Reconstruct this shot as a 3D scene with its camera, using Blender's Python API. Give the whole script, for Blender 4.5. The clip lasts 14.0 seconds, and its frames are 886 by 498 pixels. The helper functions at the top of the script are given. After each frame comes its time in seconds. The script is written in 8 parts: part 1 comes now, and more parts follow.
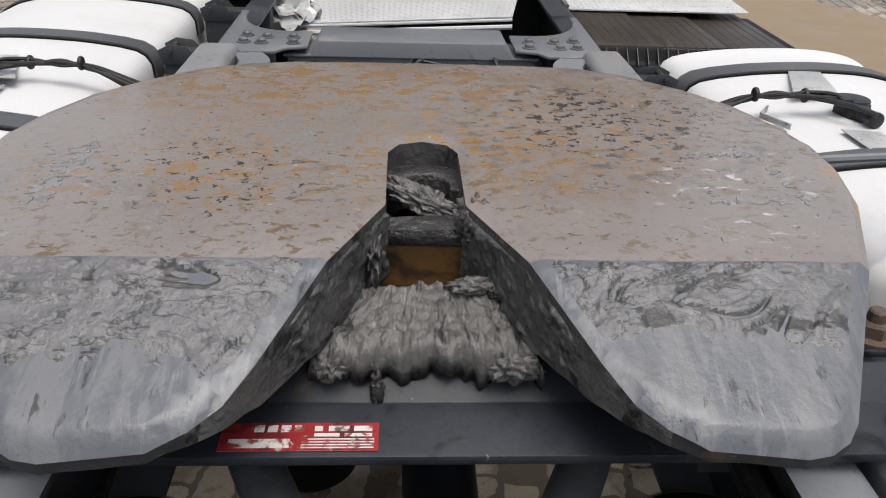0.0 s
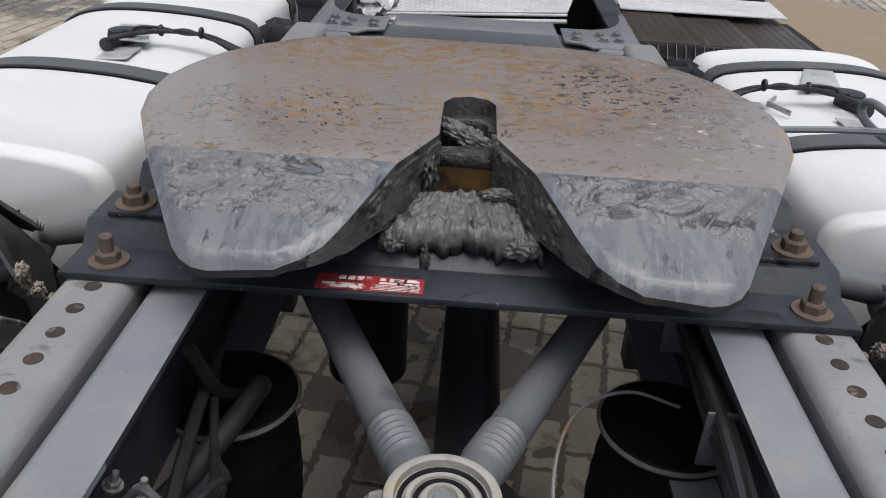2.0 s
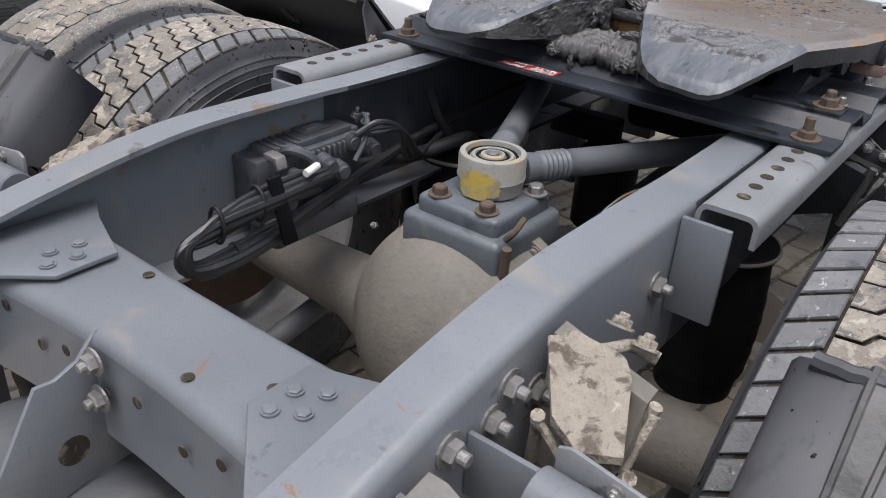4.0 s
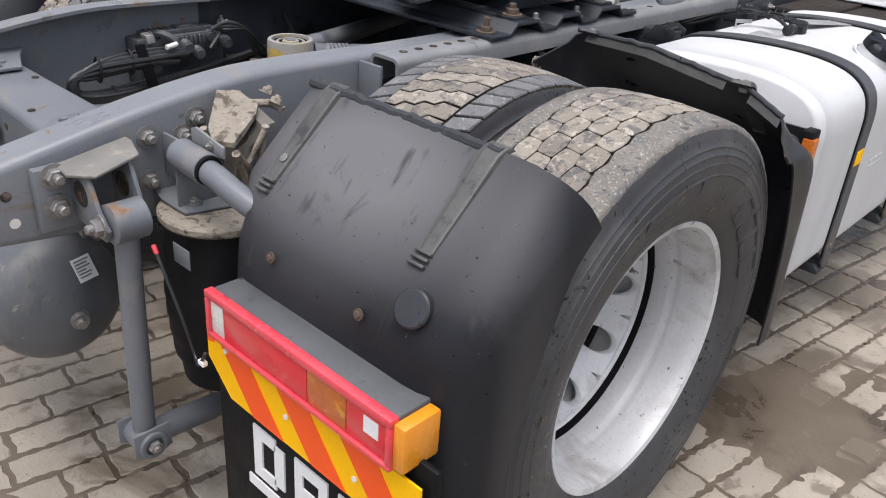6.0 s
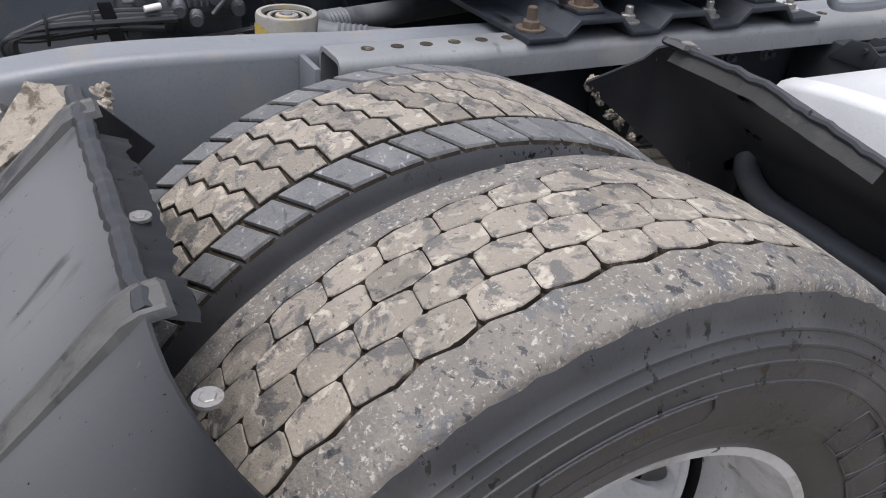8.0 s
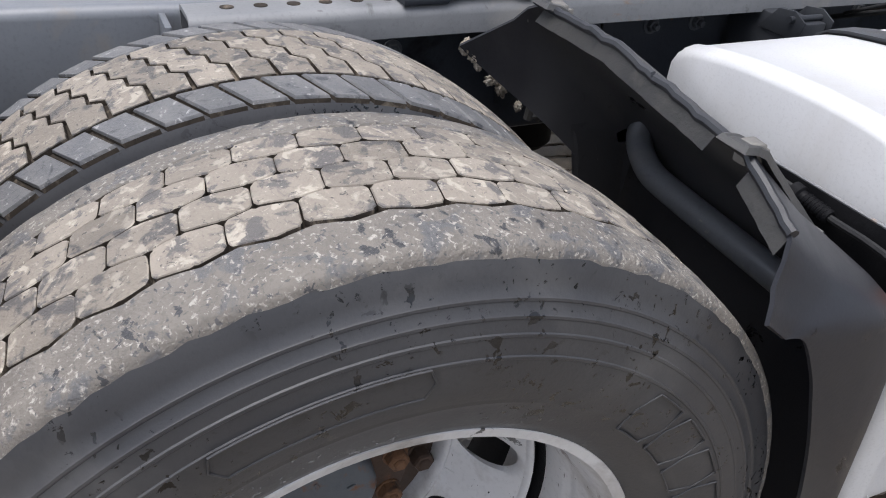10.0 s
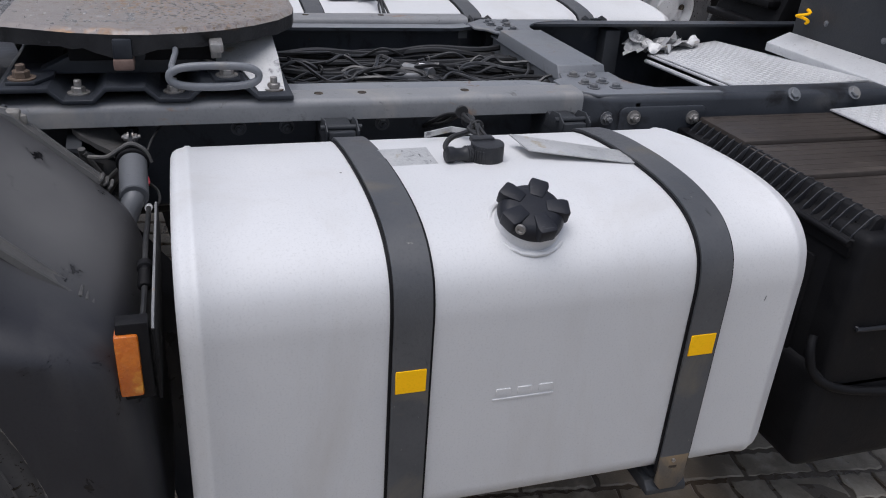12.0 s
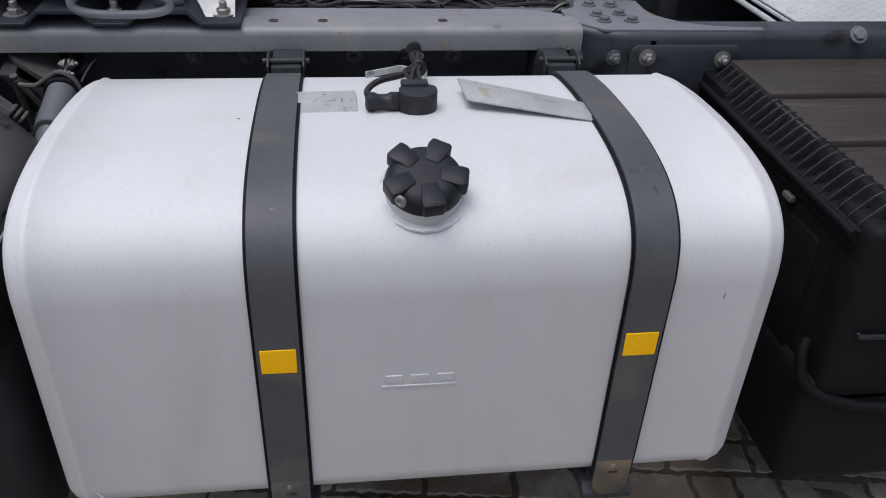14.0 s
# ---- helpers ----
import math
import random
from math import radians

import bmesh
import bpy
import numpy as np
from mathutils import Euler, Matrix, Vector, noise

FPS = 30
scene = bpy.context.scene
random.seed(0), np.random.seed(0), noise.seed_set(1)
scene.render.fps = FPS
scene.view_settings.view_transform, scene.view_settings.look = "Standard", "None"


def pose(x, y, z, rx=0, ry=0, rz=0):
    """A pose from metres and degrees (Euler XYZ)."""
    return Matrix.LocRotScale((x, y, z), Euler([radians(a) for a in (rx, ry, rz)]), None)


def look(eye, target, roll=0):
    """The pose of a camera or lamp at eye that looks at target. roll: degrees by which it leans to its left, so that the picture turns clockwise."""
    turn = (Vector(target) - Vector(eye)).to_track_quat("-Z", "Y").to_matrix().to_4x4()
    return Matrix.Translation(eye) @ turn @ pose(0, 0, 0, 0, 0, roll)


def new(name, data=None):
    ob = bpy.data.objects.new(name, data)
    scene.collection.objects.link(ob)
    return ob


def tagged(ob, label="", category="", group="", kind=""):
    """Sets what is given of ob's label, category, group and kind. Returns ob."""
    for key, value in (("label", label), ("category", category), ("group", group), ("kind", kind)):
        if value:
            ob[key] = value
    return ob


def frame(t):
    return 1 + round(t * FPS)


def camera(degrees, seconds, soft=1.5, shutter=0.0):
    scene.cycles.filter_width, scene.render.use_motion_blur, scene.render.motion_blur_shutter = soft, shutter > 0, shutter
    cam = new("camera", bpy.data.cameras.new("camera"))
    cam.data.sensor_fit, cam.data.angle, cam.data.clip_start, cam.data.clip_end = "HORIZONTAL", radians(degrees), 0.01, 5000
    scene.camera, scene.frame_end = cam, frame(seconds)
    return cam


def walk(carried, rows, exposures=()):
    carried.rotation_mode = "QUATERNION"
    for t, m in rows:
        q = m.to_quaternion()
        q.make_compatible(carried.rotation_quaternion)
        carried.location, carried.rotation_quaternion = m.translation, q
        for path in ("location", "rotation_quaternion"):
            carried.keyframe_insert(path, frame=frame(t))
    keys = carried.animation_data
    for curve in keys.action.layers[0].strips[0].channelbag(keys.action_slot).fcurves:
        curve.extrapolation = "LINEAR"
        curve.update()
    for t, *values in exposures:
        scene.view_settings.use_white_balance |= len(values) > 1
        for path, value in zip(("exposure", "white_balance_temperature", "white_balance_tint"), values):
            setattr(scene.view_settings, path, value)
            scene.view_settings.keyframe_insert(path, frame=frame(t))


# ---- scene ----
cam = camera(57.1, 14.0, 1.05)
PATH = [
    (0, (-0.025, -0.243, 1.465), (0.08, 1.514, 0.515), 2.1),
    (0.5, (-0.038, -0.255, 1.478), (0.068, 1.504, 0.533), 2.3),
    (1, (-0.044, -0.274, 1.485), (0.065, 1.486, 0.542), 2.4),
    (1.5, (-0.04, -0.362, 1.511), (0.068, 1.395, 0.56), 2.7),
    (2, (-0.002, -0.571, 1.52), (-0.04, 1.183, 0.559), 3.5),
    (2.5, (0.078, -0.751, 1.471), (-0.205, 0.979, 0.508), 3.8),
    (2.7, (0.131, -0.787, 1.454), (-0.258, 0.916, 0.48), 3.8),
    (4.8, (1.204, -1.294, 1.445), (-0.006, -0.003, 0.513), 4.3),
    (5, (1.307, -1.324, 1.438), (0.095, -0.033, 0.507), 4.4),
    (5.5, (1.562, -1.401, 1.425), (0.337, -0.118, 0.5), 4.4),
    (6, (1.799, -1.308, 1.445), (0.618, 0.017, 0.524), 4.3),
    (6.5, (1.881, -1.093, 1.428), (0.738, 0.27, 0.514), 4.8),
    (7, (1.786, -0.82, 1.415), (0.486, 0.38, 0.482), 5.7),
    (7.2, (1.742, -0.729, 1.413), (0.354, 0.352, 0.462), 5.5),
    (9.3, (1.446, -0.236, 1.256), (-0.079, 0.523, 0.207), 4.5),
    (9.5, (1.475, -0.219, 1.257), (-0.05, 0.537, 0.207), 4.5),
    (10, (1.665, -0.198, 1.327), (0.143, 0.55, 0.266), 4.4),
    (10.5, (1.944, -0.082, 1.412), (0.402, 0.656, 0.374), 3.7),
    (11, (2.176, 0.177, 1.457), (0.576, 0.927, 0.52), 3.5),
    (11.5, (2.296, 0.437, 1.472), (0.668, 1.174, 0.575), 3.7),
    (12, (2.255, 0.734, 1.499), (0.558, 1.303, 0.607), 3.9),
    (12.5, (2.177, 0.937, 1.504), (0.438, 1.248, 0.567), 3.2),
    (13, (2.176, 1.08, 1.534), (0.509, 1.309, 0.453), 3.6),
    (13.5, (2.196, 1.113, 1.532), (0.525, 1.278, 0.446), 3.7),
    (14, (2.134, 1.148, 1.507), (0.476, 1.385, 0.415), 2.5),
]
walk(cam, [(t, look(eye, target, roll)) for t, eye, target, roll in PATH], [(0, 0.44, 6650, 10), (0.5, 0.2, 6600, 10), (1, 0.22, 6520, 10), (1.5, 0.26, 6450, 10), (2, 0.3, 6370, 10), (2.5, 0.54, 6280, 11), (5, 0.64, 6280, 12), (5.5, 0.66, 6400, 12), (6.5, 0.58, 6250, 12), (7, 0.6, 6230, 12), (9.5, 0.6, 6230, 12), (10, 0.64, 6200, 12), (10.5, 0.5, 6100, 12), (11, 0.32, 6100, 13), (11.5, 0.16, 6100, 13), (12.5, -0.02, 6080, 13), (14, -0.04, 6080, 13)])

# ---- world and light: flat overcast daylight ----
world = bpy.data.worlds.new("overcast_sky")
scene.world = world
world.use_nodes = True
wn, wl = world.node_tree.nodes, world.node_tree.links
sky = wn.new("ShaderNodeTexSky")
sky.sky_type, sky.sun_disc = "NISHITA", False
sky.sun_elevation, sky.sun_rotation = radians(76), radians(150)
sky.air_density, sky.dust_density, sky.ozone_density = 1.0, 4.0, 1.0
soft_sky = wn.new("ShaderNodeHueSaturation")
soft_sky.inputs["Saturation"].default_value = 0.5
wl.new(sky.outputs[0], soft_sky.inputs["Color"])
wl.new(soft_sky.outputs[0], wn["Background"].inputs["Color"])
wn["Background"].inputs["Strength"].default_value = 0.15
sun_data = bpy.data.lights.new("veiled_sun", "SUN")
sun_data.energy, sun_data.angle, sun_data.color = 1.5, radians(50), (1.0, 0.97, 0.93)
veiled_sun = new("veiled_sun", sun_data)
veiled_sun.matrix_world = look((0.75, -1.3, 6.0), (0, 0, 0))


# ---- materials ----
def mk(name, c1, c2, scale=6.0, rough=0.5, metal=0.0, bump=0.15, fine=140.0, spots=(), rvar=0.12, stretch=(1, 1, 1), coat=0.0, distance=0.004, per_piece=0.0, spec=0.5):
    """Procedural surface: two tones at a coarse scale, fine grain with relief, and stains given as
    (colour, scale, low, high, roughness, stretch)."""
    m = bpy.data.materials.new(name)
    m.use_nodes = True
    n, l = m.node_tree.nodes, m.node_tree.links
    b = n["Principled BSDF"]
    geo = n.new("ShaderNodeNewGeometry")

    def mapped(s):
        mp = n.new("ShaderNodeMapping")
        mp.inputs["Scale"].default_value = s
        l.new(geo.outputs["Position"], mp.inputs["Vector"])
        return mp.outputs[0]

    def tex(sc, detail, s=(1, 1, 1), dist=0.0):
        t = n.new("ShaderNodeTexNoise")
        t.inputs["Scale"].default_value, t.inputs["Detail"].default_value, t.inputs["Distortion"].default_value = sc, detail, dist
        t.inputs["Roughness"].default_value = 0.62
        l.new(mapped(s), t.inputs["Vector"])
        return t.outputs["Fac"]

    def ranged(v, lo, hi, a=0.0, z=1.0):
        r = n.new("ShaderNodeMapRange")
        for key, val in zip(("From Min", "From Max", "To Min", "To Max"), (lo, hi, a, z)):
            r.inputs[key].default_value = val
        l.new(v, r.inputs["Value"])
        return r.outputs[0]

    def mixed(fac, a, c):
        x = n.new("ShaderNodeMix")
        x.data_type = "RGBA"
        l.new(fac, x.inputs[0])
        for sock, val in ((x.inputs[6], a), (x.inputs[7], c)):
            if isinstance(val, tuple):
                sock.default_value = (*val, 1)
            else:
                l.new(val, sock)
        return x.outputs[2]

    def math_node(op, v, w=0.0):
        x = n.new("ShaderNodeMath")
        x.operation = op
        l.new(v, x.inputs[0])
        x.inputs[1].default_value = w
        return x.outputs[0]

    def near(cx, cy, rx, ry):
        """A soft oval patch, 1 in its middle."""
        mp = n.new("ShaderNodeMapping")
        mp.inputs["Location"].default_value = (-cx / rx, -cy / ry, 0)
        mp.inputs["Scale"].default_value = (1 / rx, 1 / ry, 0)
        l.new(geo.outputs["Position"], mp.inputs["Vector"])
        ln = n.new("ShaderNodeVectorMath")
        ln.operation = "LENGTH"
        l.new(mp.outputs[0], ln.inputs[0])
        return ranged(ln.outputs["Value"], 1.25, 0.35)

    big, grain = tex(scale, 8, stretch, 0.4), tex(fine, 5, stretch)
    col = mixed(ranged(big, 0.3, 0.7), c1, c2)
    dark = tuple(v * 0.72 for v in c1)
    col = mixed(ranged(grain, 0.52, 0.8, 0.0, 0.55), col, dark)
    rgh = ranged(big, 0.3, 0.7, max(0.03, rough - rvar), min(1.0, rough + rvar))
    height = grain
    for colour, sc, lo, hi, srough, s, *gate in spots:
        raw = tex(sc, 7, s, 0.5)
        if lo > hi:
            # thin lines where the noise crosses its middle
            raw = math_node("ABSOLUTE", math_node("SUBTRACT", raw, 0.5))
        mask = ranged(raw, lo, hi)
        if gate:
            both = n.new("ShaderNodeMath")
            both.operation = "MULTIPLY"
            l.new(mask, both.inputs[0])
            l.new(near(*gate[0]) if len(gate[0]) == 4 else ranged(tex(*gate[0][:1], 3), *gate[0][1:]), both.inputs[1])
            mask = both.outputs[0]
        col = mixed(mask, col, colour)
        x = n.new("ShaderNodeMix")
        l.new(mask, x.inputs[0])
        l.new(rgh, x.inputs[2])
        x.inputs[3].default_value = srough
        rgh = x.outputs[0]
    if per_piece:
        info = n.new("ShaderNodeObjectInfo")
        island = n.new("ShaderNodeNewGeometry")
        add = n.new("ShaderNodeMath")
        l.new(info.outputs["Random"], add.inputs[0])
        l.new(island.outputs["Random Per Island"], add.inputs[1])
        fr = n.new("ShaderNodeMath")
        fr.operation = "FRACT"
        l.new(add.outputs[0], fr.inputs[0])
        hsv = n.new("ShaderNodeHueSaturation")
        l.new(col, hsv.inputs["Color"])
        l.new(ranged(fr.outputs[0], 0, 1, 1 - per_piece, 1 + per_piece), hsv.inputs["Value"])
        col = hsv.outputs[0]
    l.new(col, b.inputs["Base Color"])
    l.new(rgh, b.inputs["Roughness"])
    b.inputs["Metallic"].default_value = metal
    b.inputs["Coat Weight"].default_value = coat
    b.inputs["Specular IOR Level"].default_value = spec
    if bump:
        bp = n.new("ShaderNodeBump")
        bp.inputs["Strength"].default_value, bp.inputs["Distance"].default_value = bump, distance
        l.new(height, bp.inputs["Height"])
        l.new(bp.outputs[0], b.inputs["Normal"])
    return m


ONE = (1, 1, 1)
RUST = (0.17, 0.08, 0.038)
M = dict(
    frame=mk("chassis_grey_paint", (0.125, 0.134, 0.148), (0.155, 0.163, 0.174), 5, 0.42, 0, 0.08, 160, [((0.22, 0.20, 0.175), 9, 0.58, 0.76, 0.7, ONE), ((0.20, 0.105, 0.05), 7, 0.66, 0.72, 0.8, (1, 1, 2)), ((0.06, 0.062, 0.066), 18, 0.64, 0.74, 0.5, ONE)]),
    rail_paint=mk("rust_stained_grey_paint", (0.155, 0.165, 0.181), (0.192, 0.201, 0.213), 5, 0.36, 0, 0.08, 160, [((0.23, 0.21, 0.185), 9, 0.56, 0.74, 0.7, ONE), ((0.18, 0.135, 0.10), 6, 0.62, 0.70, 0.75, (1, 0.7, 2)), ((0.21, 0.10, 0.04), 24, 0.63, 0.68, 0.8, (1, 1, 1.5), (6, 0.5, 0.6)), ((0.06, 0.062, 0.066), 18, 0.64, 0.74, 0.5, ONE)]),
    # Slate paint; on the rail webs its dark tone stands in for shade.
    rail_grime=mk("slate_paint_and_shade", (0.030, 0.034, 0.042), (0.050, 0.055, 0.064), 4, 0.4, 0, 0.1, 140, [((0.10, 0.098, 0.095), 7, 0.62, 0.78, 0.7, (1, 1, 0.6)), ((0.012, 0.012, 0.014), 10, 0.55, 0.68, 0.35, ONE), ((0.13, 0.075, 0.04), 20, 0.68, 0.72, 0.8, ONE)], spec=0.4),
    frame_dark=mk("dark_frame_paint", (0.022, 0.024, 0.028), (0.038, 0.041, 0.045), 6, 0.5, 0, 0.12, 120, [((0.10, 0.092, 0.084), 8, 0.60, 0.8, 0.8, ONE)], spec=0.3),
    rail_top=mk("worn_profile_steel", (0.168, 0.172, 0.178), (0.225, 0.228, 0.230), 7, 0.5, 0.05, 0.1, 150, [((0.27, 0.255, 0.232), 5, 0.58, 0.74, 0.5, ONE), ((0.25, 0.14, 0.07), 9, 0.63, 0.72, 0.8, (1, 0.5, 1)), ((0.10, 0.10, 0.10), 22, 0.62, 0.70, 0.5, ONE)]),
    plate=mk("dark_greasy_steel", (0.014, 0.016, 0.021), (0.030, 0.034, 0.041), 9, 0.42, 0.0, 0.2, 90, [((0.008, 0.008, 0.008), 16, 0.58, 0.66, 0.3, ONE), ((0.15, 0.15, 0.15), 60, 0.68, 0.72, 0.5, ONE), ((0.10, 0.068, 0.045), 7, 0.64, 0.74, 0.7, ONE)], spec=0.35),
    grease=mk("thick_black_grease", (0.022, 0.021, 0.02), (0.05, 0.048, 0.046), 24, 0.33, 0, 0.9, 55, [((0.13, 0.125, 0.12), 40, 0.58, 0.75, 0.3, ONE)], distance=0.01),
    rust=mk("rusty_steel", (0.066, 0.047, 0.036), (0.118, 0.083, 0.058), 40, 0.8, 0, 0.5, 200, [((0.07, 0.042, 0.028), 60, 0.55, 0.7, 0.9, ONE)]),
    ochre_rust=mk("ochre_rusty_plate", (0.21, 0.105, 0.032), (0.32, 0.16, 0.045), 14, 0.55, 0, 0.2, 120, [((0.07, 0.045, 0.028), 16, 0.56, 0.66, 0.5, ONE)]),
    zinc=mk("zinc_bolt", (0.33, 0.315, 0.295), (0.21, 0.205, 0.20), 60, 0.45, 0.6, 0.3, 200, [((0.17, 0.12, 0.085), 50, 0.58, 0.72, 0.8, ONE)]),
    plastic=mk("weathered_black_plastic", (0.010, 0.011, 0.014), (0.020, 0.021, 0.024), 4, 0.42, 0, 0.14, 220, [((0.075, 0.072, 0.068), 5, 0.52, 0.9, 0.6, ONE), ((0.13, 0.115, 0.10), 12, 0.64, 0.74, 0.8, (1, 1, 0.4)), ((0.16, 0.15, 0.14), 110, 0.69, 0.73, 0.8, ONE)], spec=0.35),
    cap=mk("blue_black_plastic", (0.007, 0.008, 0.012), (0.012, 0.013, 0.018), 12, 0.5, 0, 0.12, 300, [((0.05, 0.052, 0.056), 40, 0.62, 0.75, 0.6, (4, 1, 1))], spec=0.3),
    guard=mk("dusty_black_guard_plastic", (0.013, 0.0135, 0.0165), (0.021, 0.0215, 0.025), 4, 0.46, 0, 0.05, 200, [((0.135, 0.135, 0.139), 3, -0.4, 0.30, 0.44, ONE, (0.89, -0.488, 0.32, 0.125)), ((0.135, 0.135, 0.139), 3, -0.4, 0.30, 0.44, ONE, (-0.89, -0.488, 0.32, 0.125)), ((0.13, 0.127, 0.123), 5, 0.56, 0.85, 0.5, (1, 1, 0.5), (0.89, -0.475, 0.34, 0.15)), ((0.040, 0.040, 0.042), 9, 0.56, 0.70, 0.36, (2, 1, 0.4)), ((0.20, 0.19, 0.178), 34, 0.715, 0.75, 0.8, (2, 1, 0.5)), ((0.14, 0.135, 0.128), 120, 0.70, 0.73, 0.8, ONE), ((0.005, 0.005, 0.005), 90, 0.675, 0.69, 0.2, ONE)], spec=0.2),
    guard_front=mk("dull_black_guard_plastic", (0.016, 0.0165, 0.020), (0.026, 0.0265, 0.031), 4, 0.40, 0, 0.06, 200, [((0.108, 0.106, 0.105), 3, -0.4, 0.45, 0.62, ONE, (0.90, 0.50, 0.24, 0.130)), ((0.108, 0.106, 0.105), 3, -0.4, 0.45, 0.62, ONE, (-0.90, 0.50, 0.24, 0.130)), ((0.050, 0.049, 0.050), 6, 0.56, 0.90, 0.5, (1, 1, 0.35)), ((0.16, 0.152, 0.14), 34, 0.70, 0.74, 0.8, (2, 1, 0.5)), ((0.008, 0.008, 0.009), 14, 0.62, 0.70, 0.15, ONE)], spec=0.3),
    guard_black=mk("black_guard_plastic", (0.020, 0.0205, 0.024), (0.032, 0.033, 0.037), 4, 0.38, 0, 0.05, 200, [((0.055, 0.055, 0.056), 5, 0.54, 0.90, 0.5, (1, 1, 0.35)), ((0.15, 0.145, 0.137), 34, 0.715, 0.75, 0.8, (2, 1, 0.5)), ((0.11, 0.105, 0.10), 120, 0.70, 0.73, 0.8, ONE), ((0.004, 0.004, 0.004), 46, 0.64, 0.66, 0.15, ONE)], spec=0.55),
    module=mk("dusty_module_plastic", (0.042, 0.045, 0.052), (0.075, 0.078, 0.084), 12, 0.5, 0, 0.25, 160, [((0.15, 0.145, 0.135), 18, 0.60, 0.76, 0.8, ONE), ((0.016, 0.016, 0.017), 30, 0.58, 0.66, 0.4, ONE)], spec=0.6),
    dusty_cable=mk("dusty_cable_sheath", (0.012, 0.012, 0.013), (0.028, 0.028, 0.029), 18, 0.4, 0, 0.12, 180, [((0.12, 0.112, 0.10), 24, 0.62, 0.78, 0.8, ONE)], spec=0.6),
    spray=mk("worn_yellow_spray", (0.42, 0.30, 0.07), (0.52, 0.37, 0.07), 16, 0.55, 0, 0.2, 160, [((0.27, 0.255, 0.21), 22, 0.48, 0.60, 0.6, ONE), ((0.32, 0.25, 0.11), 60, 0.55, 0.65, 0.6, ONE)]),
    bare=mk("bare_thin_plate", (0.36, 0.365, 0.365), (0.47, 0.47, 0.465), 20, 0.4, 0.25, 0.3, 140, [((0.33, 0.27, 0.17), 12, 0.62, 0.72, 0.7, ONE), ((0.16, 0.16, 0.165), 26, 0.58, 0.68, 0.4, ONE), ((0.06, 0.06, 0.062), 70, 0.66, 0.69, 0.4, ONE)]),
    dusty_paint=mk("dusty_beige_paint", (0.15, 0.143, 0.13), (0.20, 0.19, 0.17), 14, 0.6, 0, 0.3, 140, [((0.27, 0.245, 0.205), 18, 0.56, 0.68, 0.8, ONE)]),
    guard_strap=mk("dusty_strap_rubber", (0.050, 0.049, 0.048), (0.085, 0.082, 0.077), 9, 0.5, 0, 0.2, 160, [((0.13, 0.123, 0.113), 14, 0.58, 0.74, 0.7, (1, 1, 0.5)), ((0.028, 0.028, 0.028), 20, 0.60, 0.68, 0.5, ONE)], spec=0.6),
    black=mk("matt_black_parts", (0.004, 0.004, 0.005), (0.009, 0.009, 0.010), 14, 0.6, 0, 0.2, 140, [((0.04, 0.038, 0.035), 12, 0.66, 0.88, 0.8, ONE)], spec=0.16),
    cable=mk("black_cable_sheath", (0.009, 0.009, 0.010), (0.024, 0.024, 0.024), 20, 0.5, 0, 0.15, 180, [((0.12, 0.11, 0.1), 30, 0.64, 0.8, 0.8, ONE)], spec=0.4),
    tank=mk("matt_aluminium", (0.535, 0.54, 0.545), (0.585, 0.585, 0.585), 3, 0.58, 0.05, 0.05, 260, [((0.47, 0.455, 0.435), 5, 0.54, 0.9, 0.5, (1, 1, 0.25)), ((0.33, 0.31, 0.28), 48, 0.77, 0.79, 0.7, ONE), ((0.15, 0.14, 0.13), 30, 0.80, 0.81, 0.7, ONE)], rvar=0.06),
    strap=mk("grey_strap_rubber", (0.056, 0.059, 0.065), (0.080, 0.082, 0.086), 8, 0.5, 0, 0.15, 180, [((0.13, 0.115, 0.09), 7, 0.58, 0.78, 0.7, ONE), ((0.030, 0.030, 0.032), 26, 0.66, 0.72, 0.5, ONE), ((0.17, 0.165, 0.155), 70, 0.68, 0.73, 0.8, ONE)], spec=0.4),
    strap_dirty=mk("muddy_strap_steel", (0.062, 0.058, 0.054), (0.12, 0.095, 0.066), 14, 0.6, 0, 0.2, 150, [((0.17, 0.125, 0.075), 11, 0.52, 0.66, 0.8, (1, 1, 0.5)), ((0.05, 0.05, 0.054), 20, 0.58, 0.66, 0.6, ONE)]),
    rubber=mk("tyre_rubber", (0.030, 0.0305, 0.034), (0.052, 0.052, 0.054), 6, 0.5, 0, 0.10, 200, [((0.105, 0.102, 0.099), 5, 0.50, 0.85, 0.65, ONE), ((0.0015, 0.0015, 0.0015), 62, 0.605, 0.613, 0.12, ONE, (5, 0.42, 0.52)), ((0.0015, 0.0015, 0.0015), 120, 0.645, 0.655, 0.12, ONE, (5, 0.40, 0.50))], spec=0.55),
    groove=mk("tyre_groove_rubber", (0.026, 0.022, 0.018), (0.060, 0.049, 0.038), 30, 0.9, 0, 0.3, 140, [((0.15, 0.125, 0.097), 40, 0.54, 0.66, 0.9, ONE)], spec=0.15),
    tread=mk("dusty_tread_rubber", (0.205, 0.180, 0.150), (0.285, 0.252, 0.208), 16, 0.85, 0, 0.6, 260, [((0.108, 0.100, 0.094), 34, 0.52, 0.575, 0.6, ONE), ((0.37, 0.332, 0.275), 48, 0.555, 0.62, 0.9, ONE), ((0.075, 0.070, 0.066), 130, 0.63, 0.66, 0.7, ONE), ((0.42, 0.385, 0.32), 240, 0.62, 0.68, 0.9, ONE)], per_piece=0.22),
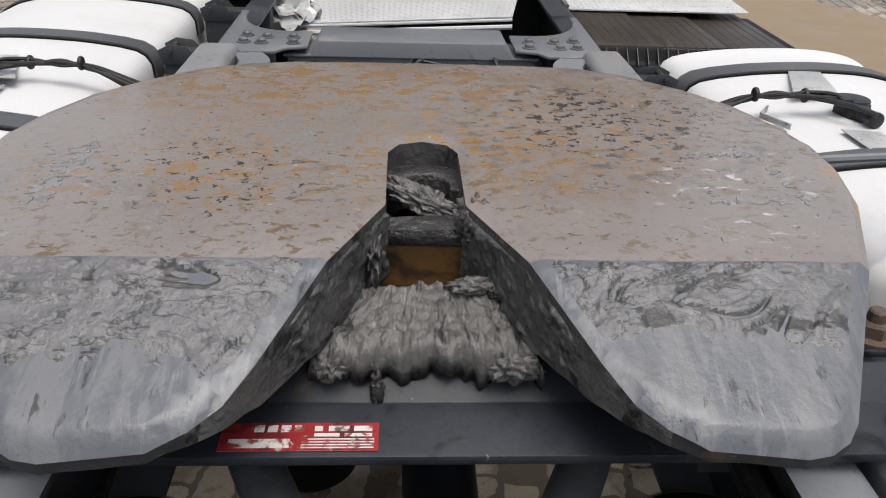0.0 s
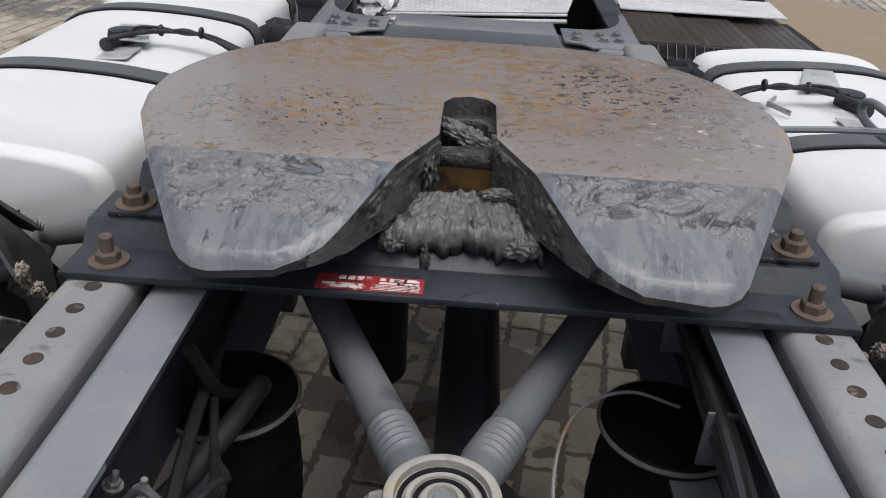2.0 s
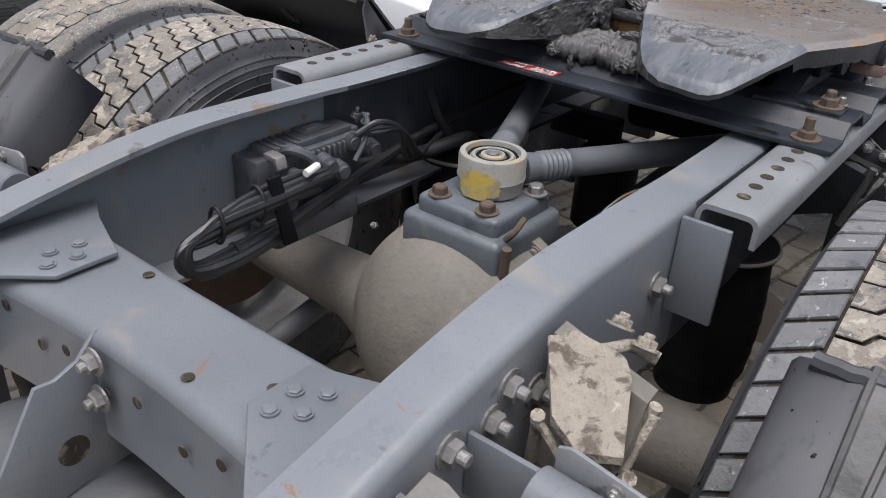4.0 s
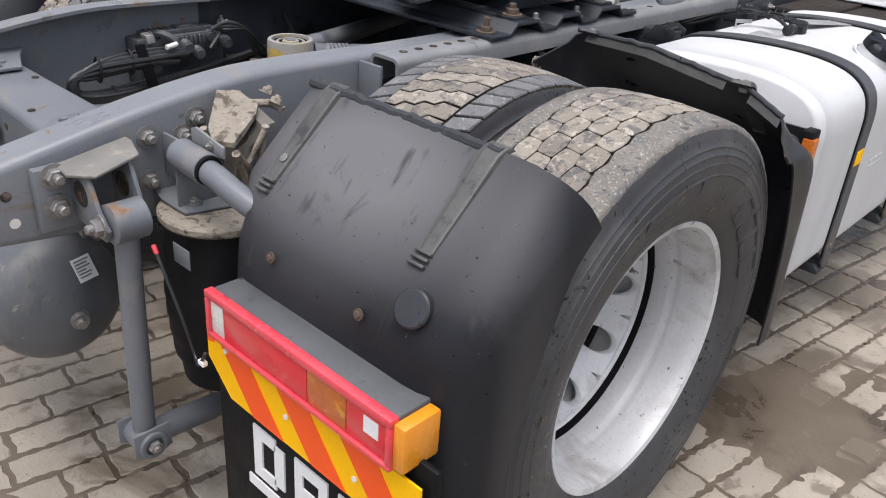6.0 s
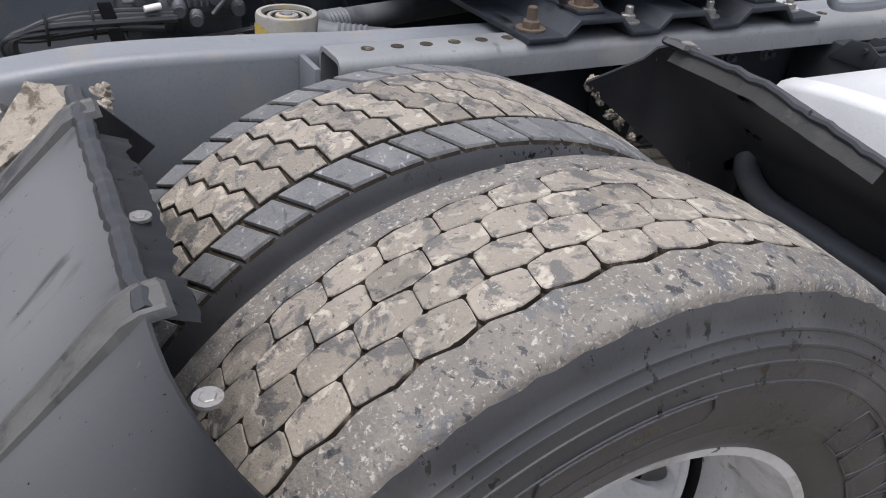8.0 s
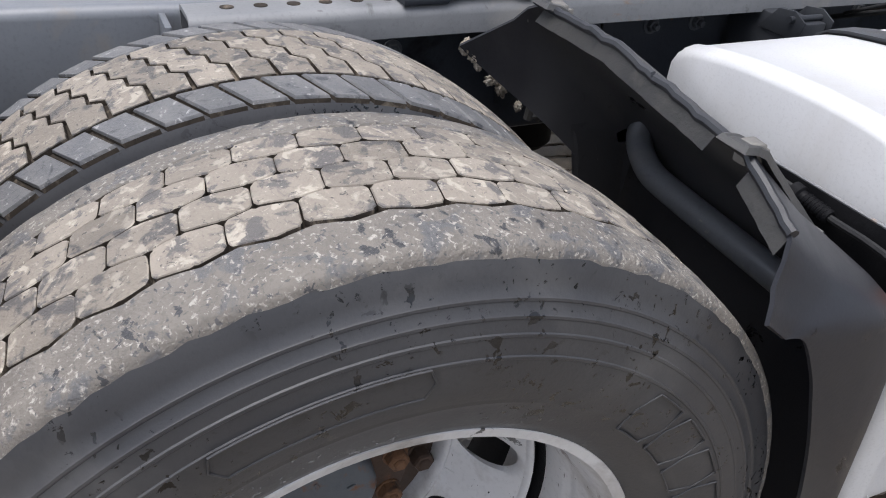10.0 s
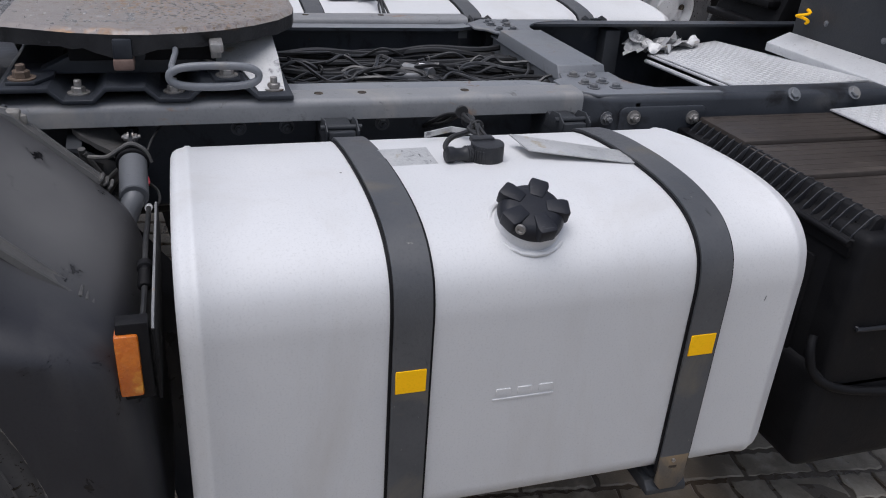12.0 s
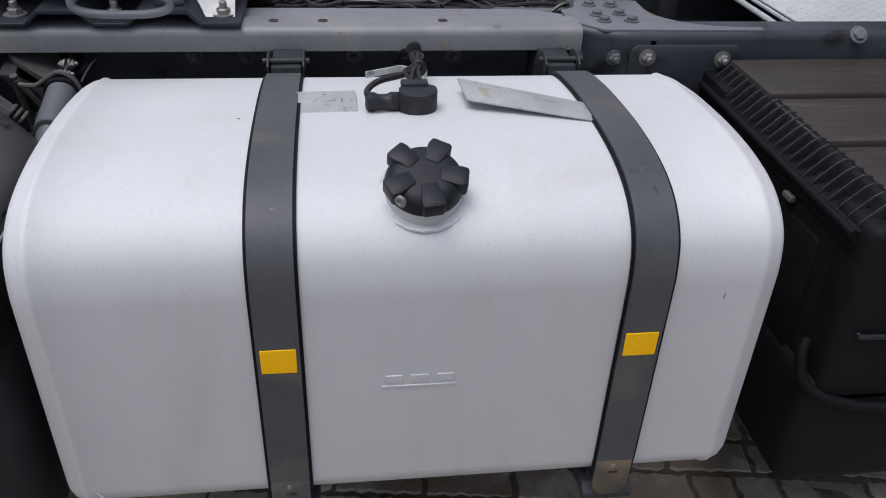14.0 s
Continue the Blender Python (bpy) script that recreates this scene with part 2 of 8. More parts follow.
    lug=mk("scuffed_lug_rubber", (0.10, 0.102, 0.107), (0.165, 0.163, 0.16), 26, 0.65, 0, 0.5, 200, [((0.36, 0.355, 0.345), 90, 0.61, 0.69, 0.9, ONE), ((0.06, 0.062, 0.067), 60, 0.58, 0.66, 0.5, ONE)], per_piece=0.12),
    tread_edge=mk("scuffed_shoulder_rubber", (0.135, 0.122, 0.107), (0.225, 0.205, 0.178), 18, 0.8, 0, 0.7, 240, [((0.115, 0.113, 0.113), 28, 0.54, 0.62, 0.5, ONE), ((0.40, 0.375, 0.33), 200, 0.56, 0.65, 0.9, ONE), ((0.085, 0.084, 0.085), 150, 0.585, 0.64, 0.6, ONE), ((0.045, 0.045, 0.047), 48, 0.605, 0.62, 0.35, ONE)]),
    rim=mk("painted_steel_rim", (0.56, 0.56, 0.565), (0.64, 0.64, 0.64), 7, 0.4, 0.1, 0.12, 120, [((0.03, 0.027, 0.025), 30, 0.655, 0.67, 0.7, (1.6, 1, 1), (4, 0.48, 0.60)), ((0.03, 0.028, 0.026), 80, 0.675, 0.69, 0.7, (2.5, 1, 1)), ((0.22, 0.19, 0.16), 7, 0.52, 0.80, 0.7, ONE), ((0.12, 0.07, 0.045), 14, 0.66, 0.74, 0.8, ONE)]),
    # rust brown, coloured darker for the shade deep in the wheel
    flange=mk("rusty_shaded_flange", (0.045, 0.030, 0.022), (0.085, 0.05, 0.032), 18, 0.8, 0, 0.4, 120, [((0.16, 0.075, 0.035), 12, 0.58, 0.70, 0.85, ONE), ((0.22, 0.20, 0.18), 40, 0.70, 0.74, 0.7, ONE)]),
    nut=mk("orange_rusty_nut", (0.11, 0.055, 0.028), (0.18, 0.09, 0.042), 45, 0.85, 0, 0.5, 160, [((0.055, 0.034, 0.024), 50, 0.55, 0.66, 0.9, ONE)]),
    hub=mk("blue_grey_hub", (0.07, 0.085, 0.10), (0.1, 0.11, 0.12), 20, 0.5, 0.2, 0.2, 120, [(RUST, 18, 0.6, 0.7, 0.85, ONE)]),
    red=mk("red_lens", (0.62, 0.012, 0.02), (0.7, 0.02, 0.03), 10, 0.22, 0, 0.05, 300, coat=0.6),
    red_rim=mk("red_lamp_frame", (0.66, 0.045, 0.065), (0.74, 0.075, 0.095), 10, 0.3, 0, 0.05, 300, coat=0.4),
    amber=mk("amber_lens", (0.42, 0.085, 0.004), (0.56, 0.15, 0.008), 30, 0.22, 0, 0.5, 120, [((0.70, 0.30, 0.03), 22, 0.58, 0.70, 0.2, ONE)], coat=0.6),
    amber_bright=mk("bright_amber_lens", (0.74, 0.24, 0.01), (0.82, 0.32, 0.02), 12, 0.25, 0, 0.3, 240, coat=0.4),
    clear=mk("clear_lens", (0.62, 0.6, 0.56), (0.7, 0.68, 0.64), 10, 0.25, 0, 0.1, 240, coat=0.5),
    yellow=mk("yellow_reflector", (0.98, 0.50, 0.002), (1.0, 0.55, 0.003), 10, 0.6, 0, 0.05, 260, spec=0.12),
    orange=mk("orange_reflector", (0.92, 0.085, 0.004), (0.95, 0.11, 0.006), 10, 0.42, 0, 0.05, 260, spec=0.35),
    white=mk("white_print", (0.72, 0.72, 0.72), (0.8, 0.8, 0.8), 12, 0.5, 0, 0.05, 200, [((0.4, 0.39, 0.37), 20, 0.65, 0.8, 0.7, ONE)]),
    worn_print=mk("worn_white_print", (0.48, 0.46, 0.44), (0.62, 0.60, 0.58), 40, 0.5, 0, 0.1, 200, [((0.22, 0.04, 0.035), 70, 0.50, 0.58, 0.5, ONE), ((0.10, 0.08, 0.06), 50, 0.60, 0.66, 0.6, ONE)]),
    lamp_top=mk("grey_lamp_housing", (0.070, 0.074, 0.080), (0.10, 0.103, 0.108), 14, 0.5, 0, 0.15, 160, [((0.02, 0.02, 0.02), 45, 0.64, 0.68, 0.3, ONE)]),
    mud=mk("dried_mud_casting", (0.255, 0.222, 0.178), (0.34, 0.30, 0.245), 26, 0.92, 0, 0.9, 90, [((0.11, 0.09, 0.07), 34, 0.54, 0.62, 0.9, ONE), ((0.48, 0.44, 0.37), 40, 0.60, 0.70, 0.95, ONE), ((0.20, 0.165, 0.12), 120, 0.60, 0.66, 0.9, ONE)], distance=0.008),
    yellow_paint=mk("dusty_grey_casting", (0.235, 0.225, 0.20), (0.30, 0.285, 0.25), 14, 0.6, 0, 0.3, 120, [((0.36, 0.27, 0.10), 12, 0.56, 0.72, 0.7, ONE), ((0.15, 0.15, 0.145), 22, 0.58, 0.70, 0.6, ONE)]),
    vessel=mk("dusty_vessel_paint", (0.088, 0.094, 0.104), (0.118, 0.123, 0.130), 4, 0.45, 0, 0.1, 160, [((0.17, 0.16, 0.145), 6, 0.55, 0.78, 0.7, (1, 1, 0.5)), ((0.22, 0.205, 0.18), 40, 0.66, 0.72, 0.8, ONE), ((0.05, 0.052, 0.056), 12, 0.60, 0.72, 0.5, ONE), ((0.20, 0.105, 0.05), 9, 0.68, 0.73, 0.8, ONE)]),
    casting=mk("blue_grey_casting", (0.085, 0.097, 0.110), (0.12, 0.132, 0.143), 10, 0.45, 0, 0.2, 120, [((0.2, 0.17, 0.13), 9, 0.6, 0.78, 0.8, ONE), ((0.05, 0.055, 0.06), 14, 0.56, 0.68, 0.4, ONE)]),
    axle=mk("dusty_axle_casting", (0.13, 0.12, 0.105), (0.2, 0.18, 0.15), 9, 0.75, 0, 0.5, 90, [((0.28, 0.24, 0.19), 8, 0.58, 0.75, 0.9, ONE)]),
    brown=mk("dusty_brown_box_lid", (0.027, 0.0215, 0.0185), (0.044, 0.035, 0.029), 8, 0.5, 0, 0.2, 120, [((0.11, 0.09, 0.075), 6, 0.62, 0.82, 0.7, (4, 1, 1)), ((0.10, 0.088, 0.078), 60, 0.66, 0.70, 0.6, (4, 1, 1))], spec=0.4),
    chequer=mk("chequer_plate_aluminium", (0.44, 0.445, 0.45), (0.54, 0.545, 0.55), 6, 0.45, 0.12, 0.15, 160, [((0.30, 0.28, 0.25), 9, 0.62, 0.8, 0.7, ONE), ((0.20, 0.19, 0.18), 40, 0.64, 0.72, 0.6, ONE)]),
    paver=mk("concrete_paver", (0.275, 0.240, 0.193), (0.375, 0.332, 0.272), 4, 0.8, 0, 0.45, 180, [((0.150, 0.121, 0.088), 1.7, 0.50, 0.57, 0.3, ONE), ((0.19, 0.158, 0.122), 11, 0.56, 0.64, 0.5, ONE), ((0.13, 0.118, 0.104), 90, 0.63, 0.70, 0.9, ONE), ((0.42, 0.385, 0.33), 60, 0.66, 0.72, 0.9, ONE)], per_piece=0.10),
    pad_rust=mk("red_brown_worn_pad", (0.13, 0.082, 0.066), (0.20, 0.135, 0.11), 18, 0.7, 0, 0.3, 120, [((0.06, 0.045, 0.04), 24, 0.58, 0.68, 0.6, ONE)]),
    worn_edge=mk("grimy_worn_edge", (0.016, 0.0165, 0.018), (0.034, 0.034, 0.036), 16, 0.5, 0.0, 0.4, 90, [((0.085, 0.052, 0.03), 11, 0.63, 0.72, 0.5, (1, 1, 2)), ((0.007, 0.007, 0.007), 14, 0.58, 0.65, 0.4, ONE), ((0.10, 0.10, 0.10), 50, 0.66, 0.71, 0.5, (1, 1, 3))], spec=0.4),
    type_plate=mk("worn_red_enamel", (0.20, 0.015, 0.018), (0.27, 0.022, 0.026), 20, 0.4, 0, 0.1, 200, [((0.06, 0.012, 0.012), 30, 0.5, 0.6, 0.5, ONE), ((0.30, 0.27, 0.23), 60, 0.60, 0.64, 0.6, ONE)]),
    soil=mk("wet_joint_soil", (0.100, 0.080, 0.059), (0.140, 0.115, 0.087), 4, 0.6, 0, 0.5, 120, [((0.075, 0.057, 0.041), 1.7, 0.49, 0.55, 0.25, ONE), ((0.20, 0.17, 0.13), 9, 0.62, 0.76, 0.85, ONE)]),
    mud_film=mk("wet_brown_mud", (0.105, 0.08, 0.055), (0.15, 0.118, 0.085), 6, 0.5, 0, 0.5, 90, [((0.07, 0.053, 0.037), 3, 0.5, 0.6, 0.25, ONE), ((0.20, 0.17, 0.13), 30, 0.62, 0.72, 0.8, ONE)]),
    puddle=mk("muddy_water", (0.19, 0.135, 0.075), (0.23, 0.165, 0.095), 1.5, 0.4, 0, 0.1, 30, rvar=0.1, spec=0.2),
)


def fifth_wheel_material():
    """Greased coupling plate: dull grey-brown steel on top with rust smears and dark flecks."""
    return mk("greased_coupling_plate", (0.170, 0.149, 0.137), (0.215, 0.190, 0.175), 6, 0.34, 0.05, 0.2, 110, [
        ((0.185, 0.176, 0.170), 5, 0.54, 0.66, 0.34, ONE),
        ((0.19, 0.115, 0.05), 42, 0.50, 0.56, 0.45, (0.8, 1, 1), (-0.12, 0.88, 0.42, 0.15)),
        ((0.23, 0.13, 0.045), 60, 0.53, 0.57, 0.45, (0.7, 1, 1), (0.10, 0.62, 0.20, 0.13)),
        ((0.22, 0.125, 0.045), 60, 0.54, 0.57, 0.45, (0.7, 1, 1), (-0.22, 0.56, 0.22, 0.11)),
        ((0.12, 0.082, 0.045), 62, 0.565, 0.59, 0.4, (0.85, 1, 1), (3.1, 0.42, 0.58)),
        ((0.30, 0.15, 0.04), 84, 0.585, 0.61, 0.5, (0.9, 1, 1), (0.04, 0.74, 0.42, 0.24)),
        ((0.36, 0.18, 0.05), 18, 0.42, 0.54, 0.5, ONE, (0.470, 0.47, 0.030, 0.13)),
        ((0.36, 0.18, 0.05), 18, 0.48, 0.58, 0.5, ONE, (-0.475, 0.54, 0.026, 0.10)),
        ((0.050, 0.044, 0.040), 78, 0.560, 0.575, 0.25, (0.85, 1, 1), (0.24, 0.74, 0.24, 0.22)),
        ((0.050, 0.044, 0.040), 84, 0.595, 0.61, 0.25, (0.85, 1, 1), (-0.24, 0.55, 0.22, 0.18)),
        ((0.06, 0.052, 0.047), 170, 0.64, 0.67, 0.22, (0.6, 1, 1)),
        ((0.40, 0.395, 0.39), 76, 0.615, 0.63, 0.22, (0.6, 1, 1), (0.33, 0.55, 0.11, 0.15)),
        ((0.40, 0.395, 0.39), 90, 0.645, 0.66, 0.22, (0.7, 1, 1), (5.1, 0.46, 0.62))], rvar=0.1, coat=0.2)


M["fw_top"] = fifth_wheel_material()
# near-black tone painted into the grease cracks as their shade
M["fw_crack_shade"] = mk("painted_crack_shade", (0.022, 0.022, 0.023), (0.050, 0.050, 0.051), 60, 0.4, 0, 0.4, 120)
M["fw_flake"] = mk("glossy_grease_flake", (0.14, 0.136, 0.132), (0.22, 0.215, 0.21), 40, 0.2, 0, 0.3, 120)
M["fw_ramp"] = mk("smeared_grey_steel", (0.076, 0.083, 0.096), (0.104, 0.110, 0.122), 6, 0.36, 0.1, 0.25, 90, [
    ((0.130, 0.134, 0.142), 12, 0.50, 0.58, 0.4, (2.2, 0.45, 1)), ((0.065, 0.067, 0.072), 9, 0.56, 0.68, 0.32, (1.3, 0.7, 1)), ((0.130, 0.135, 0.145), 30, 0.54, 0.61, 0.36, (2.6, 0.4, 1)), ((0.04, 0.041, 0.044), 34, 0.63, 0.68, 0.3, (2.6, 0.4, 1)),
    ((0.30, 0.16, 0.06), 18, 0.42, 0.56, 0.6, ONE, (0.475, 0.28, 0.026, 0.06)), ((0.30, 0.16, 0.06), 18, 0.50, 0.60, 0.6, ONE, (-0.475, 0.26, 0.022, 0.05)),
    ((0.14, 0.09, 0.055), 9, 0.66, 0.74, 0.6, ONE), ((0.03, 0.03, 0.032), 120, 0.66, 0.70, 0.3, (1.4, 0.6, 1))], distance=0.004)
# its thin dark lines draw more crack shade over the grease
M["fw_grease"] = mk("wrinkled_grey_grease", (0.108, 0.108, 0.111), (0.152, 0.152, 0.155), 9, 0.38, 0, 0.8, 75, [
    ((0.22, 0.22, 0.222), 18, 0.58, 0.72, 0.32, (1.2, 0.7, 1)), ((0.035, 0.035, 0.037), 15, 0.018, 0.004, 0.35, (0.75, 1.5, 1), (7, 0.40, 0.52)), ((0.03, 0.03, 0.031), 30, 0.016, 0.004, 0.35, (0.75, 1.3, 1), (9, 0.47, 0.58)),
    ((0.028, 0.028, 0.029), 26, 0.585, 0.63, 0.4, (0.7, 1.5, 1), (6, 0.48, 0.62)), ((0.04, 0.04, 0.041), 140, 0.62, 0.66, 0.35, (0.7, 1.3, 1))], distance=0.005)
M["fw_wall"] = mk("smeared_dark_grease", (0.040, 0.039, 0.038), (0.085, 0.083, 0.081), 10, 0.36, 0, 0.9, 38, [
    ((0.15, 0.147, 0.143), 20, 0.60, 0.74, 0.32, (1, 1, 1.5)), ((0.012, 0.012, 0.012), 30, 0.56, 0.64, 0.3, ONE)], distance=0.008)
M["fw_tongue"] = mk("streaked_grey_grease", (0.085, 0.081, 0.077), (0.135, 0.129, 0.123), 12, 0.38, 0, 1.0, 90, [
    ((0.03, 0.029, 0.028), 70, 0.56, 0.63, 0.35, (1.5, 0.4, 0.6)), ((0.22, 0.212, 0.20), 80, 0.62, 0.70, 0.3, (1.5, 0.4, 0.6))], stretch=(1.3, 0.6, 0.6), distance=0.005)


# ---- building helpers ----
def part(name, bm, material, parent=None, label="", smooth=True, angle=38):
    me = bpy.data.meshes.new(name)
    bmesh.ops.recalc_face_normals(bm, faces=bm.faces)
    bm.to_mesh(me)
    bm.free()
    for mm in material if isinstance(material, list) else [material]:
        me.materials.append(M[mm])
    if smooth:
        me.shade_smooth()
        me.set_sharp_from_angle(angle=radians(angle))
    ob = new(name, me)
    if parent is not None:
        ob.parent = parent
    return tagged(ob, label)


def again(name, mesh_ob, m, parent, label=""):
    """One more piece on the same mesh."""
    ob = new(name, mesh_ob.data)
    ob.parent, ob.matrix_basis = parent, m
    return tagged(ob, label)


def thing(name, label, category, group="", at=(0, 0, 0)):
    ob = new(name)
    ob.empty_display_size = 0.05
    ob.location = at
    return tagged(ob, label, category, group)


def merge(bm, other, m=None):
    me = bpy.data.meshes.new("tmp")
    other.to_mesh(me)
    other.free()
    if m is not None:
        me.transform(m)
    bm.from_mesh(me)
    bpy.data.meshes.remove(me)
    return bm


def box(bm, lo, hi, bevel=0.004, seg=2, m=None):
    t = bmesh.new()
    bmesh.ops.create_cube(t, size=1, matrix=Matrix.LocRotScale([(a + b) / 2 for a, b in zip(lo, hi)], None, [abs(b - a) for a, b in zip(lo, hi)]))
    if bevel:
        bmesh.ops.bevel(t, geom=list(t.edges), offset=bevel, segments=seg, profile=0.5, affect="EDGES")
    return merge(bm, t, m)


def prism(bm, poly, axis, a, b, bevel=0.0, m=None):
    """A flat outline, extruded along an axis from a to b. poly holds the two other coordinates in axis order."""
    t = bmesh.new()

    def at(p, d):
        q = list(p)
        q.insert("xyz".index(axis), d)
        return q

    lo, hi = [t.verts.new(at(p, a)) for p in poly], [t.verts.new(at(p, b)) for p in poly]
    t.faces.new(lo)
    t.faces.new(hi[::-1])
    for i in range(len(poly)):
        j = (i + 1) % len(poly)
        t.faces.new((lo[i], hi[i], hi[j], lo[j]))
    bmesh.ops.recalc_face_normals(t, faces=t.faces)
    if bevel:
        bmesh.ops.bevel(t, geom=list(t.edges), offset=bevel, segments=2, profile=0.5, affect="EDGES")
    return merge(bm, t, m)


def spline(pts, n=6):
    p = [Vector(q) for q in pts]
    p = [2 * p[0] - p[1], *p, 2 * p[-1] - p[-2]]
    out = []
    for i in range(1, len(p) - 2):
        a, b, c, d = p[i - 1 : i + 3]
        for k in range(n):
            t = k / n
            out.append(0.5 * (2 * b + (c - a) * t + (2 * a - 5 * b + 4 * c - d) * t * t + (3 * b - a - 3 * c + d) * t**3))
    return out + [p[-2]]


def tube(bm, pts, r, seg=10, smooth=0, closed=False):
    """A round bar or hose along points."""
    p = spline(pts, smooth) if smooth else [Vector(q) for q in pts]
    if closed:
        p = p[:-1] if (p[0] - p[-1]).length < 1e-5 else p
    rings, side = [], None
    for i, q in enumerate(p):
        a = p[i - 1] if i or closed else q
        c = p[(i + 1) % len(p)] if i < len(p) - 1 or closed else q
        way = (c - a).normalized()
        if side is None:
            side = way.orthogonal().normalized()
        side = (side - way * side.dot(way)).normalized()
        up = way.cross(side)
        rr = r[min(i, len(r) - 1)] if isinstance(r, (list, tuple)) else r
        rings.append([bm.verts.new(q + rr * (math.cos(k * math.tau / seg) * side + math.sin(k * math.tau / seg) * up)) for k in range(seg)])
    for i in range(len(rings) if closed else len(rings) - 1):
        a, b = rings[i], rings[(i + 1) % len(rings)]
        for k in range(seg):
            bm.faces.new((a[k], a[(k + 1) % seg], b[(k + 1) % seg], b[k]))
    if not closed:
        bm.faces.new(rings[0][::-1])
        bm.faces.new(rings[-1])
    return bm


def revolve(bm, profile, m, seg=48, closed=False):
    """Profile of (along, radius), turned round the local x axis and placed by m."""
    rings = []
    for a, r in profile:
        if r < 1e-6:
            rings.append([bm.verts.new(m @ Vector((a, 0, 0)))])
        else:
            rings.append([bm.verts.new(m @ Vector((a, r * math.cos(k * math.tau / seg), r * math.sin(k * math.tau / seg)))) for k in range(seg)])
    for i in range(len(rings) - (0 if closed else 1)):
        a, b = rings[i], rings[(i + 1) % len(rings)]
        for k in range(seg):
            j = (k + 1) % seg
            if len(a) == 1 and len(b) > 1:
                bm.faces.new((a[0], b[j], b[k]))
            elif len(b) == 1 and len(a) > 1:
                bm.faces.new((a[k], a[j], b[0]))
            elif len(a) > 1:
                bm.faces.new((a[k], a[j], b[j], b[k]))
    return bm


def rod(p, q, r, seg=20, bm=None):
    bm = bm or bmesh.new()
    p, q = Vector(p), Vector(q)
    ln = (q - p).length
    return revolve(bm, [(0, 0), (0, r * 0.92), (0.002, r), (ln - 0.002, r), (ln, r * 0.92), (ln, 0)], toward(p, q - p), seg)


def toward(at, way):
    """A pose whose local x axis points along way."""
    return Matrix.Translation(at) @ Vector(way).to_track_quat("X", "Z").to_matrix().to_4x4()


def strip(bm, path, width_axis, w0, w1, thick, bevel=0.0):
    """A bent sheet: path in the two other coordinates, extruded across; thick is measured to the left of the path."""
    n, off = len(path), []
    for i in range(n):
        a, c = Vector(path[max(i - 1, 0)]), Vector(path[min(i + 1, n - 1)])
        d = (c - a).normalized()
        off.append((path[i][0] - d.y * thick, path[i][1] + d.x * thick))
    return prism(bm, list(path) + off[::-1], width_axis, w0, w1, bevel)


def arc(cx, cy, r, a0, a1, n=6):
    return [(cx + r * math.cos(radians(a0 + (a1 - a0) * i / n)), cy + r * math.sin(radians(a0 + (a1 - a0) * i / n))) for i in range(n + 1)]


def bolt_mesh(name="bolt", r=0.013, h=0.012, washer=0.02, stud=0.0):
    """Hexagon nut with washer and stud end, standing along local x."""
    bm = bmesh.new()
    revolve(bm, [(0, 0), (0, washer), (0.003, washer), (0.003, 0)], Matrix(), 16)
    revolve(bm, [(0.003, 0), (0.003, r), (h * 0.85, r), (h, r * 0.86), (h, 0)], Matrix(), 6)
    if stud:
        revolve(bm, [(h, r * 0.55), (h + stud - 0.002, r * 0.55), (h + stud, r * 0.42), (h + stud, 0)], Matrix(), 12)
    me = bpy.data.meshes.new(name)
    bmesh.ops.recalc_face_normals(bm, faces=bm.faces)
    bm.to_mesh(me)
    bm.free()
    return me


BOLTS = {}


def bolt(parent, at, way, kind="zinc", r=0.013, h=0.014, washer=0.019, stud=0.008, name="bolt", label=""):
    key = (kind, r, h, washer, stud)
    if key not in BOLTS:
        BOLTS[key] = bolt_mesh("bolt", r, h, washer, stud)
        BOLTS[key].materials.append(M[kind])
    ob = new(name, BOLTS[key])
    ob.parent, ob.matrix_basis = parent, toward(at, way)
    return tagged(ob, label)


# ---- chassis frame: two rails, crossmembers, mounting profiles ----
RAIL_TOP = [(-0.948, 0.868), (-0.80, 0.899), (-0.62, 0.935), (-0.47, 0.958), (-0.33, 0.969), (-0.10, 0.966), (0.15, 0.960), (1.0, 0.960), (1.5, 0.958), (1.65, 0.956), (1.82, 0.955), (2.0, 0.955), (3.6, 0.955)]
RAIL_LOW = [(-0.965, 0.738), (-0.80, 0.722), (-0.62, 0.708), (-0.47, 0.70), (-0.33, 0.695), (-0.10, 0.69), (0.15, 0.69), (1.0, 0.69), (1.5, 0.688), (1.65, 0.687), (1.82, 0.686), (2.0, 0.685), (3.6, 0.685)]


def flare(y):
    """The rails step outwards ahead of the mounting profiles."""
    t = max(0.0, min(1.0, (y - 1.56) / 0.22))
    return 0.082 * t * t * (3 - 2 * t)


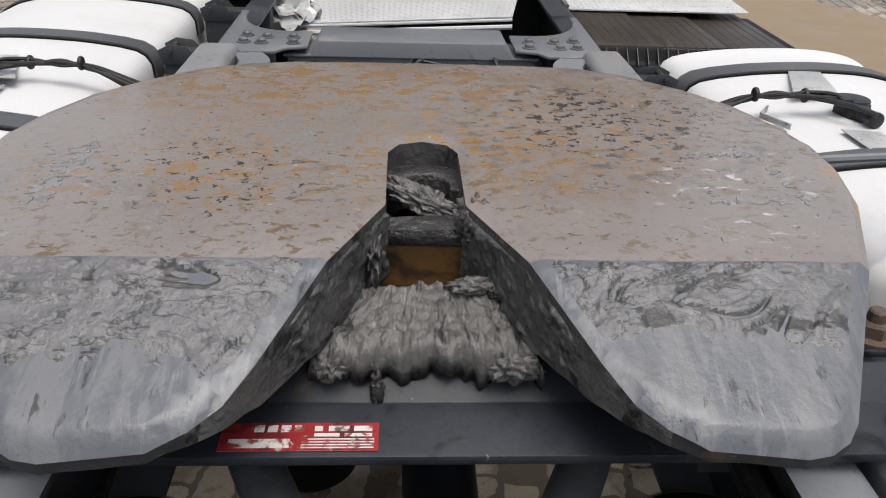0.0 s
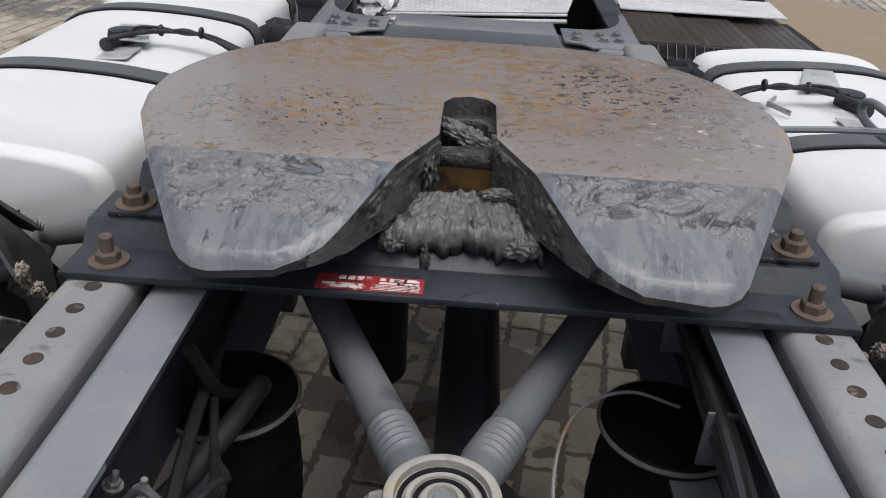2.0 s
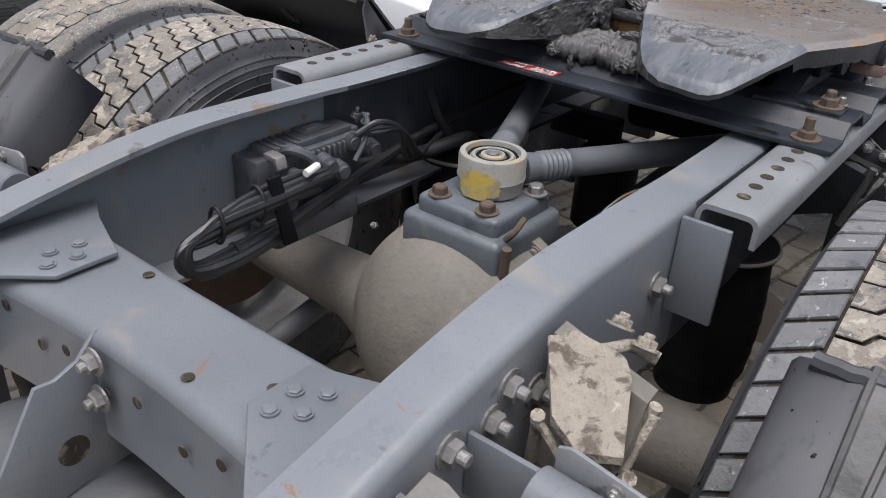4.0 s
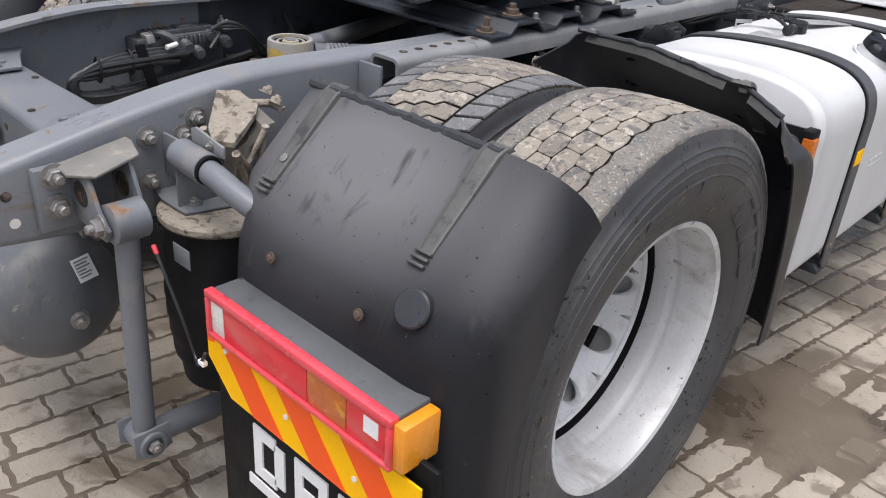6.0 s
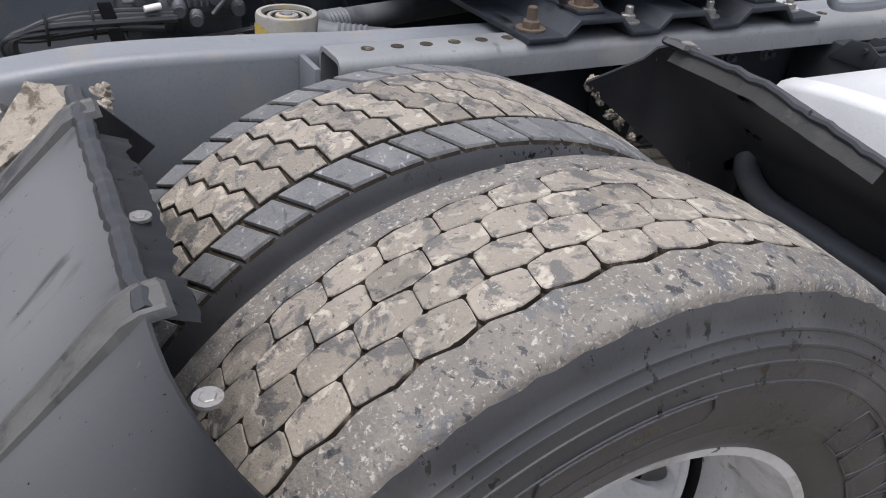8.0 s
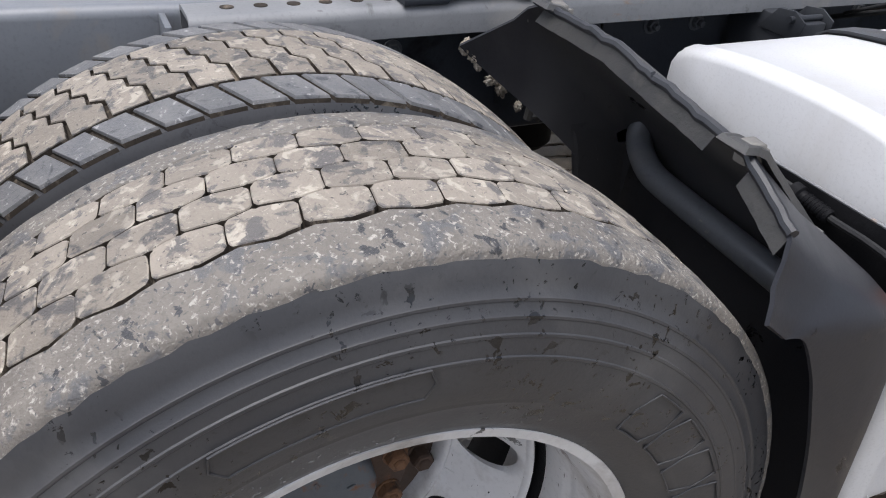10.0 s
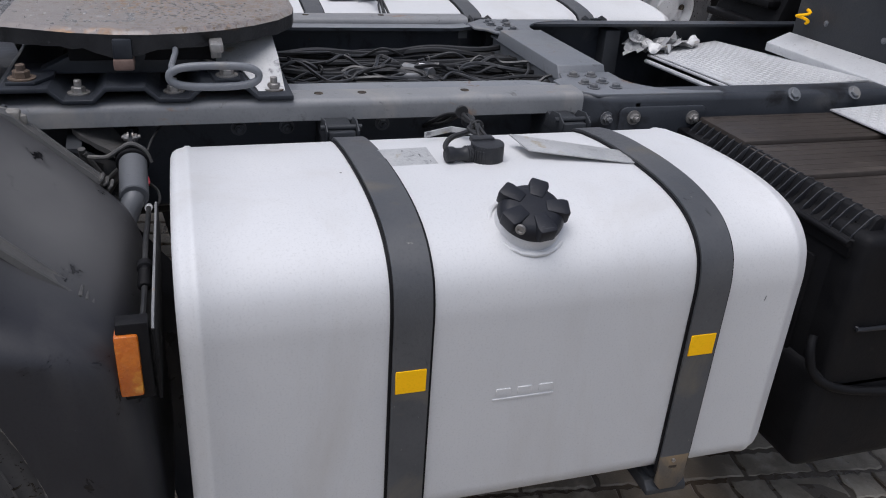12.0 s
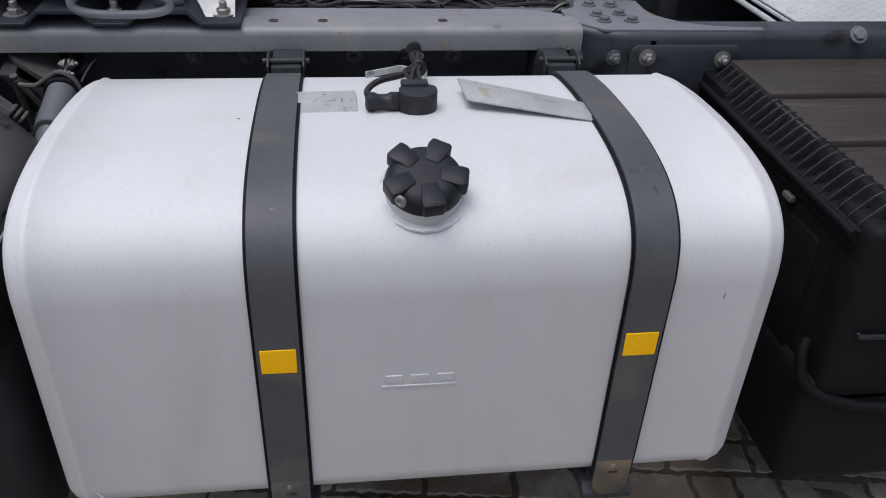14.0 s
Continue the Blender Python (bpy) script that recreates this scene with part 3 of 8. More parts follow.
def rail(side, parent):
    """Pressed C section, open to the inside, that drops towards its rear end."""
    bm = bmesh.new()
    rings = []
    dense_top, dense_low = spline([(0, *p) for p in RAIL_TOP], 6), spline([(0, *p) for p in RAIL_LOW], 6)
    for a, b in zip(dense_top, dense_low):
        y, zt, zb = a.y, a.z, b.z
        sect = [(0.318, zt), *[(0.395 - 0.018 + p, zt - 0.018 + q) for p, q in arc(0, 0, 0.018, 90, 0, 5)],
                *[(0.395 - 0.018 + p, zb + 0.018 + q) for p, q in arc(0, 0, 0.018, 0, -90, 5)], (0.318, zb), (0.318, zb + 0.009), (0.386, zb + 0.009), (0.386, zt - 0.009), (0.318, zt - 0.009)]
        rings.append([bm.verts.new((side * (x + flare(y)), y, z)) for x, z in sect])
    n = len(rings[0])
    for a, b in zip(rings, rings[1:]):
        for k in range(n):
            bm.faces.new((a[k], a[(k + 1) % n], b[(k + 1) % n], b[k]))
    bm.faces.new(rings[0])
    bm.faces.new(rings[-1][::-1])
    bm.normal_update()
    # webs beside the profile get its shade painted dark; the front is slate
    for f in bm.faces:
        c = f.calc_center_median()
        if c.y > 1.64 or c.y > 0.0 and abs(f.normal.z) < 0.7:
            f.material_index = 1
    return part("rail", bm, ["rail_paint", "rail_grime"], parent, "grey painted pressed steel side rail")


chassis = thing("truck_chassis", "grey painted steel truck chassis frame with bolted crossmembers", "truck chassis")
for side in (1, -1):
    rail(side, chassis)
    # inverted channel along the outside of the rail, with a row of round holes
    bm = bmesh.new()
    sect = [(0.405, 0.905), (0.405, 0.955), *arc(0.423, 0.955, 0.018, 180, 90, 4), *arc(0.479, 0.955, 0.018, 90, 0, 4), (0.497, 0.925), (0.489, 0.925), (0.489, 0.955), *arc(0.479, 0.955, 0.010, 0, 90, 3), *arc(0.423, 0.955, 0.010, 90, 180, 3), (0.413, 0.905)]
    prism(bm, [(side * x, z) for x, z in sect], "y", -0.045, 1.66)
    profile = part("mounting_profile", bm, "rail_top", chassis, "grey steel mounting profile with rust stains")
    for i in range(36):
        y = 0.017 + i * 0.05
        if y < 0.27 or 0.96 < y < 1.2 and i % 2 == 0 or abs(y - 1.35) < 0.02:
            hole = bmesh.new()
            revolve(hole, [(0.0, 0), (0.0, 0.0105), (0.0012, 0.0105), (0.0012, 0)], toward((side * 0.449, y, 0.9728), (0, 0, 1)), 16)
            part("bolt_hole", hole, "groove", profile, "dark round bolt hole")
    # hatch plate between profile and rail at the rear end
    bm = bmesh.new()
    box(bm, (side * 0.397, -0.075, 0.80), (side * 0.47, -0.065, 0.955), 0.002)
    part("gusset", bm, "frame", chassis)
    # rear gusset plates on the crossmember
    bm = bmesh.new()
    prism(bm, [(side * x, y) for x, y in ((0.36, -0.84), (0.36, -0.53), (0.30, -0.56), (0.19, -0.60), (0.19, -0.69))], "z", 0.873, 0.881, 0.002)
    part("gusset", bm, "frame", chassis)
    for x, y in ((0.215, -0.645), (0.245, -0.625), (0.22, -0.685), (0.25, -0.665)):
        bolt(chassis, (side * x, y, 0.881), (0, 0, 1), "frame", 0.009, 0.006, 0.011, 0)
    bm = bmesh.new()
    box(bm, (side * 0.372, -0.86, 0.755), (side * 0.384, -0.56, 0.87), 0.003)
    part("gusset", bm, "frame", chassis)
    for y, z in ((-0.80, 0.84), (-0.80, 0.79), (-0.62, 0.83)):
        bolt(chassis, (side * 0.372, y, z), (-side, 0, 0), "zinc")

# rear crossmember: a folded hat section that bows in the middle
bm = bmesh.new()
rings = []
for i in range(25):
    x = -0.372 + 0.744 * i / 24
    bow = 0.02 * math.cos(x / 0.372 * math.pi / 2)
    wide = 0.095 - 0.02 * math.cos(x / 0.372 * math.pi / 2)
    z = 0.858 + bow * 0.7
    sect = [(-0.648 - wide, z - 0.16), (-0.648 - wide, z - 0.02), *[(-0.648 - wide + 0.02 + p, z - 0.02 + q) for p, q in arc(0, 0, 0.02, 180, 90, 4)],
            *[(-0.648 + wide - 0.02 + p, z - 0.02 + q) for p, q in arc(0, 0, 0.02, 90, 0, 4)], (-0.648 + wide, z - 0.16), (-0.656 + wide, z - 0.16), (-0.656 + wide, z - 0.01), (-0.640 - wide, z - 0.01), (-0.640 - wide, z - 0.16)]
    rings.append([bm.verts.new((x, y, zz)) for y, zz in sect])
for a, b in zip(rings, rings[1:]):
    for k in range(len(a)):
        bm.faces.new((a[k], a[(k + 1) % len(a)], b[(k + 1) % len(a)], b[k]))
bm.faces.new(rings[0]), bm.faces.new(rings[-1][::-1])
cross = part("crossmember", bm, "frame", chassis)
for x, y, z in ((0.185, -0.649, 0.8725), (-0.12, -0.60, 0.8725), (0.1, -0.70, 0.8725)):
    bm = bmesh.new()
    revolve(bm, [(0, 0), (0, 0.008), (0.0015, 0.008), (0.0015, 0)], toward((x, y, z - 0.001), (0, 0, 1)), 14)
    part("bolt_hole", bm, "groove", cross)
for i in range(7):
    bm = bmesh.new()
    revolve(bm, [(0, 0), (0, 0.008), (0.0015, 0.008), (0.0015, 0)], toward((-0.25 + i * 0.075, -0.736 + 0.004 * (i % 2), 0.83 - 0.03 * (i % 2)), (0, -1, 0)), 14)
    part("bolt_hole", bm, "groove", cross)

# middle crossmember behind the catwalk, with flanges bolted on the rails
bm = bmesh.new()
box(bm, (-0.3, 1.715, 0.72), (0.3, 1.723, 0.935), 0.002)
box(bm, (-0.3, 1.837, 0.72), (0.3, 1.845, 0.935), 0.002)
part("crossmember", bm, "vessel", chassis, "slate grey crossmember")
bm = bmesh.new()
prism(bm, [(-0.31, 0.938), (-0.245, 0.938), (-0.225, 0.972), (0.225, 0.972), (0.245, 0.938), (0.31, 0.938), (0.31, 0.930), (-0.31, 0.930)], "y", 1.708, 1.852, 0.004)
part("crossmember_saddle", bm, "frame", chassis)
for side in (1, -1):
    curve = [(0.448 - 0.135 * (1 - math.sin(k / 8 * math.pi / 2)), 2.08 - 0.225 * math.cos(k / 8 * math.pi / 2) ** 0.8 * 1.0) for k in range(9)]
    bm = bmesh.new()
    prism(bm, [(side * x, y) for x, y in [(0.322, 1.655), (0.40, 1.655), (0.462, 1.72), (0.468, 2.08)] + curve[::-1] + [(0.25, 1.855), (0.25, 1.705), (0.30, 1.69)]], "z", 0.9505, 0.958, 0.002)
    part("gusset", bm, "frame", chassis, "grey gusset plate with a curved edge")
    for x, y, z in ((0.362, 1.728, 0.958), (0.355, 1.782, 0.958), (0.405, 1.733, 0.958), (0.406, 1.796, 0.958), (0.286, 1.730, 0.958), (0.291, 1.780, 0.958)):
        bolt(chassis, (side * x, y, z), (0, 0, 1), "vessel", 0.012, 0.011, 0.017, 0.002)
# bracket plate and bolts on the outside of the right rail
for side in (1, -1):
    bm = bmesh.new()
    prism(bm, [(1.775, 0.80), (2.03, 0.80)] + arc(2.010, 0.908, 0.020, 0, 90, 5) + arc(1.795, 0.908, 0.020, 90, 180, 5), "x", side * 0.476, side * 0.484, 0.002)
    part("bracket_plate", bm, "rail_grime", chassis, "slate painted bracket plate with rounded corners")
    for y, z in ((1.815, 0.902), (1.988, 0.897)):
        bolt(chassis, (side * 0.484, y, z), (side, 0, 0), "zinc", 0.0125, 0.013, 0.019, 0.010)
    for y, z in ((1.745, 0.898), (1.67, 0.895), (0.84, 0.88), (0.95, 0.88), (1.18, 0.88), (1.4, 0.88), (0.60, 0.86), (0.30, 0.87)):
        bolt(chassis, (side * (0.395 + flare(y)), y, z), (side, 0, 0), "vessel", 0.0125, 0.013, 0.018, 0.010)
    for y in (2.3, 2.5) if side > 0 else ():
        bolt(chassis, (0.474, y, 0.948), (0.8, 0, 0.6), "frame", 0.014, 0.010, 0.020, 0.0)
    for y, z in ((-0.605, 0.881), (-0.609, 0.793), (-0.50, 0.90), (-0.12, 0.86), (-0.44, 0.86), (-0.53, 0.87)):
        bolt(chassis, (side * 0.395, y, z), (side, 0, 0), "zinc", 0.015, 0.015, 0.022, 0.012)
    for y, z in ((-0.918, 0.815), (-0.872, 0.828), (-0.915, 0.764), (-0.865, 0.775)):
        bm = bmesh.new()
        revolve(bm, [(0, 0), (0, 0.0095), (0.0015, 0.0095), (0.0015, 0)], toward((side * 0.3945, y, z), (side, 0, 0)), 16)
        part("bolt_hole", bm, "clear" if z < 0.8 and side > 0 else "groove", chassis)

# ---- fifth wheel mounting plate ----
base = thing("fifth_wheel_mounting_plate", "dark greasy corrugated steel mounting plate bolted across the frame", "mounting plate")
wave = [(0.278, 0.974), (0.352, 0.974), (0.378, 1.0), (0.462, 1.0), (0.488, 0.974), (0.548, 0.974), (0.574, 1.0), (0.648, 1.0), (0.674, 0.974), (0.738, 0.974), (0.764, 1.0), (0.852, 1.0), (0.878, 0.974), (0.955, 0.974)]
bm = bmesh.new()
strip(bm, wave, "x", -0.498, 0.498, 0.010, 0.0015)
part("corrugated_plate", bm, "plate", base)
bm = bmesh.new()
box(bm, (-0.178, 0.284, 0.9842), (-0.042, 0.320, 0.9855), 0.0004, 1)
label_plate = part("type_plate", bm, "type_plate", base, "worn red type plate with white print")
random.seed(4)
bm = bmesh.new()
bars = [(-0.150 + 0.0115 * k, -0.1415 + 0.0115 * k, 0.3075, 0.3160) for k in range(4)]
bars += [(-0.170, -0.118, 0.2875, 0.2985), (-0.098, -0.091, 0.3085, 0.3150), (-0.086, -0.068, 0.3085, 0.3150), (-0.064, -0.048, 0.3085, 0.3150), (-0.098, -0.076, 0.3015, 0.3055), (-0.072, -0.048, 0.3015, 0.3055)]
bars += [(-0.108, -0.046, y, y + 0.0013) for y in (0.2975, 0.2940, 0.2905, 0.2870)]
for x0, x1, y0, y1 in bars:
    box(bm, (x0, y0, 0.9854), (x1, y1, 0.9860), 0)
part("print", bm, "worn_print", label_plate, "white printed bars")
for side in (1, -1):
    for y, k, r, h, s in ((0.312, "rust", 0.016, 0.016, 0.022), (0.516, "zinc", 0.014, 0.015, 0.014), (0.706, "zinc", 0.014, 0.015, 0.014), (0.918, "zinc", 0.014, 0.015, 0.014)):
        bolt(base, (side * 0.446, y, 0.984), (0, 0, 1), k, r, h, r * 1.6, s, label="rusty bolt with nut" if k == "rust" else "")

# ---- fifth wheel ----
coupling = thing("fifth_wheel_coupling", "greasy grey fifth wheel coupling plate with rust smears and black grease", "fifth wheel")
HALF = [(0.283, 0.206), (0.302, 0.2085), (0.317, 0.216), (0.328, 0.230), (0.392, 0.375), (0.452, 0.515), (0.472, 0.60), (0.474, 0.665), (0.458, 0.745), (0.432, 0.815), (0.385, 0.885), (0.325, 0.945), (0.255, 0.985), (0.18, 0.998)]
THROAT = [(0.040, 0.63), (0.040, 0.49), (0.088, 0.375), (0.136, 0.275), (0.158, 0.245), (0.180, 0.225), (0.208, 0.2115)]
WIDER = lambda y: max(0.0, min(1.0, (y - 0.22) / 0.10)) * max(0.0, min(1.0, (0.95 - y) / 0.30))
outline = [(x + 0.005 * WIDER(y), y) for x, y in HALF] + [(0.0, 1.002)] + [(-x - 0.015 * WIDER(y), y) for x, y in HALF[::-1]]
inner = [(-x, y) for x, y in THROAT[::-1]] + [(0.030, 0.655)][:0] + [(-0.028, 0.655), (0, 0.665), (0.028, 0.655)] + THROAT
flat = outline + inner


def plate_height(x, y):
    z = 1.121 if y > 0.375 else 1.121 - (0.375 - y) * 0.36
    if y < 0.23:
        z -= 0.004 * ((0.23 - y) / 0.02) ** 2
    return z


def throat_depth(y):
    """Height of the plate's edge along the throat, thinning out towards the tips."""
    return 0.019 + 0.069 * max(0.0, min(1.0, (y - 0.215) / 0.165))


def inside_by(x, y, poly):
    """How far a point lies inside an outline; negative outside."""
    inside, best, n = False, 9.0, len(poly)
    for i in range(n):
        (ax, ay), (bx, by) = poly[i], poly[(i + 1) % n]
        if (ay > y) != (by > y) and x < ax + (y - ay) * (bx - ax) / (by - ay):
            inside = not inside
        dx, dy = bx - ax, by - ay
        t = max(0.0, min(1.0, ((x - ax) * dx + (y - ay) * dy) / (dx * dx + dy * dy)))
        best = min(best, math.hypot(x - ax - t * dx, y - ay - t * dy))
    return best if inside else -best


def top_sheet():
    bm = bmesh.new()
    bm.faces.new([bm.verts.new((x, y, 0)) for x, y in flat])
    for thick in (0.005, 0.0105):
        core = max(bm.faces, key=lambda f: f.calc_area())
        bmesh.ops.inset_region(bm, faces=[core], thickness=thick, use_even_offset=True, use_boundary=True)
    for v in bm.verts:
        d = inside_by(v.co.x, v.co.y, flat)
        soft = 0.25 if abs(v.co.x) < 0.15 and v.co.y < 0.68 else 0.8
        v.co.z = soft * (-0.0120 if abs(d) < 0.001 else -0.0048 if d < 0.0075 else 0.0)
    return bm


bm = top_sheet()
cuts = [((x * 0.014, 0, 0), (1, 0, 0)) for x in range(-34, 35)] + [((0, 0.20 + y * 0.0125, 0), (0, 1, 0)) for y in range(0, 15)] + [((0, 0.41 + y * 0.03, 0), (0, 1, 0)) for y in range(0, 20)]
cuts += [((0, 0.375, 0), (0, 1, 0))]
for co, no in cuts:
    bmesh.ops.bisect_plane(bm, geom=bm.verts[:] + bm.edges[:] + bm.faces[:], dist=0.0004, plane_co=co, plane_no=no)
rim_edges = [e for e in bm.edges if e.is_boundary]
made = bmesh.ops.extrude_edge_only(bm, edges=rim_edges)
skirt = {v for v in made["geom"] if isinstance(v, bmesh.types.BMVert)}
for v in bm.verts:
    x, y = v.co.x, v.co.y
    low = v.co.z
    z = plate_height(x, y)
    if v in skirt:
        if abs(x) < 0.26 and y < 0.67:
            deep = throat_depth(y)
        elif y < 0.36:
            deep = 0.019
        else:
            deep = 0.042 + 0.016 * max(0, 1 - ((y - 0.61) / 0.07) ** 2)
        v.co.z = z - deep + 0.004 * noise.noise(Vector((x * 40, y * 40, 7)))
        if abs(x) > 0.2 and y > 0.36:
            v.co.x *= 0.985
        continue
    lump = 0.0008 * noise.noise(Vector((x * 30, y * 30, 2))) if low > -0.001 else 0.0
    v.co.z = z + low + lump
bm.normal_update()
for f in bm.faces:
    c = f.calc_center_median()
    f.material_index = 1 if c.y < 0.376 else 0
    if abs(f.normal.z) < 0.42:
        f.material_index = 2 if abs(c.x) < 0.2 and c.y < 0.665 and c.y > 0.222 else 3
part("top_plate", bm, ["fw_top", "fw_ramp", "fw_wall", "worn_edge", "worn_edge"], coupling, "grey-brown greased plate with rust smears", angle=50)

def fold(x, y, s):
    """Height of torn grease: shallow sheared layers, cut by narrow cracks that run up from the throat."""
    p = Vector((x * 8, y * 10, s))
    w = Vector((noise.noise(p), noise.noise(p + Vector((5, 2, 0))), 0))
    q1 = Vector((x * 9 - abs(x) / x * y * 9, y * 24, s)) + w * 1.3
    q2 = Vector((x * 24 - abs(x) / x * y * 20, y * 50, s + 4)) + w * 2.2
    lip = lambda v: ((v * 1.5 + 0.5) % 1.0) ** 2.2
    gate = max(0.0, min(1.0, 0.62 + 2.2 * noise.noise(Vector((x * 11, y * 14, s + 9)))))
    crack = gate * (math.exp(-((noise.noise(q1 * 0.8 + Vector((9, 3, 0))) / 0.045) ** 2)) + 0.7 * math.exp(-((noise.noise(q2 * 0.9 + Vector((2, 8, 0))) / 0.06) ** 2)))
    return 0.0034 + 0.0042 * lip(noise.noise(q1)) + 0.0022 * lip(noise.noise(q2)) - 0.0060 * min(1.0, crack) + 0.0007 * noise.noise(Vector((x * 150, y * 150, s))), crack


def grease_field(side):
    """Grease spread over one ramp: torn below the bend, scraped down to streaks towards the lower edge."""
    bm = bmesh.new()
    step = 0.0019
    nx, ny = int(0.46 / step), int(0.185 / step)
    verts = []
    ease = lambda v: max(0.0, min(1.0, v))
    for j in range(ny + 1):
        row = []
        for i in range(nx + 1):
            x, y = side * (0.03 + i * step), 0.203 + j * step
            room = inside_by(x, y, flat)
            comb = noise.noise(Vector((x * 55, 2.3, side))) * 0.5 + noise.noise(Vector((x * 130, 5.3, side))) * 0.3
            reach = 0.268 + 0.05 * noise.noise(Vector((x * 6, 1.3, side))) + 0.030 * comb
            band = ease((y - reach) / 0.020) * ease((0.3755 - y) / 0.006)
            patch = ease(1.3 + 2.0 * noise.noise(Vector((x * 7 + 3 * side, y * 10, 2.0))))
            grip = band * patch * ease((room - 0.010) / 0.012)
            streak = 0.0005 * noise.noise(Vector((x * 90, y * 12, 1.0)))
            high, crack = fold(x, y, side * 3.1)
            z = plate_height(x, y) - 0.0014 + streak + grip * high
            row.append((bm.verts.new((x, y, z)), room, grip, crack))
        verts.append(row)
    for j in range(ny):
        for i in range(nx):
            quad = (verts[j][i], verts[j][i + 1], verts[j + 1][i + 1], verts[j + 1][i])
            # faces in a crack are coloured dark for the shade there
            if min(v[1] for v in quad) > 0.010 and max(v[2] for v in quad) > 0.02:
                bm.faces.new([v[0] for v in quad]).material_index = 1 if sum(v[3] for v in quad) > 1.5 else 0
    bmesh.ops.delete(bm, geom=[v for v in bm.verts if not v.link_faces], context="VERTS")
    return part("grease_smear", bm, ["fw_grease", "fw_crack_shade"], coupling, "torn wrinkled grey grease on the ramp", angle=180)


for side in (1, -1):
    grease_field(side)

# dried scraps of grease near the sides of the plate, among them traces of two weld frames
rnd = random.Random(17)
bm = bmesh.new()
places = []
for k in range(70):
    side = rnd.choice((1, 1, -1))
    places.append((side * rnd.triangular(0.12, 0.45, 0.34), rnd.uniform(0.39, 0.92), rnd.uniform(0.003, 0.008)))
for side in (1, -1):
    for k in range(46):
        t = rnd.random()
        x, y = rnd.choice(((0.30 + 0.09 * t, 0.50), (0.39, 0.50 + 0.13 * t), (0.30 + 0.09 * t, 0.63)) if side > 0 else ((0.385, 0.48 + 0.16 * t), (0.37, 0.48 + 0.16 * t)))
        places.append((side * x + rnd.uniform(-0.004, 0.004), y + rnd.uniform(-0.004, 0.004), rnd.uniform(0.006, 0.012)))
for x, y, s in places:
    if inside_by(x, y, flat) < 0.022:
        continue
    turn_by, n = rnd.uniform(0, math.tau), 7
    pts = []
    for i in range(n):
        a = i / n * math.tau
        u, v = s * rnd.uniform(0.5, 1.3) * math.cos(a), s * 0.5 * rnd.uniform(0.5, 1.3) * math.sin(a)
        pts.append((x + u * math.cos(turn_by * 0.25) - v * math.sin(turn_by * 0.25), y + u * math.sin(turn_by * 0.25) + v * math.cos(turn_by * 0.25)))
    low = [bm.verts.new((a, b, 1.120)) for a, b in pts]
    top = [bm.verts.new((x + (a - x) * 0.8, y + (b - y) * 0.8, 1.1215 + rnd.uniform(0, 0.0008))) for a, b in pts]
    bm.faces.new(top)
    for i in range(n):
        bm.faces.new((low[i], low[(i + 1) % n], top[(i + 1) % n], top[i]))
tagged(part("grease_scrap", bm, "fw_flake", coupling, "dried scraps of grey grease", smooth=False), kind="stuff")


# grease pressed up along the throat and the tongue between the ramps
def blob(name, centre, size, seed, mat="grease", parent=None, sub=4, rough=0.35, freq=3.0, label=""):
    bm = bmesh.new()
    bmesh.ops.create_icosphere(bm, subdivisions=sub, radius=1)
    for v in bm.verts:
        d = 1 + rough * noise.noise(v.co * freq + Vector((seed, 0, 0))) + rough * 0.5 * noise.noise(v.co * freq * 2.5 + Vector((0, seed, 0)))
        v.co = Vector(centre) + Vector([c * s * d for c, s in zip(v.co, size)])
    return part(name, bm, mat, parent, label, angle=180)


bm = bmesh.new()
gx, gy = 90, 44
grid = []
for j in range(gy + 1):
    row = []
    for i in range(gx + 1):
        u, w = i / gx * 2 - 1, j / gy
        y = 0.350 + w * 0.086 + 0.009 * noise.noise(Vector((u * 5, 1.7, 0))) * (1 - w) + 0.004 * noise.noise(Vector((u * 15, 4.7, 0))) * (1 - w)
        half = 0.108 - 0.046 * w
        x = u * half
        streak = noise.noise(Vector((u * 30, w * 4, 8.0)))
        z = 1.033 + 0.022 * w + 0.005 * noise.noise(Vector((u * 6, w * 4, 3.0))) + 0.003 * noise.noise(Vector((u * 16, w * 12, 5.0))) + 0.0028 * streak + 0.0016 * noise.noise(Vector((u * 70, w * 9, 2.0)))
        z += 0.010 * math.exp(-((w - 0.22) / 0.14) ** 2) * (0.7 + noise.noise(Vector((u * 9, 2.2, 0))))
        z += 0.010 * max(0.0, 0.4 + noise.noise(Vector((u * 5, 7.7, 0)))) * math.exp(-((w - 0.97) / 0.06) ** 2)
        z -= 0.012 * max(0.0, abs(u) - 0.8) * 5 * (1 - w)
        hang = max(0.0, 1 - j / 5)
        if hang:
            z -= hang * hang * (0.011 + 0.010 * noise.noise(Vector((u * 3, 0, 9))) + 0.005 * noise.noise(Vector((u * 14, 0, 4))))
            y += 0.004 * hang * hang
        row.append(bm.verts.new((x, y, z)))
    grid.append(row)
for j in range(gy):
    for i in range(gx):
        bm.faces.new((grid[j][i], grid[j][i + 1], grid[j + 1][i + 1], grid[j + 1][i]))
ext = bmesh.ops.extrude_face_region(bm, geom=bm.faces[:])
bmesh.ops.translate(bm, vec=(0, 0.006, -0.02), verts=[v for v in ext["geom"] if isinstance(v, bmesh.types.BMVert)])
part("grease_tongue", bm, "fw_tongue", coupling, "lumpy grey grease smeared over the locking tongue", angle=180)
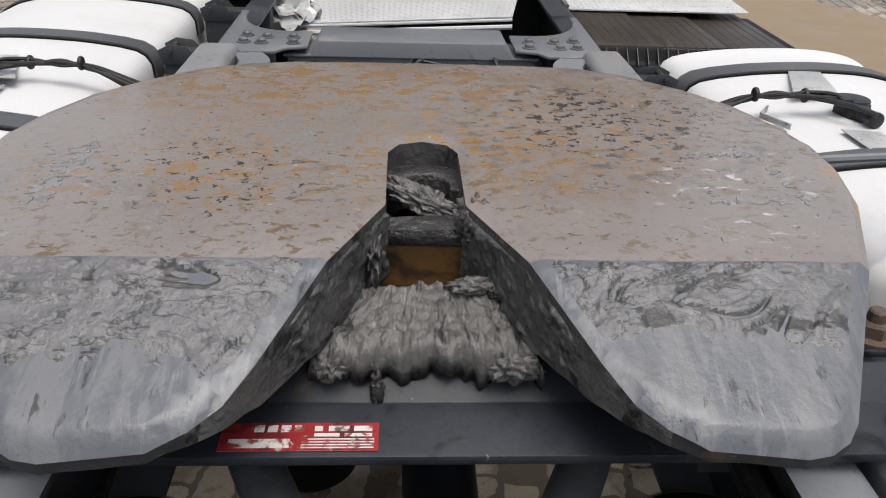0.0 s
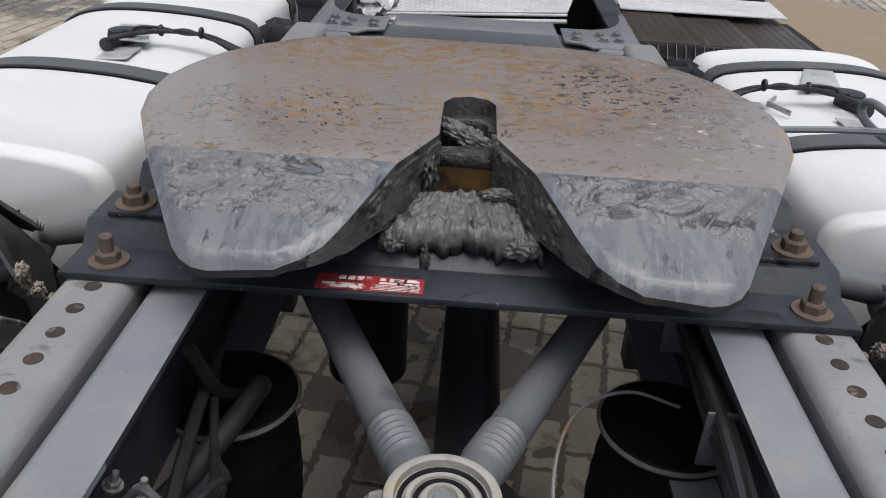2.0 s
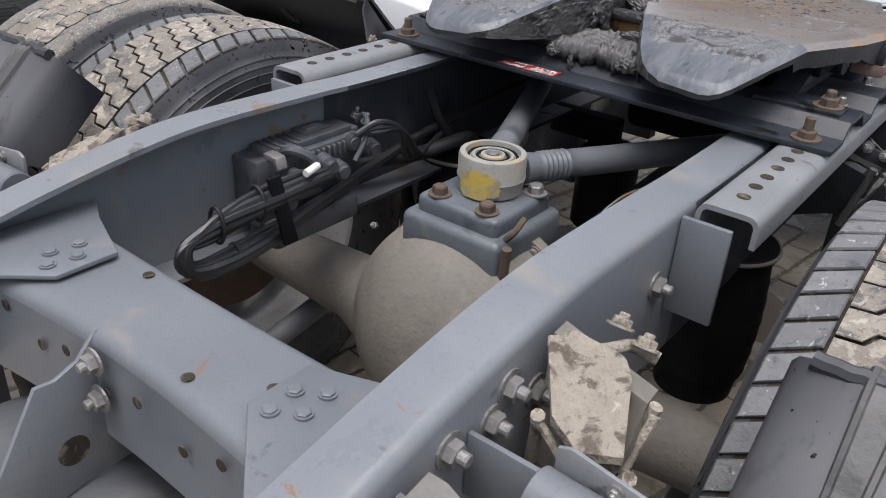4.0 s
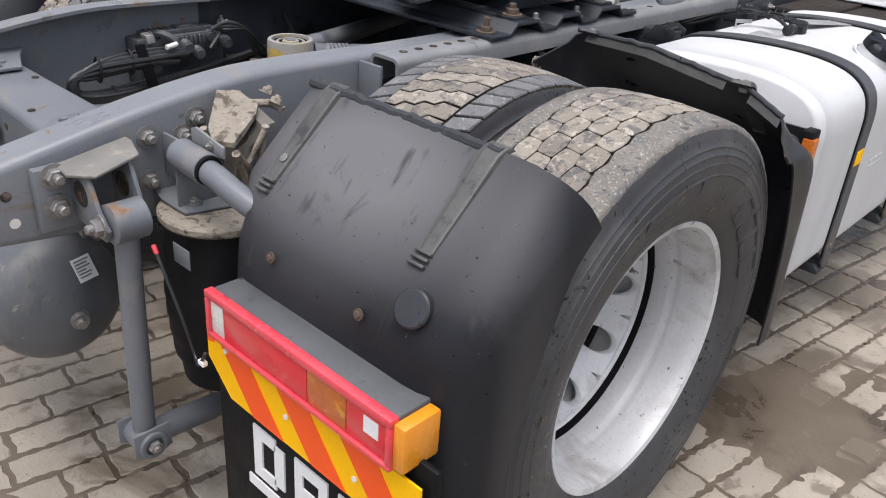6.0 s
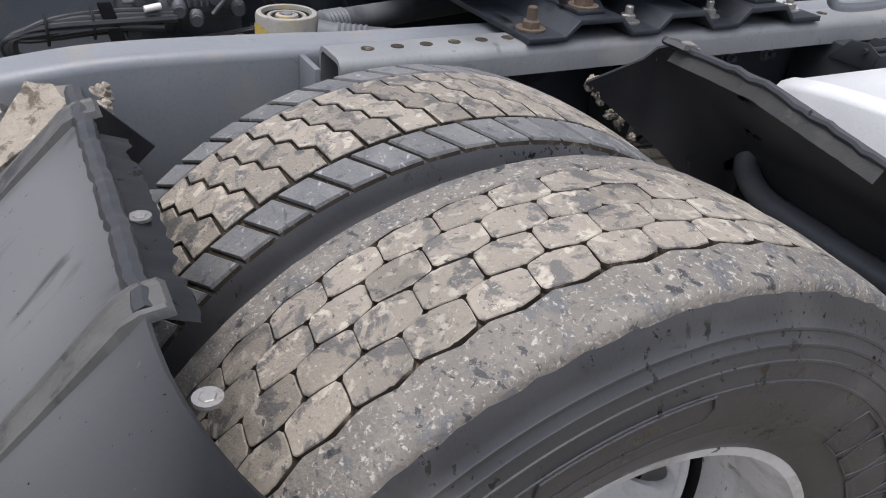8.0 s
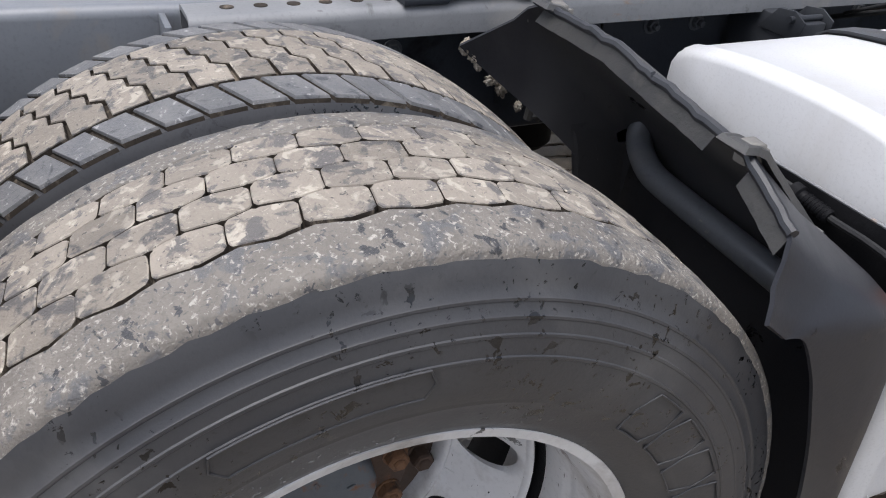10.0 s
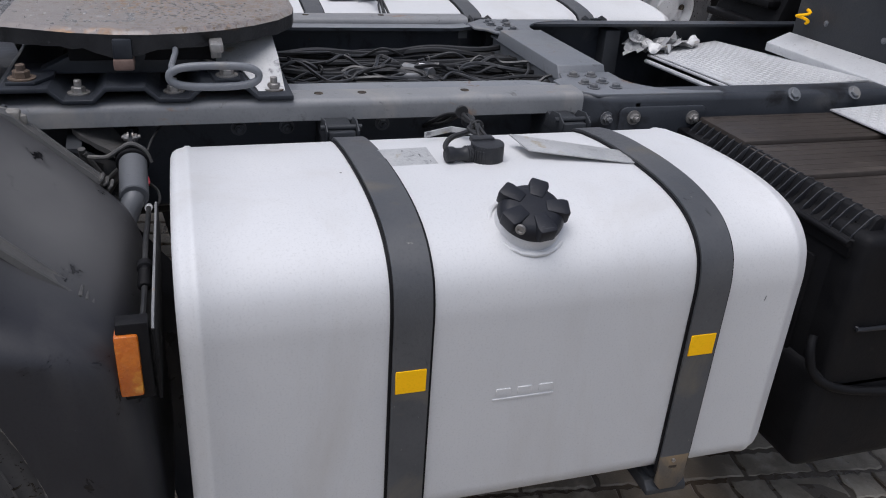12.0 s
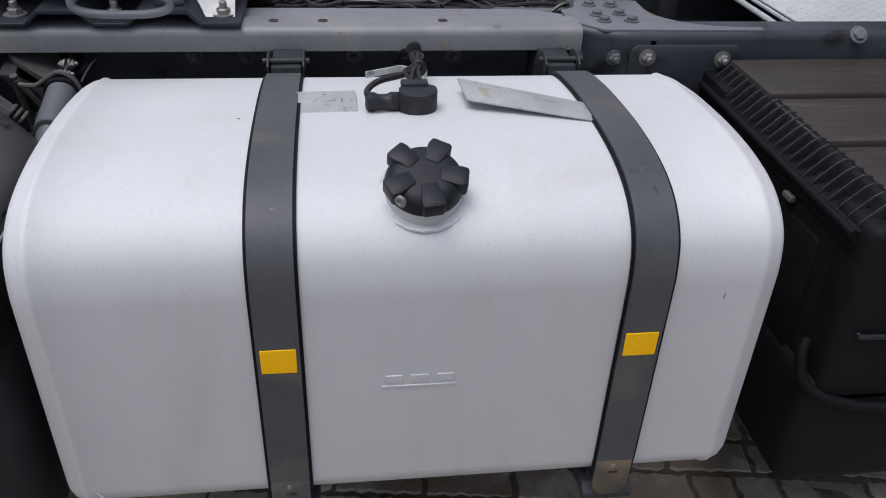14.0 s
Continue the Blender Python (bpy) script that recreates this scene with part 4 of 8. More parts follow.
for c, s, k, mt in (((0.080, 0.352, 1.020), (0.022, 0.010, 0.013), 2, "fw_tongue"), ((-0.088, 0.356, 1.018), (0.014, 0.010, 0.012), 1, "fw_tongue"), ((0.052, 0.50, 1.098), (0.018, 0.030, 0.022), 4, "fw_wall"), ((-0.052, 0.47, 1.075), (0.010, 0.035, 0.022), 5, "fw_wall"), ((-0.045, 0.352, 0.992), (0.006, 0.005, 0.022), 6, "grease"), ((0.050, 0.432, 1.060), (0.026, 0.010, 0.008), 8, "fw_tongue"), ((0.070, 0.428, 1.058), (0.010, 0.014, 0.008), 11, "grease")):
    blob("grease_lump", c, s, k * 3.7, mt, parent=coupling, rough=0.6, label="grease lump")
# smears dragged along the throat walls
for side in (1, -1):
    bm = bmesh.new()
    rows = []
    for i in range(101):
        t = i / 100
        x, y = 0.040 + (0.136 - 0.040) * t, 0.49 + (0.275 - 0.49) * t
        deep = throat_depth(y)
        row = []
        for k in range(25):
            w = k / 24
            p = Vector((t * 9 + side * 4, w * 4 - t * 4, 1))
            out = 0.003 + 0.004 * noise.noise(p) + 0.0035 * noise.noise(p * 3.1) + 0.0018 * noise.noise(p * 8.3)
            out = (out if 0 < k < 24 else -0.004) * min(1.0, (1 - t) / 0.25) - 0.004 * max(0.0, t - 0.75) * 4
            row.append(bm.verts.new((side * (x - out * 0.9), y - out * 0.45, plate_height(x, y) - 0.010 - (deep - 0.014) * w)))
        rows.append(row)
    for a, b in zip(rows, rows[1:]):
        for k in range(24):
            bm.faces.new((a[k], a[k + 1], b[k + 1], b[k]))
    part("wall_smear", bm, "fw_wall", coupling, "dark lumpy grease on the throat wall", angle=180)
# locking jaw in the slot
bm = bmesh.new()
jaw = arc(0, 0.59, 0.062, -20, 200, 20) + arc(0, 0.59, 0.030, 200, -20, 20)
prism(bm, jaw, "z", 1.062, 1.096, 0.003)
part("locking_jaw", bm, "grease", coupling, "black greasy locking jaw")
bm = bmesh.new()
bmesh.ops.create_icosphere(bm, subdivisions=5, radius=1)
for v in bm.verts:
    d = 1 + 0.5 * noise.noise(v.co * 3 + Vector((4, 0, 0))) + 0.3 * noise.noise(v.co * 8) + 0.15 * noise.noise(v.co * 20)
    v.co = Vector((v.co.x * 0.048 * d, v.co.y * 0.016 * d, v.co.z * 0.012 * d))
bmesh.ops.transform(bm, matrix=pose(0.0, 0.553, 1.094, 12, 14, -24), verts=bm.verts)
part("grease_clump", bm, "fw_tongue", coupling, "grey clump of grease across the slot", angle=180)
bm = bmesh.new()
box(bm, (-0.052, 0.492, 1.066), (0.052, 0.526, 1.090), 0.008)
for v in bm.verts:
    v.co += Vector((0, 0.004, 0.006)) * noise.noise(v.co * 60)
part("locking_bar", bm, "grease", coupling, "grease covered locking bar")
bm = bmesh.new()
box(bm, (-0.09, 0.50, 0.994), (0.09, 0.60, 1.012), 0.002)
part("floor_plate", bm, "plate", coupling)
bm = bmesh.new()
box(bm, (-0.062, 0.512, 1.008), (0.062, 0.524, 1.066), 0.004)
part("lock_ledge", bm, "ochre_rust", coupling, "orange rusty ledge under the locking bar")
bm = bmesh.new()
prism(bm, [(-0.085, 0.43), (0.085, 0.43), (0.09, 0.575), (-0.09, 0.575)], "z", 0.996, 1.008, 0.003)
part("tongue_plate", bm, "plate", coupling)
# ribs below the plate and side pedestals
for side in (1, -1):
    bm = bmesh.new()
    prism(bm, [(0.44, 1.06), (0.80, 1.06), (0.86, 1.095), (0.40, 1.095)], "x", side * 0.17, side * 0.19, 0.003)
    prism(bm, [(0.50, 1.04), (0.80, 1.04), (0.80, 1.095), (0.50, 1.095)], "x", side * 0.385, side * 0.40, 0.003)
    part("stiffening_rib", bm, "black", coupling)
    bm = bmesh.new()
    prism(bm, [(0.42, 1.008), (0.82, 1.008), (0.68, 1.078), (0.56, 1.078)], "x", side * 0.33, side * 0.385, 0.006)
    revolve(bm, [(-0.05, 0), (-0.05, 0.034), (0.05, 0.034), (0.05, 0)], Matrix.Translation((side * 0.365, 0.62, 1.06)), 20)
    part("pedestal", bm, "plate", coupling)
    for foot in (((0.32, 0.385), (0.475, 0.385), (0.475, 0.44), (0.42, 0.47), (0.32, 0.47)), ((0.32, 0.77), (0.475, 0.79), (0.475, 0.845), (0.32, 0.845))):
        bm = bmesh.new()
        prism(bm, [(side * x, y) for x, y in foot], "z", 1.009, 1.017, 0.002)
        part("pedestal_foot", bm, "plate", coupling)
    bolt(coupling, (side * 0.446, 0.413, 1.017), (0, 0, 1), "rust", 0.017, 0.018, 0.027, 0.012, label="rusty pedestal bolt with washers")
    bolt(coupling, (side * 0.446, 0.818, 1.017), (0, 0, 1), "zinc", 0.015, 0.016, 0.024, 0.01)
    bm = bmesh.new()
    box(bm, (side * 0.43, 0.594, 1.062), (side * 0.484, 0.632, 1.104), 0.004)
    part("pivot_block", bm, "plate", coupling)
    bm = bmesh.new()
    box(bm, (side * 0.428, 0.593, 1.040), (side * 0.487, 0.633, 1.063), 0.004)
    part("rubber_pad", bm, "pad_rust", coupling, "red-brown worn pad")
bm = bmesh.new()
# pale leg that slopes up under the plate, its upper edge torn
outline = [(0.893, 0.0), (0.942, 0.0), (0.938, 0.55), (0.928, 1.0)]
for k in range(25):
    y = 0.926 - 0.126 * k / 24
    outline.append((y, 0.98 - 0.30 * k / 24 + 0.07 * noise.noise(Vector((y * 70, 2, 0))) + 0.04 * noise.noise(Vector((y * 240, 7, 0)))))
outline += [(0.800, 0.46), (0.850, 0.42), (0.872, 0.22)]
v0 = [bm.verts.new((0.478 - 0.20 * u, y, 0.972 + 0.118 * u)) for y, u in outline]
v1 = [bm.verts.new((0.474 - 0.20 * u, y, 0.965 + 0.118 * u)) for y, u in outline]
bm.faces.new(v0), bm.faces.new(v1[::-1])
for k in range(len(outline)):
    n = (k + 1) % len(outline)
    bm.faces.new((v0[k], v1[k], v1[n], v0[n]))
bmesh.ops.triangulate(bm, faces=bm.faces[:])
bmesh.ops.recalc_face_normals(bm, faces=bm.faces[:])
part("sloping_leg", bm, "bare", coupling, "pale bare steel leg with torn grease edge", angle=30)
bm = bmesh.new()
box(bm, (0.425, 0.785, 1.078), (0.50, 0.812, 1.096), 0.003)
box(bm, (0.41, 0.788, 1.05), (0.43, 0.81, 1.085), 0.002)
part("stop_block", bm, "zinc", coupling, "bright steel stop block")
bolt(coupling, (0.455, 0.695, 1.092), (1, 0, 0), "zinc", 0.008, 0.008, 0.011, 0.004)
# release handle: an oval loop of bar on a bent rod
bm = bmesh.new()
loop = []
for i in range(40):
    a = i / 40 * math.tau
    c, s = math.cos(a), math.sin(a)
    loop.append((0.70, 0.784 + 0.081 * math.copysign(abs(c) ** 0.7, c), 1.083 + 0.020 * math.copysign(abs(s) ** 0.8, s)))
tube(bm, loop, 0.0075, 10, closed=True)
tube(bm, [(0.70, 0.712, 1.091), (0.66, 0.708, 1.092), (0.58, 0.712, 1.088), (0.46, 0.715, 1.078), (0.3, 0.70, 1.07)], 0.006, 8, 5)
part("release_handle", bm, "frame", coupling, "grey oval release handle")


# ---- wheels ----
def place_on_tyre(centre_x, face, s, w, r, n):
    """A point of the tread: s along the circumference in turns, w across, r from the axle."""
    a = s * math.tau
    return Vector((centre_x + face * w, r * math.sin(a), 0.508 + r * math.cos(a)))


def crown(w):
    return 0.5105 - 0.9 * w * w * 0.62


def tread_piece(bm, cx, face, outline, s0, lift, depth=0.0085, chamfer=0.0016):
    """One rubber block: outline in (metres along, metres across) round s0."""
    n = len(outline)
    cs, cw = sum(p[0] for p in outline) / n, sum(p[1] for p in outline) / n
    rings = []
    for dr, shrink in ((-depth, 0.0), (-chamfer, 0.0), (0.0, chamfer)):
        ring = []
        for s, w in outline:
            d = math.hypot(s - cs, w - cw)
            k = (d - shrink) / d
            ss, ww = cs + (s - cs) * k, cw + (w - cw) * k
            ring.append(bm.verts.new(place_on_tyre(cx, face, s0 + ss / 3.2, ww, crown(ww) + dr + lift, 0)))
        rings.append(ring)
    for k, (a, b) in enumerate(zip(rings, rings[1:])):
        for i in range(n):
            bm.faces.new((a[i], a[(i + 1) % n], b[(i + 1) % n], b[i])).material_index = 1 - k
    bm.faces.new(rings[-1])


def tyre_profile(half):
    """Carcass from bead to bead, with raised rings on the sidewall."""
    side = [(0.112, 0.296), (0.124, 0.300), (0.136, 0.318), (0.146, 0.345), (0.1492, 0.352), (0.1500, 0.3535), (0.1500, 0.3565), (0.1508, 0.358), (0.1560, 0.385), (0.1572, 0.405), (0.1582, 0.406), (0.1582, 0.4085), (0.1570, 0.4095),
            (0.1556, 0.426), (0.1564, 0.427), (0.1562, 0.4295), (0.1548, 0.4305), (0.1524, 0.4415), (0.1531, 0.4425), (0.1528, 0.445), (0.1514, 0.446), (0.1480, 0.456), (0.1486, 0.457), (0.1482, 0.4595), (0.1468, 0.4605), (0.1420, 0.472), (0.139, 0.484), (0.1345, 0.4925)]
    mid = [(w, crown(w) - 0.0075) for w in (0.12, 0.09, 0.06, 0.03, 0.0)]
    full = side + mid
    return full + [(-a, r) for a, r in full[-2::-1]]


def tread_outer(cx, face):
    """Worn drive tread: four rows of cobble-like blocks between two broad shoulder ribs."""
    blocks, edge = bmesh.new(), []
    n = 54
    length = 3.2 / n
    rnd = random.Random(11)
    rows = [-0.0635, -0.0235, 0.0165, 0.0565]
    for k, w0 in enumerate(rows):
        for i in range(n):
            g, h1, h2 = 0.0006, 0.0174, 0.0222
            j = lambda: rnd.uniform(-0.0012, 0.0012)
            shape = [(-length / 2 + g, -h1), (-0.004, -h2), (length / 2 - g, -h1 + 0.0015), (length / 2 - g, h1), (0.004, h2), (-length / 2 + g, h1 - 0.0015)]
            out = []
            for (sa, wa), (sb, wb) in zip(shape, shape[1:] + shape[:1]):
                for t in (0.0, 0.12, 0.5, 0.88):
                    cut = 0.93 if t == 0.0 else 1.0
                    sq, wq = (sa + (sb - sa) * t) * cut, (wa + (wb - wa) * t) * cut
                    out.append((sq + 0.45 * j() - wq * 0.12, w0 + wq + 0.45 * j()))
            tread_piece(blocks, cx, face, out, (i + 0.5 * (k % 2)) / n, rnd.uniform(-0.0010, 0.0004), 0.0085, 0.0011)
    for sign in (1, -1):
        edge_bm = bmesh.new()
        steps = n * 4
        rings = []
        for i in range(steps):
            tri = abs((i % 4) - 2) / 2
            wi = (0.0775 if sign > 0 else 0.0845) + 0.0062 * tri - 0.0012 + rnd.uniform(-0.0005, 0.0005)
            wo = 0.1345 + rnd.uniform(-0.0008, 0.0006)
            jig = rnd.uniform(-0.0005, 0.0003)
            ring = []
            for w, dr in ((wi, -0.012), (wi, -0.002), (wi + 0.002, 0.0), ((wi + wo) / 2, 0.0003), (wo - 0.005, -0.0002), (wo - 0.001, -0.003), (wo + 0.0015, -0.008), (wo + 0.002, -0.015)):
                ring.append(edge_bm.verts.new(place_on_tyre(cx, face, (i / 4 + (0.5 if sign > 0 else 0)) / n + 0.02 * sign * w, sign * w, crown(w) + dr + jig, 0)))
            rings.append(ring)
        for i in range(steps):
            a, b = rings[i], rings[(i + 1) % steps]
            for k in range(len(a) - 1):
                edge_bm.faces.new((a[k], a[k + 1], b[k + 1], b[k])).material_index = 1 if k == 0 else 0
        edge.append(edge_bm)
    return blocks, edge


def tread_inner(cx, face):
    """Bars with zigzag sides across the tread, with slanted shoulder lugs."""
    blocks, edge = bmesh.new(), []
    n = 68
    length = 3.2 / n
    rnd = random.Random(12)
    zig = [(-0.0785, -0.027), (-0.049, -0.026), (-0.037, -0.009), (-0.010, -0.008), (0.002, 0.009), (0.027, 0.010), (0.039, 0.027), (0.0785, 0.029)]
    for i in range(n):
        g = 0.0019
        low = [(-length / 2 + g + z + rnd.uniform(-0.0004, 0.0004), max(-0.0785, min(0.0785, w - g))) for w, z in zig]
        high = [(length / 2 - g + z + rnd.uniform(-0.0004, 0.0004), max(-0.0785, min(0.0785, w + g))) for w, z in zig]
        low[0], low[-1] = (low[0][0], -0.0785), (low[-1][0] + 0.0012, 0.0785)
        high[0], high[-1] = (high[0][0], -0.0785), (high[-1][0] - 0.0012, 0.0785)
        lift = rnd.uniform(-0.0006, 0.0004)
        rings = []
        for dr, shrink in ((-0.0085, 0.0), (-0.0014, 0.0), (0.0, 0.0013)):
            rings.append([[blocks.verts.new(place_on_tyre(cx, face, i / n + (s + k * shrink) / 3.2, w, crown(w) + dr + lift, 0)) for s, w in line] for line, k in ((low, 1), (high, -1))])
        for wall, (a, b) in enumerate(zip(rings, rings[1:])):
            for side in (0, 1):
                for q in range(len(zig) - 1):
                    blocks.faces.new((a[side][q], a[side][q + 1], b[side][q + 1], b[side][q])).material_index = 1 - wall
            for q in (0, -1):
                blocks.faces.new((a[0][q], a[1][q], b[1][q], b[0][q])).material_index = 1 - wall
        for q in range(len(zig) - 1):
            blocks.faces.new((rings[2][0][q], rings[2][0][q + 1], rings[2][1][q + 1], rings[2][1][q]))
    for sign in (1, -1):
        edge_bm = bmesh.new()
        edge.append(edge_bm)
        for i in range(n):
            g = 0.0030
            out = [(-length / 2 + g, sign * 0.083), (length / 2 - g, sign * 0.083), (length / 2 - g, sign * 0.135), (-length / 2 + g, sign * 0.135)]
            tread_piece(edge_bm, cx, face, [(s + sign * (w * sign - 0.1) * 0.5, w) for s, w in out], (i + 0.25 * sign) / n, rnd.uniform(-0.0006, 0.0003), 0.014, 0.003)
    return blocks, edge


def rim_parts(cx, face, parent, dish):
    """Steel disc wheel. dish: where the mounting face lies from the tyre's middle; the disc flares out from it as a shallow cone."""
    m = Matrix.Translation((cx, 0, 0.508)) @ Matrix.Diagonal((face, 1, 1, 1))
    bm = bmesh.new()
    prof = [(0.1275, 0.303), (0.121, 0.3085), (0.115, 0.3055), (0.112, 0.296), (0.06, 0.292), (0.0, 0.290), (-0.06, 0.291), (-0.112, 0.296), (-0.115, 0.3055), (-0.121, 0.3085), (-0.1275, 0.303), (-0.124, 0.291), (-0.105, 0.284), (-0.04, 0.281), (-0.015, 0.277), (0.020, 0.277), (0.022, 0.2775), (0.032, 0.2800), (0.040, 0.2812), (0.044, 0.2803), (0.050, 0.2812), (0.085, 0.2830), (0.105, 0.2850), (0.124, 0.291)]
    revolve(bm, prof, m, 72, closed=True)
    part("rim", bm, "rim", parent, "silver painted steel rim with black scuffs")
    d = dish
    r0, r1, rm, rh, nh = 0.196, 0.2625, 0.2305, 0.0295, 10

    def along(r):
        t = (r - r0) / (r1 - r0)
        return d - 0.060 + 0.092 * t**1.4 + 0.008 * math.sin(t * math.pi)

    # disc with ten hand holes
    bm = bmesh.new()
    for h in range(nh):
        ca = h / nh * math.tau
        rings = [[], [], []]
        for k in range(28):
            a = k / 28 * math.tau
            c, q = math.cos(a), math.sin(a)
            half = math.pi / nh
            lim = min((r1 - rm) / c if c > 1e-6 else 9, (r0 - rm) / c if c < -1e-6 else 9, half * rm / abs(q) if abs(q) > 1e-6 else 9)
            for ring, reach in zip(rings, (min(rh, lim * 0.96), min(rh + 0.0035, lim * 0.985), lim)):
                r, w = rm + reach * c, ca + reach * q / rm
                sink = 0.003 if ring is rings[0] else 0.0
                ring.append(m @ Vector((along(r) - sink, r * math.cos(w), r * math.sin(w))))
        for a, b in zip(rings, rings[1:]):
            for k in range(28):
                j = (k + 1) % 28
                bm.faces.new([bm.verts.new(p) for p in (a[k], a[j], b[j], b[k])])
    bmesh.ops.remove_doubles(bm, verts=bm.verts, dist=0.0005)
    ext = bmesh.ops.extrude_face_region(bm, geom=bm.faces[:])
    bmesh.ops.translate(bm, vec=(-face * 0.012, 0, 0), verts=[v for v in ext["geom"] if isinstance(v, bmesh.types.BMVert)])
    # rolled inner lip and outer rim of the disc
    revolve(bm, [(along(r0) + 0.001, r0 + 0.001), (along(r0) + 0.003, r0 - 0.003), (along(r0), r0 - 0.007), (along(r0) - 0.010, r0 - 0.010), (along(r0) - 0.030, r0 - 0.011), (along(r0) - 0.030, r0 - 0.003), (along(r0) - 0.012, r0 + 0.001)], m, 72, True)
    revolve(bm, [(along(r1) - 0.001, r1 - 0.001), (along(r1) + 0.004, r1 + 0.001), (along(r1) + 0.008, r1 + 0.0035), (along(r1) + 0.009, r1 + 0.0055), (along(r1) + 0.006, r1 + 0.0075), (along(r1) - 0.020, r1 + 0.0075), (along(r1) - 0.020, r1)], m, 72, True)
    disc = part("wheel_disc", bm, "rim", parent, "silver painted steel wheel disc with round hand holes")
    # black ring that paints the gap's shadow and dirt into the seam
    seam = bmesh.new()
    revolve(seam, [(along(r1) - 0.010, r1 + 0.007), (along(r1) - 0.004, r1 + 0.0078), (along(r1) - 0.002, 0.2765), (along(r1) + 0.022, 0.2766), (along(r1) + 0.022, 0.2778), (along(r1) - 0.010, 0.2778)], m, 72, True)
    part("rim_seam", seam, "black", disc, "black band for the dirt and shadow in the seam between disc and rim")
    # recessed centre: rust, with the recess shade in its dark colour
    bm = bmesh.new()
    revolve(bm, [(d - 0.085, 0.197), (d - 0.088, 0.190), (d - 0.090, 0.09), (d - 0.100, 0.09), (d - 0.098, 0.197)], m, 60, True)
    part("disc_centre", bm, "flange", disc, "rusty brown centre of the disc, darkened for the recess shade")
    return m, d


def wheel(cx, face, name, label, tread, dish, hub=False):
    t = thing(name, label, "wheel", "rear axle wheels")
    bm = bmesh.new()
    revolve(bm, tyre_profile(0), Matrix.Translation((cx, 0, 0.508)) @ Matrix.Diagonal((face, 1, 1, 1)), 128)
    for f in bm.faces:
        c = f.calc_center_median()
        f.material_index = 1 if math.hypot(c.y, c.z - 0.508) > 0.4945 else 0
    tyre = part("tyre", bm, ["rubber", "groove"], t, "black rubber tyre with dusty tread")
    blocks, edge = tread(cx, face)
    tagged(part("tread_block", blocks, ["tread", "groove"], tyre, "dusty beige tread blocks"), kind="stuff")
    for edge_bm in edge:
        part("tread_shoulder", edge_bm, ["tread_edge" if hub else "lug", "groove"], tyre, "scuffed pale shoulder rib" if hub else "scuffed grey shoulder lugs")
    if hub:
        # thin raised frames where the sidewall carries writing
        for a0, a1, r0, r1 in ((-0.40, 0.03, 0.374, 0.408), (1.75, 2.3, 0.374, 0.408), (3.9, 4.4, 0.374, 0.408), (0.70, 0.82, 0.345, 0.40), (0.87, 0.99, 0.345, 0.40), (1.04, 1.16, 0.345, 0.40), (1.21, 1.33, 0.345, 0.40)):
            bm = bmesh.new()
            flatp = [(a0 + (a1 - a0) * k / 16, r1) for k in range(17)] + [(a1 + 0.02, (r0 + r1) / 2)] + [(a1 - (a1 - a0) * k / 16, r0) for k in range(17)] + [(a0 - 0.02, (r0 + r1) / 2)]
            tube(bm, [(cx + face * (0.1508 + (rr - 0.358) * 0.19), rr * math.sin(a), 0.508 + rr * math.cos(a)) for a, rr in flatp], 0.0013, 6, closed=True)
            part("raised_frame", bm, "rubber", tyre)
    m, d = rim_parts(cx, face, t, dish)
    if hub:
        bm = bmesh.new()
        revolve(bm, [(d - 0.12, 0.124), (d - 0.046, 0.124), (d - 0.040, 0.118), (d - 0.036, 0.100), (d - 0.034, 0.0)], m, 48)
        h = part("hub_flange", bm, "flange", t, "rusty brown hub flange")
        bm = bmesh.new()
        revolve(bm, [(d - 0.036, 0.070), (d - 0.016, 0.068), (d - 0.010, 0.063), (d - 0.008, 0.055), (d - 0.009, 0)], m, 48)
        part("hub_cap", bm, "hub", h, "blue-grey hub cap")
        for k in range(4):
            bm = bmesh.new()
            box(bm, (d - 0.012, -0.003, 0.028), (d - 0.0065, 0.003, 0.040), 0.002, 2, m @ Matrix.Rotation(k / 4 * math.tau + 0.4, 4, "X"))
            part("cap_ridge", bm, "hub", h)
        for k in range(10):
            a = (k + 0.3) / 10 * math.tau
            p = m @ Vector((d - 0.037, 0.102 * math.cos(a), 0.102 * math.sin(a)))
            bolt(h, p, (face, 0, 0), "nut", 0.0155, 0.020, 0.018, 0.004, name="axle_bolt", label="orange rusty axle shaft bolt")
        for a in (0.45, 2.75):
            bm = bmesh.new()
            tube(bm, [m @ Vector((d - 0.075 + 0.03 * math.sin(k / 6 * math.pi), (0.125 + 0.011 * k) * math.cos(a - 0.07 * k), (0.125 + 0.011 * k) * math.sin(a - 0.07 * k))) for k in range(7)], 0.003, 8, 3)
            part("valve_stem", bm, "zinc", t, "thin metal valve stem")
        for k in range(10):
            a = (k + 0.5) / 10 * math.tau
            bolt(t, m @ Vector((d - 0.090, 0.1675 * math.cos(a), 0.1675 * math.sin(a))), (face, 0, 0), "flange", 0.0165, 0.024, 0.02, 0.004, name="wheel_nut", label="dark rusty wheel nut")
    return t


for face in (1, -1):
    wheel(face * 1.073, face, "outer_rear_wheel", "outer dual truck wheel, dusty cobble-like tread and silver rim", tread_outer, -0.075, True)
    inner = wheel(face * 0.728, face, "inner_rear_wheel", "inner dual truck wheel with zigzag dusty tread", tread_inner, 0.06, False)
    inner.scale, inner.location.z = (1, 0.985, 0.985), 0.0026


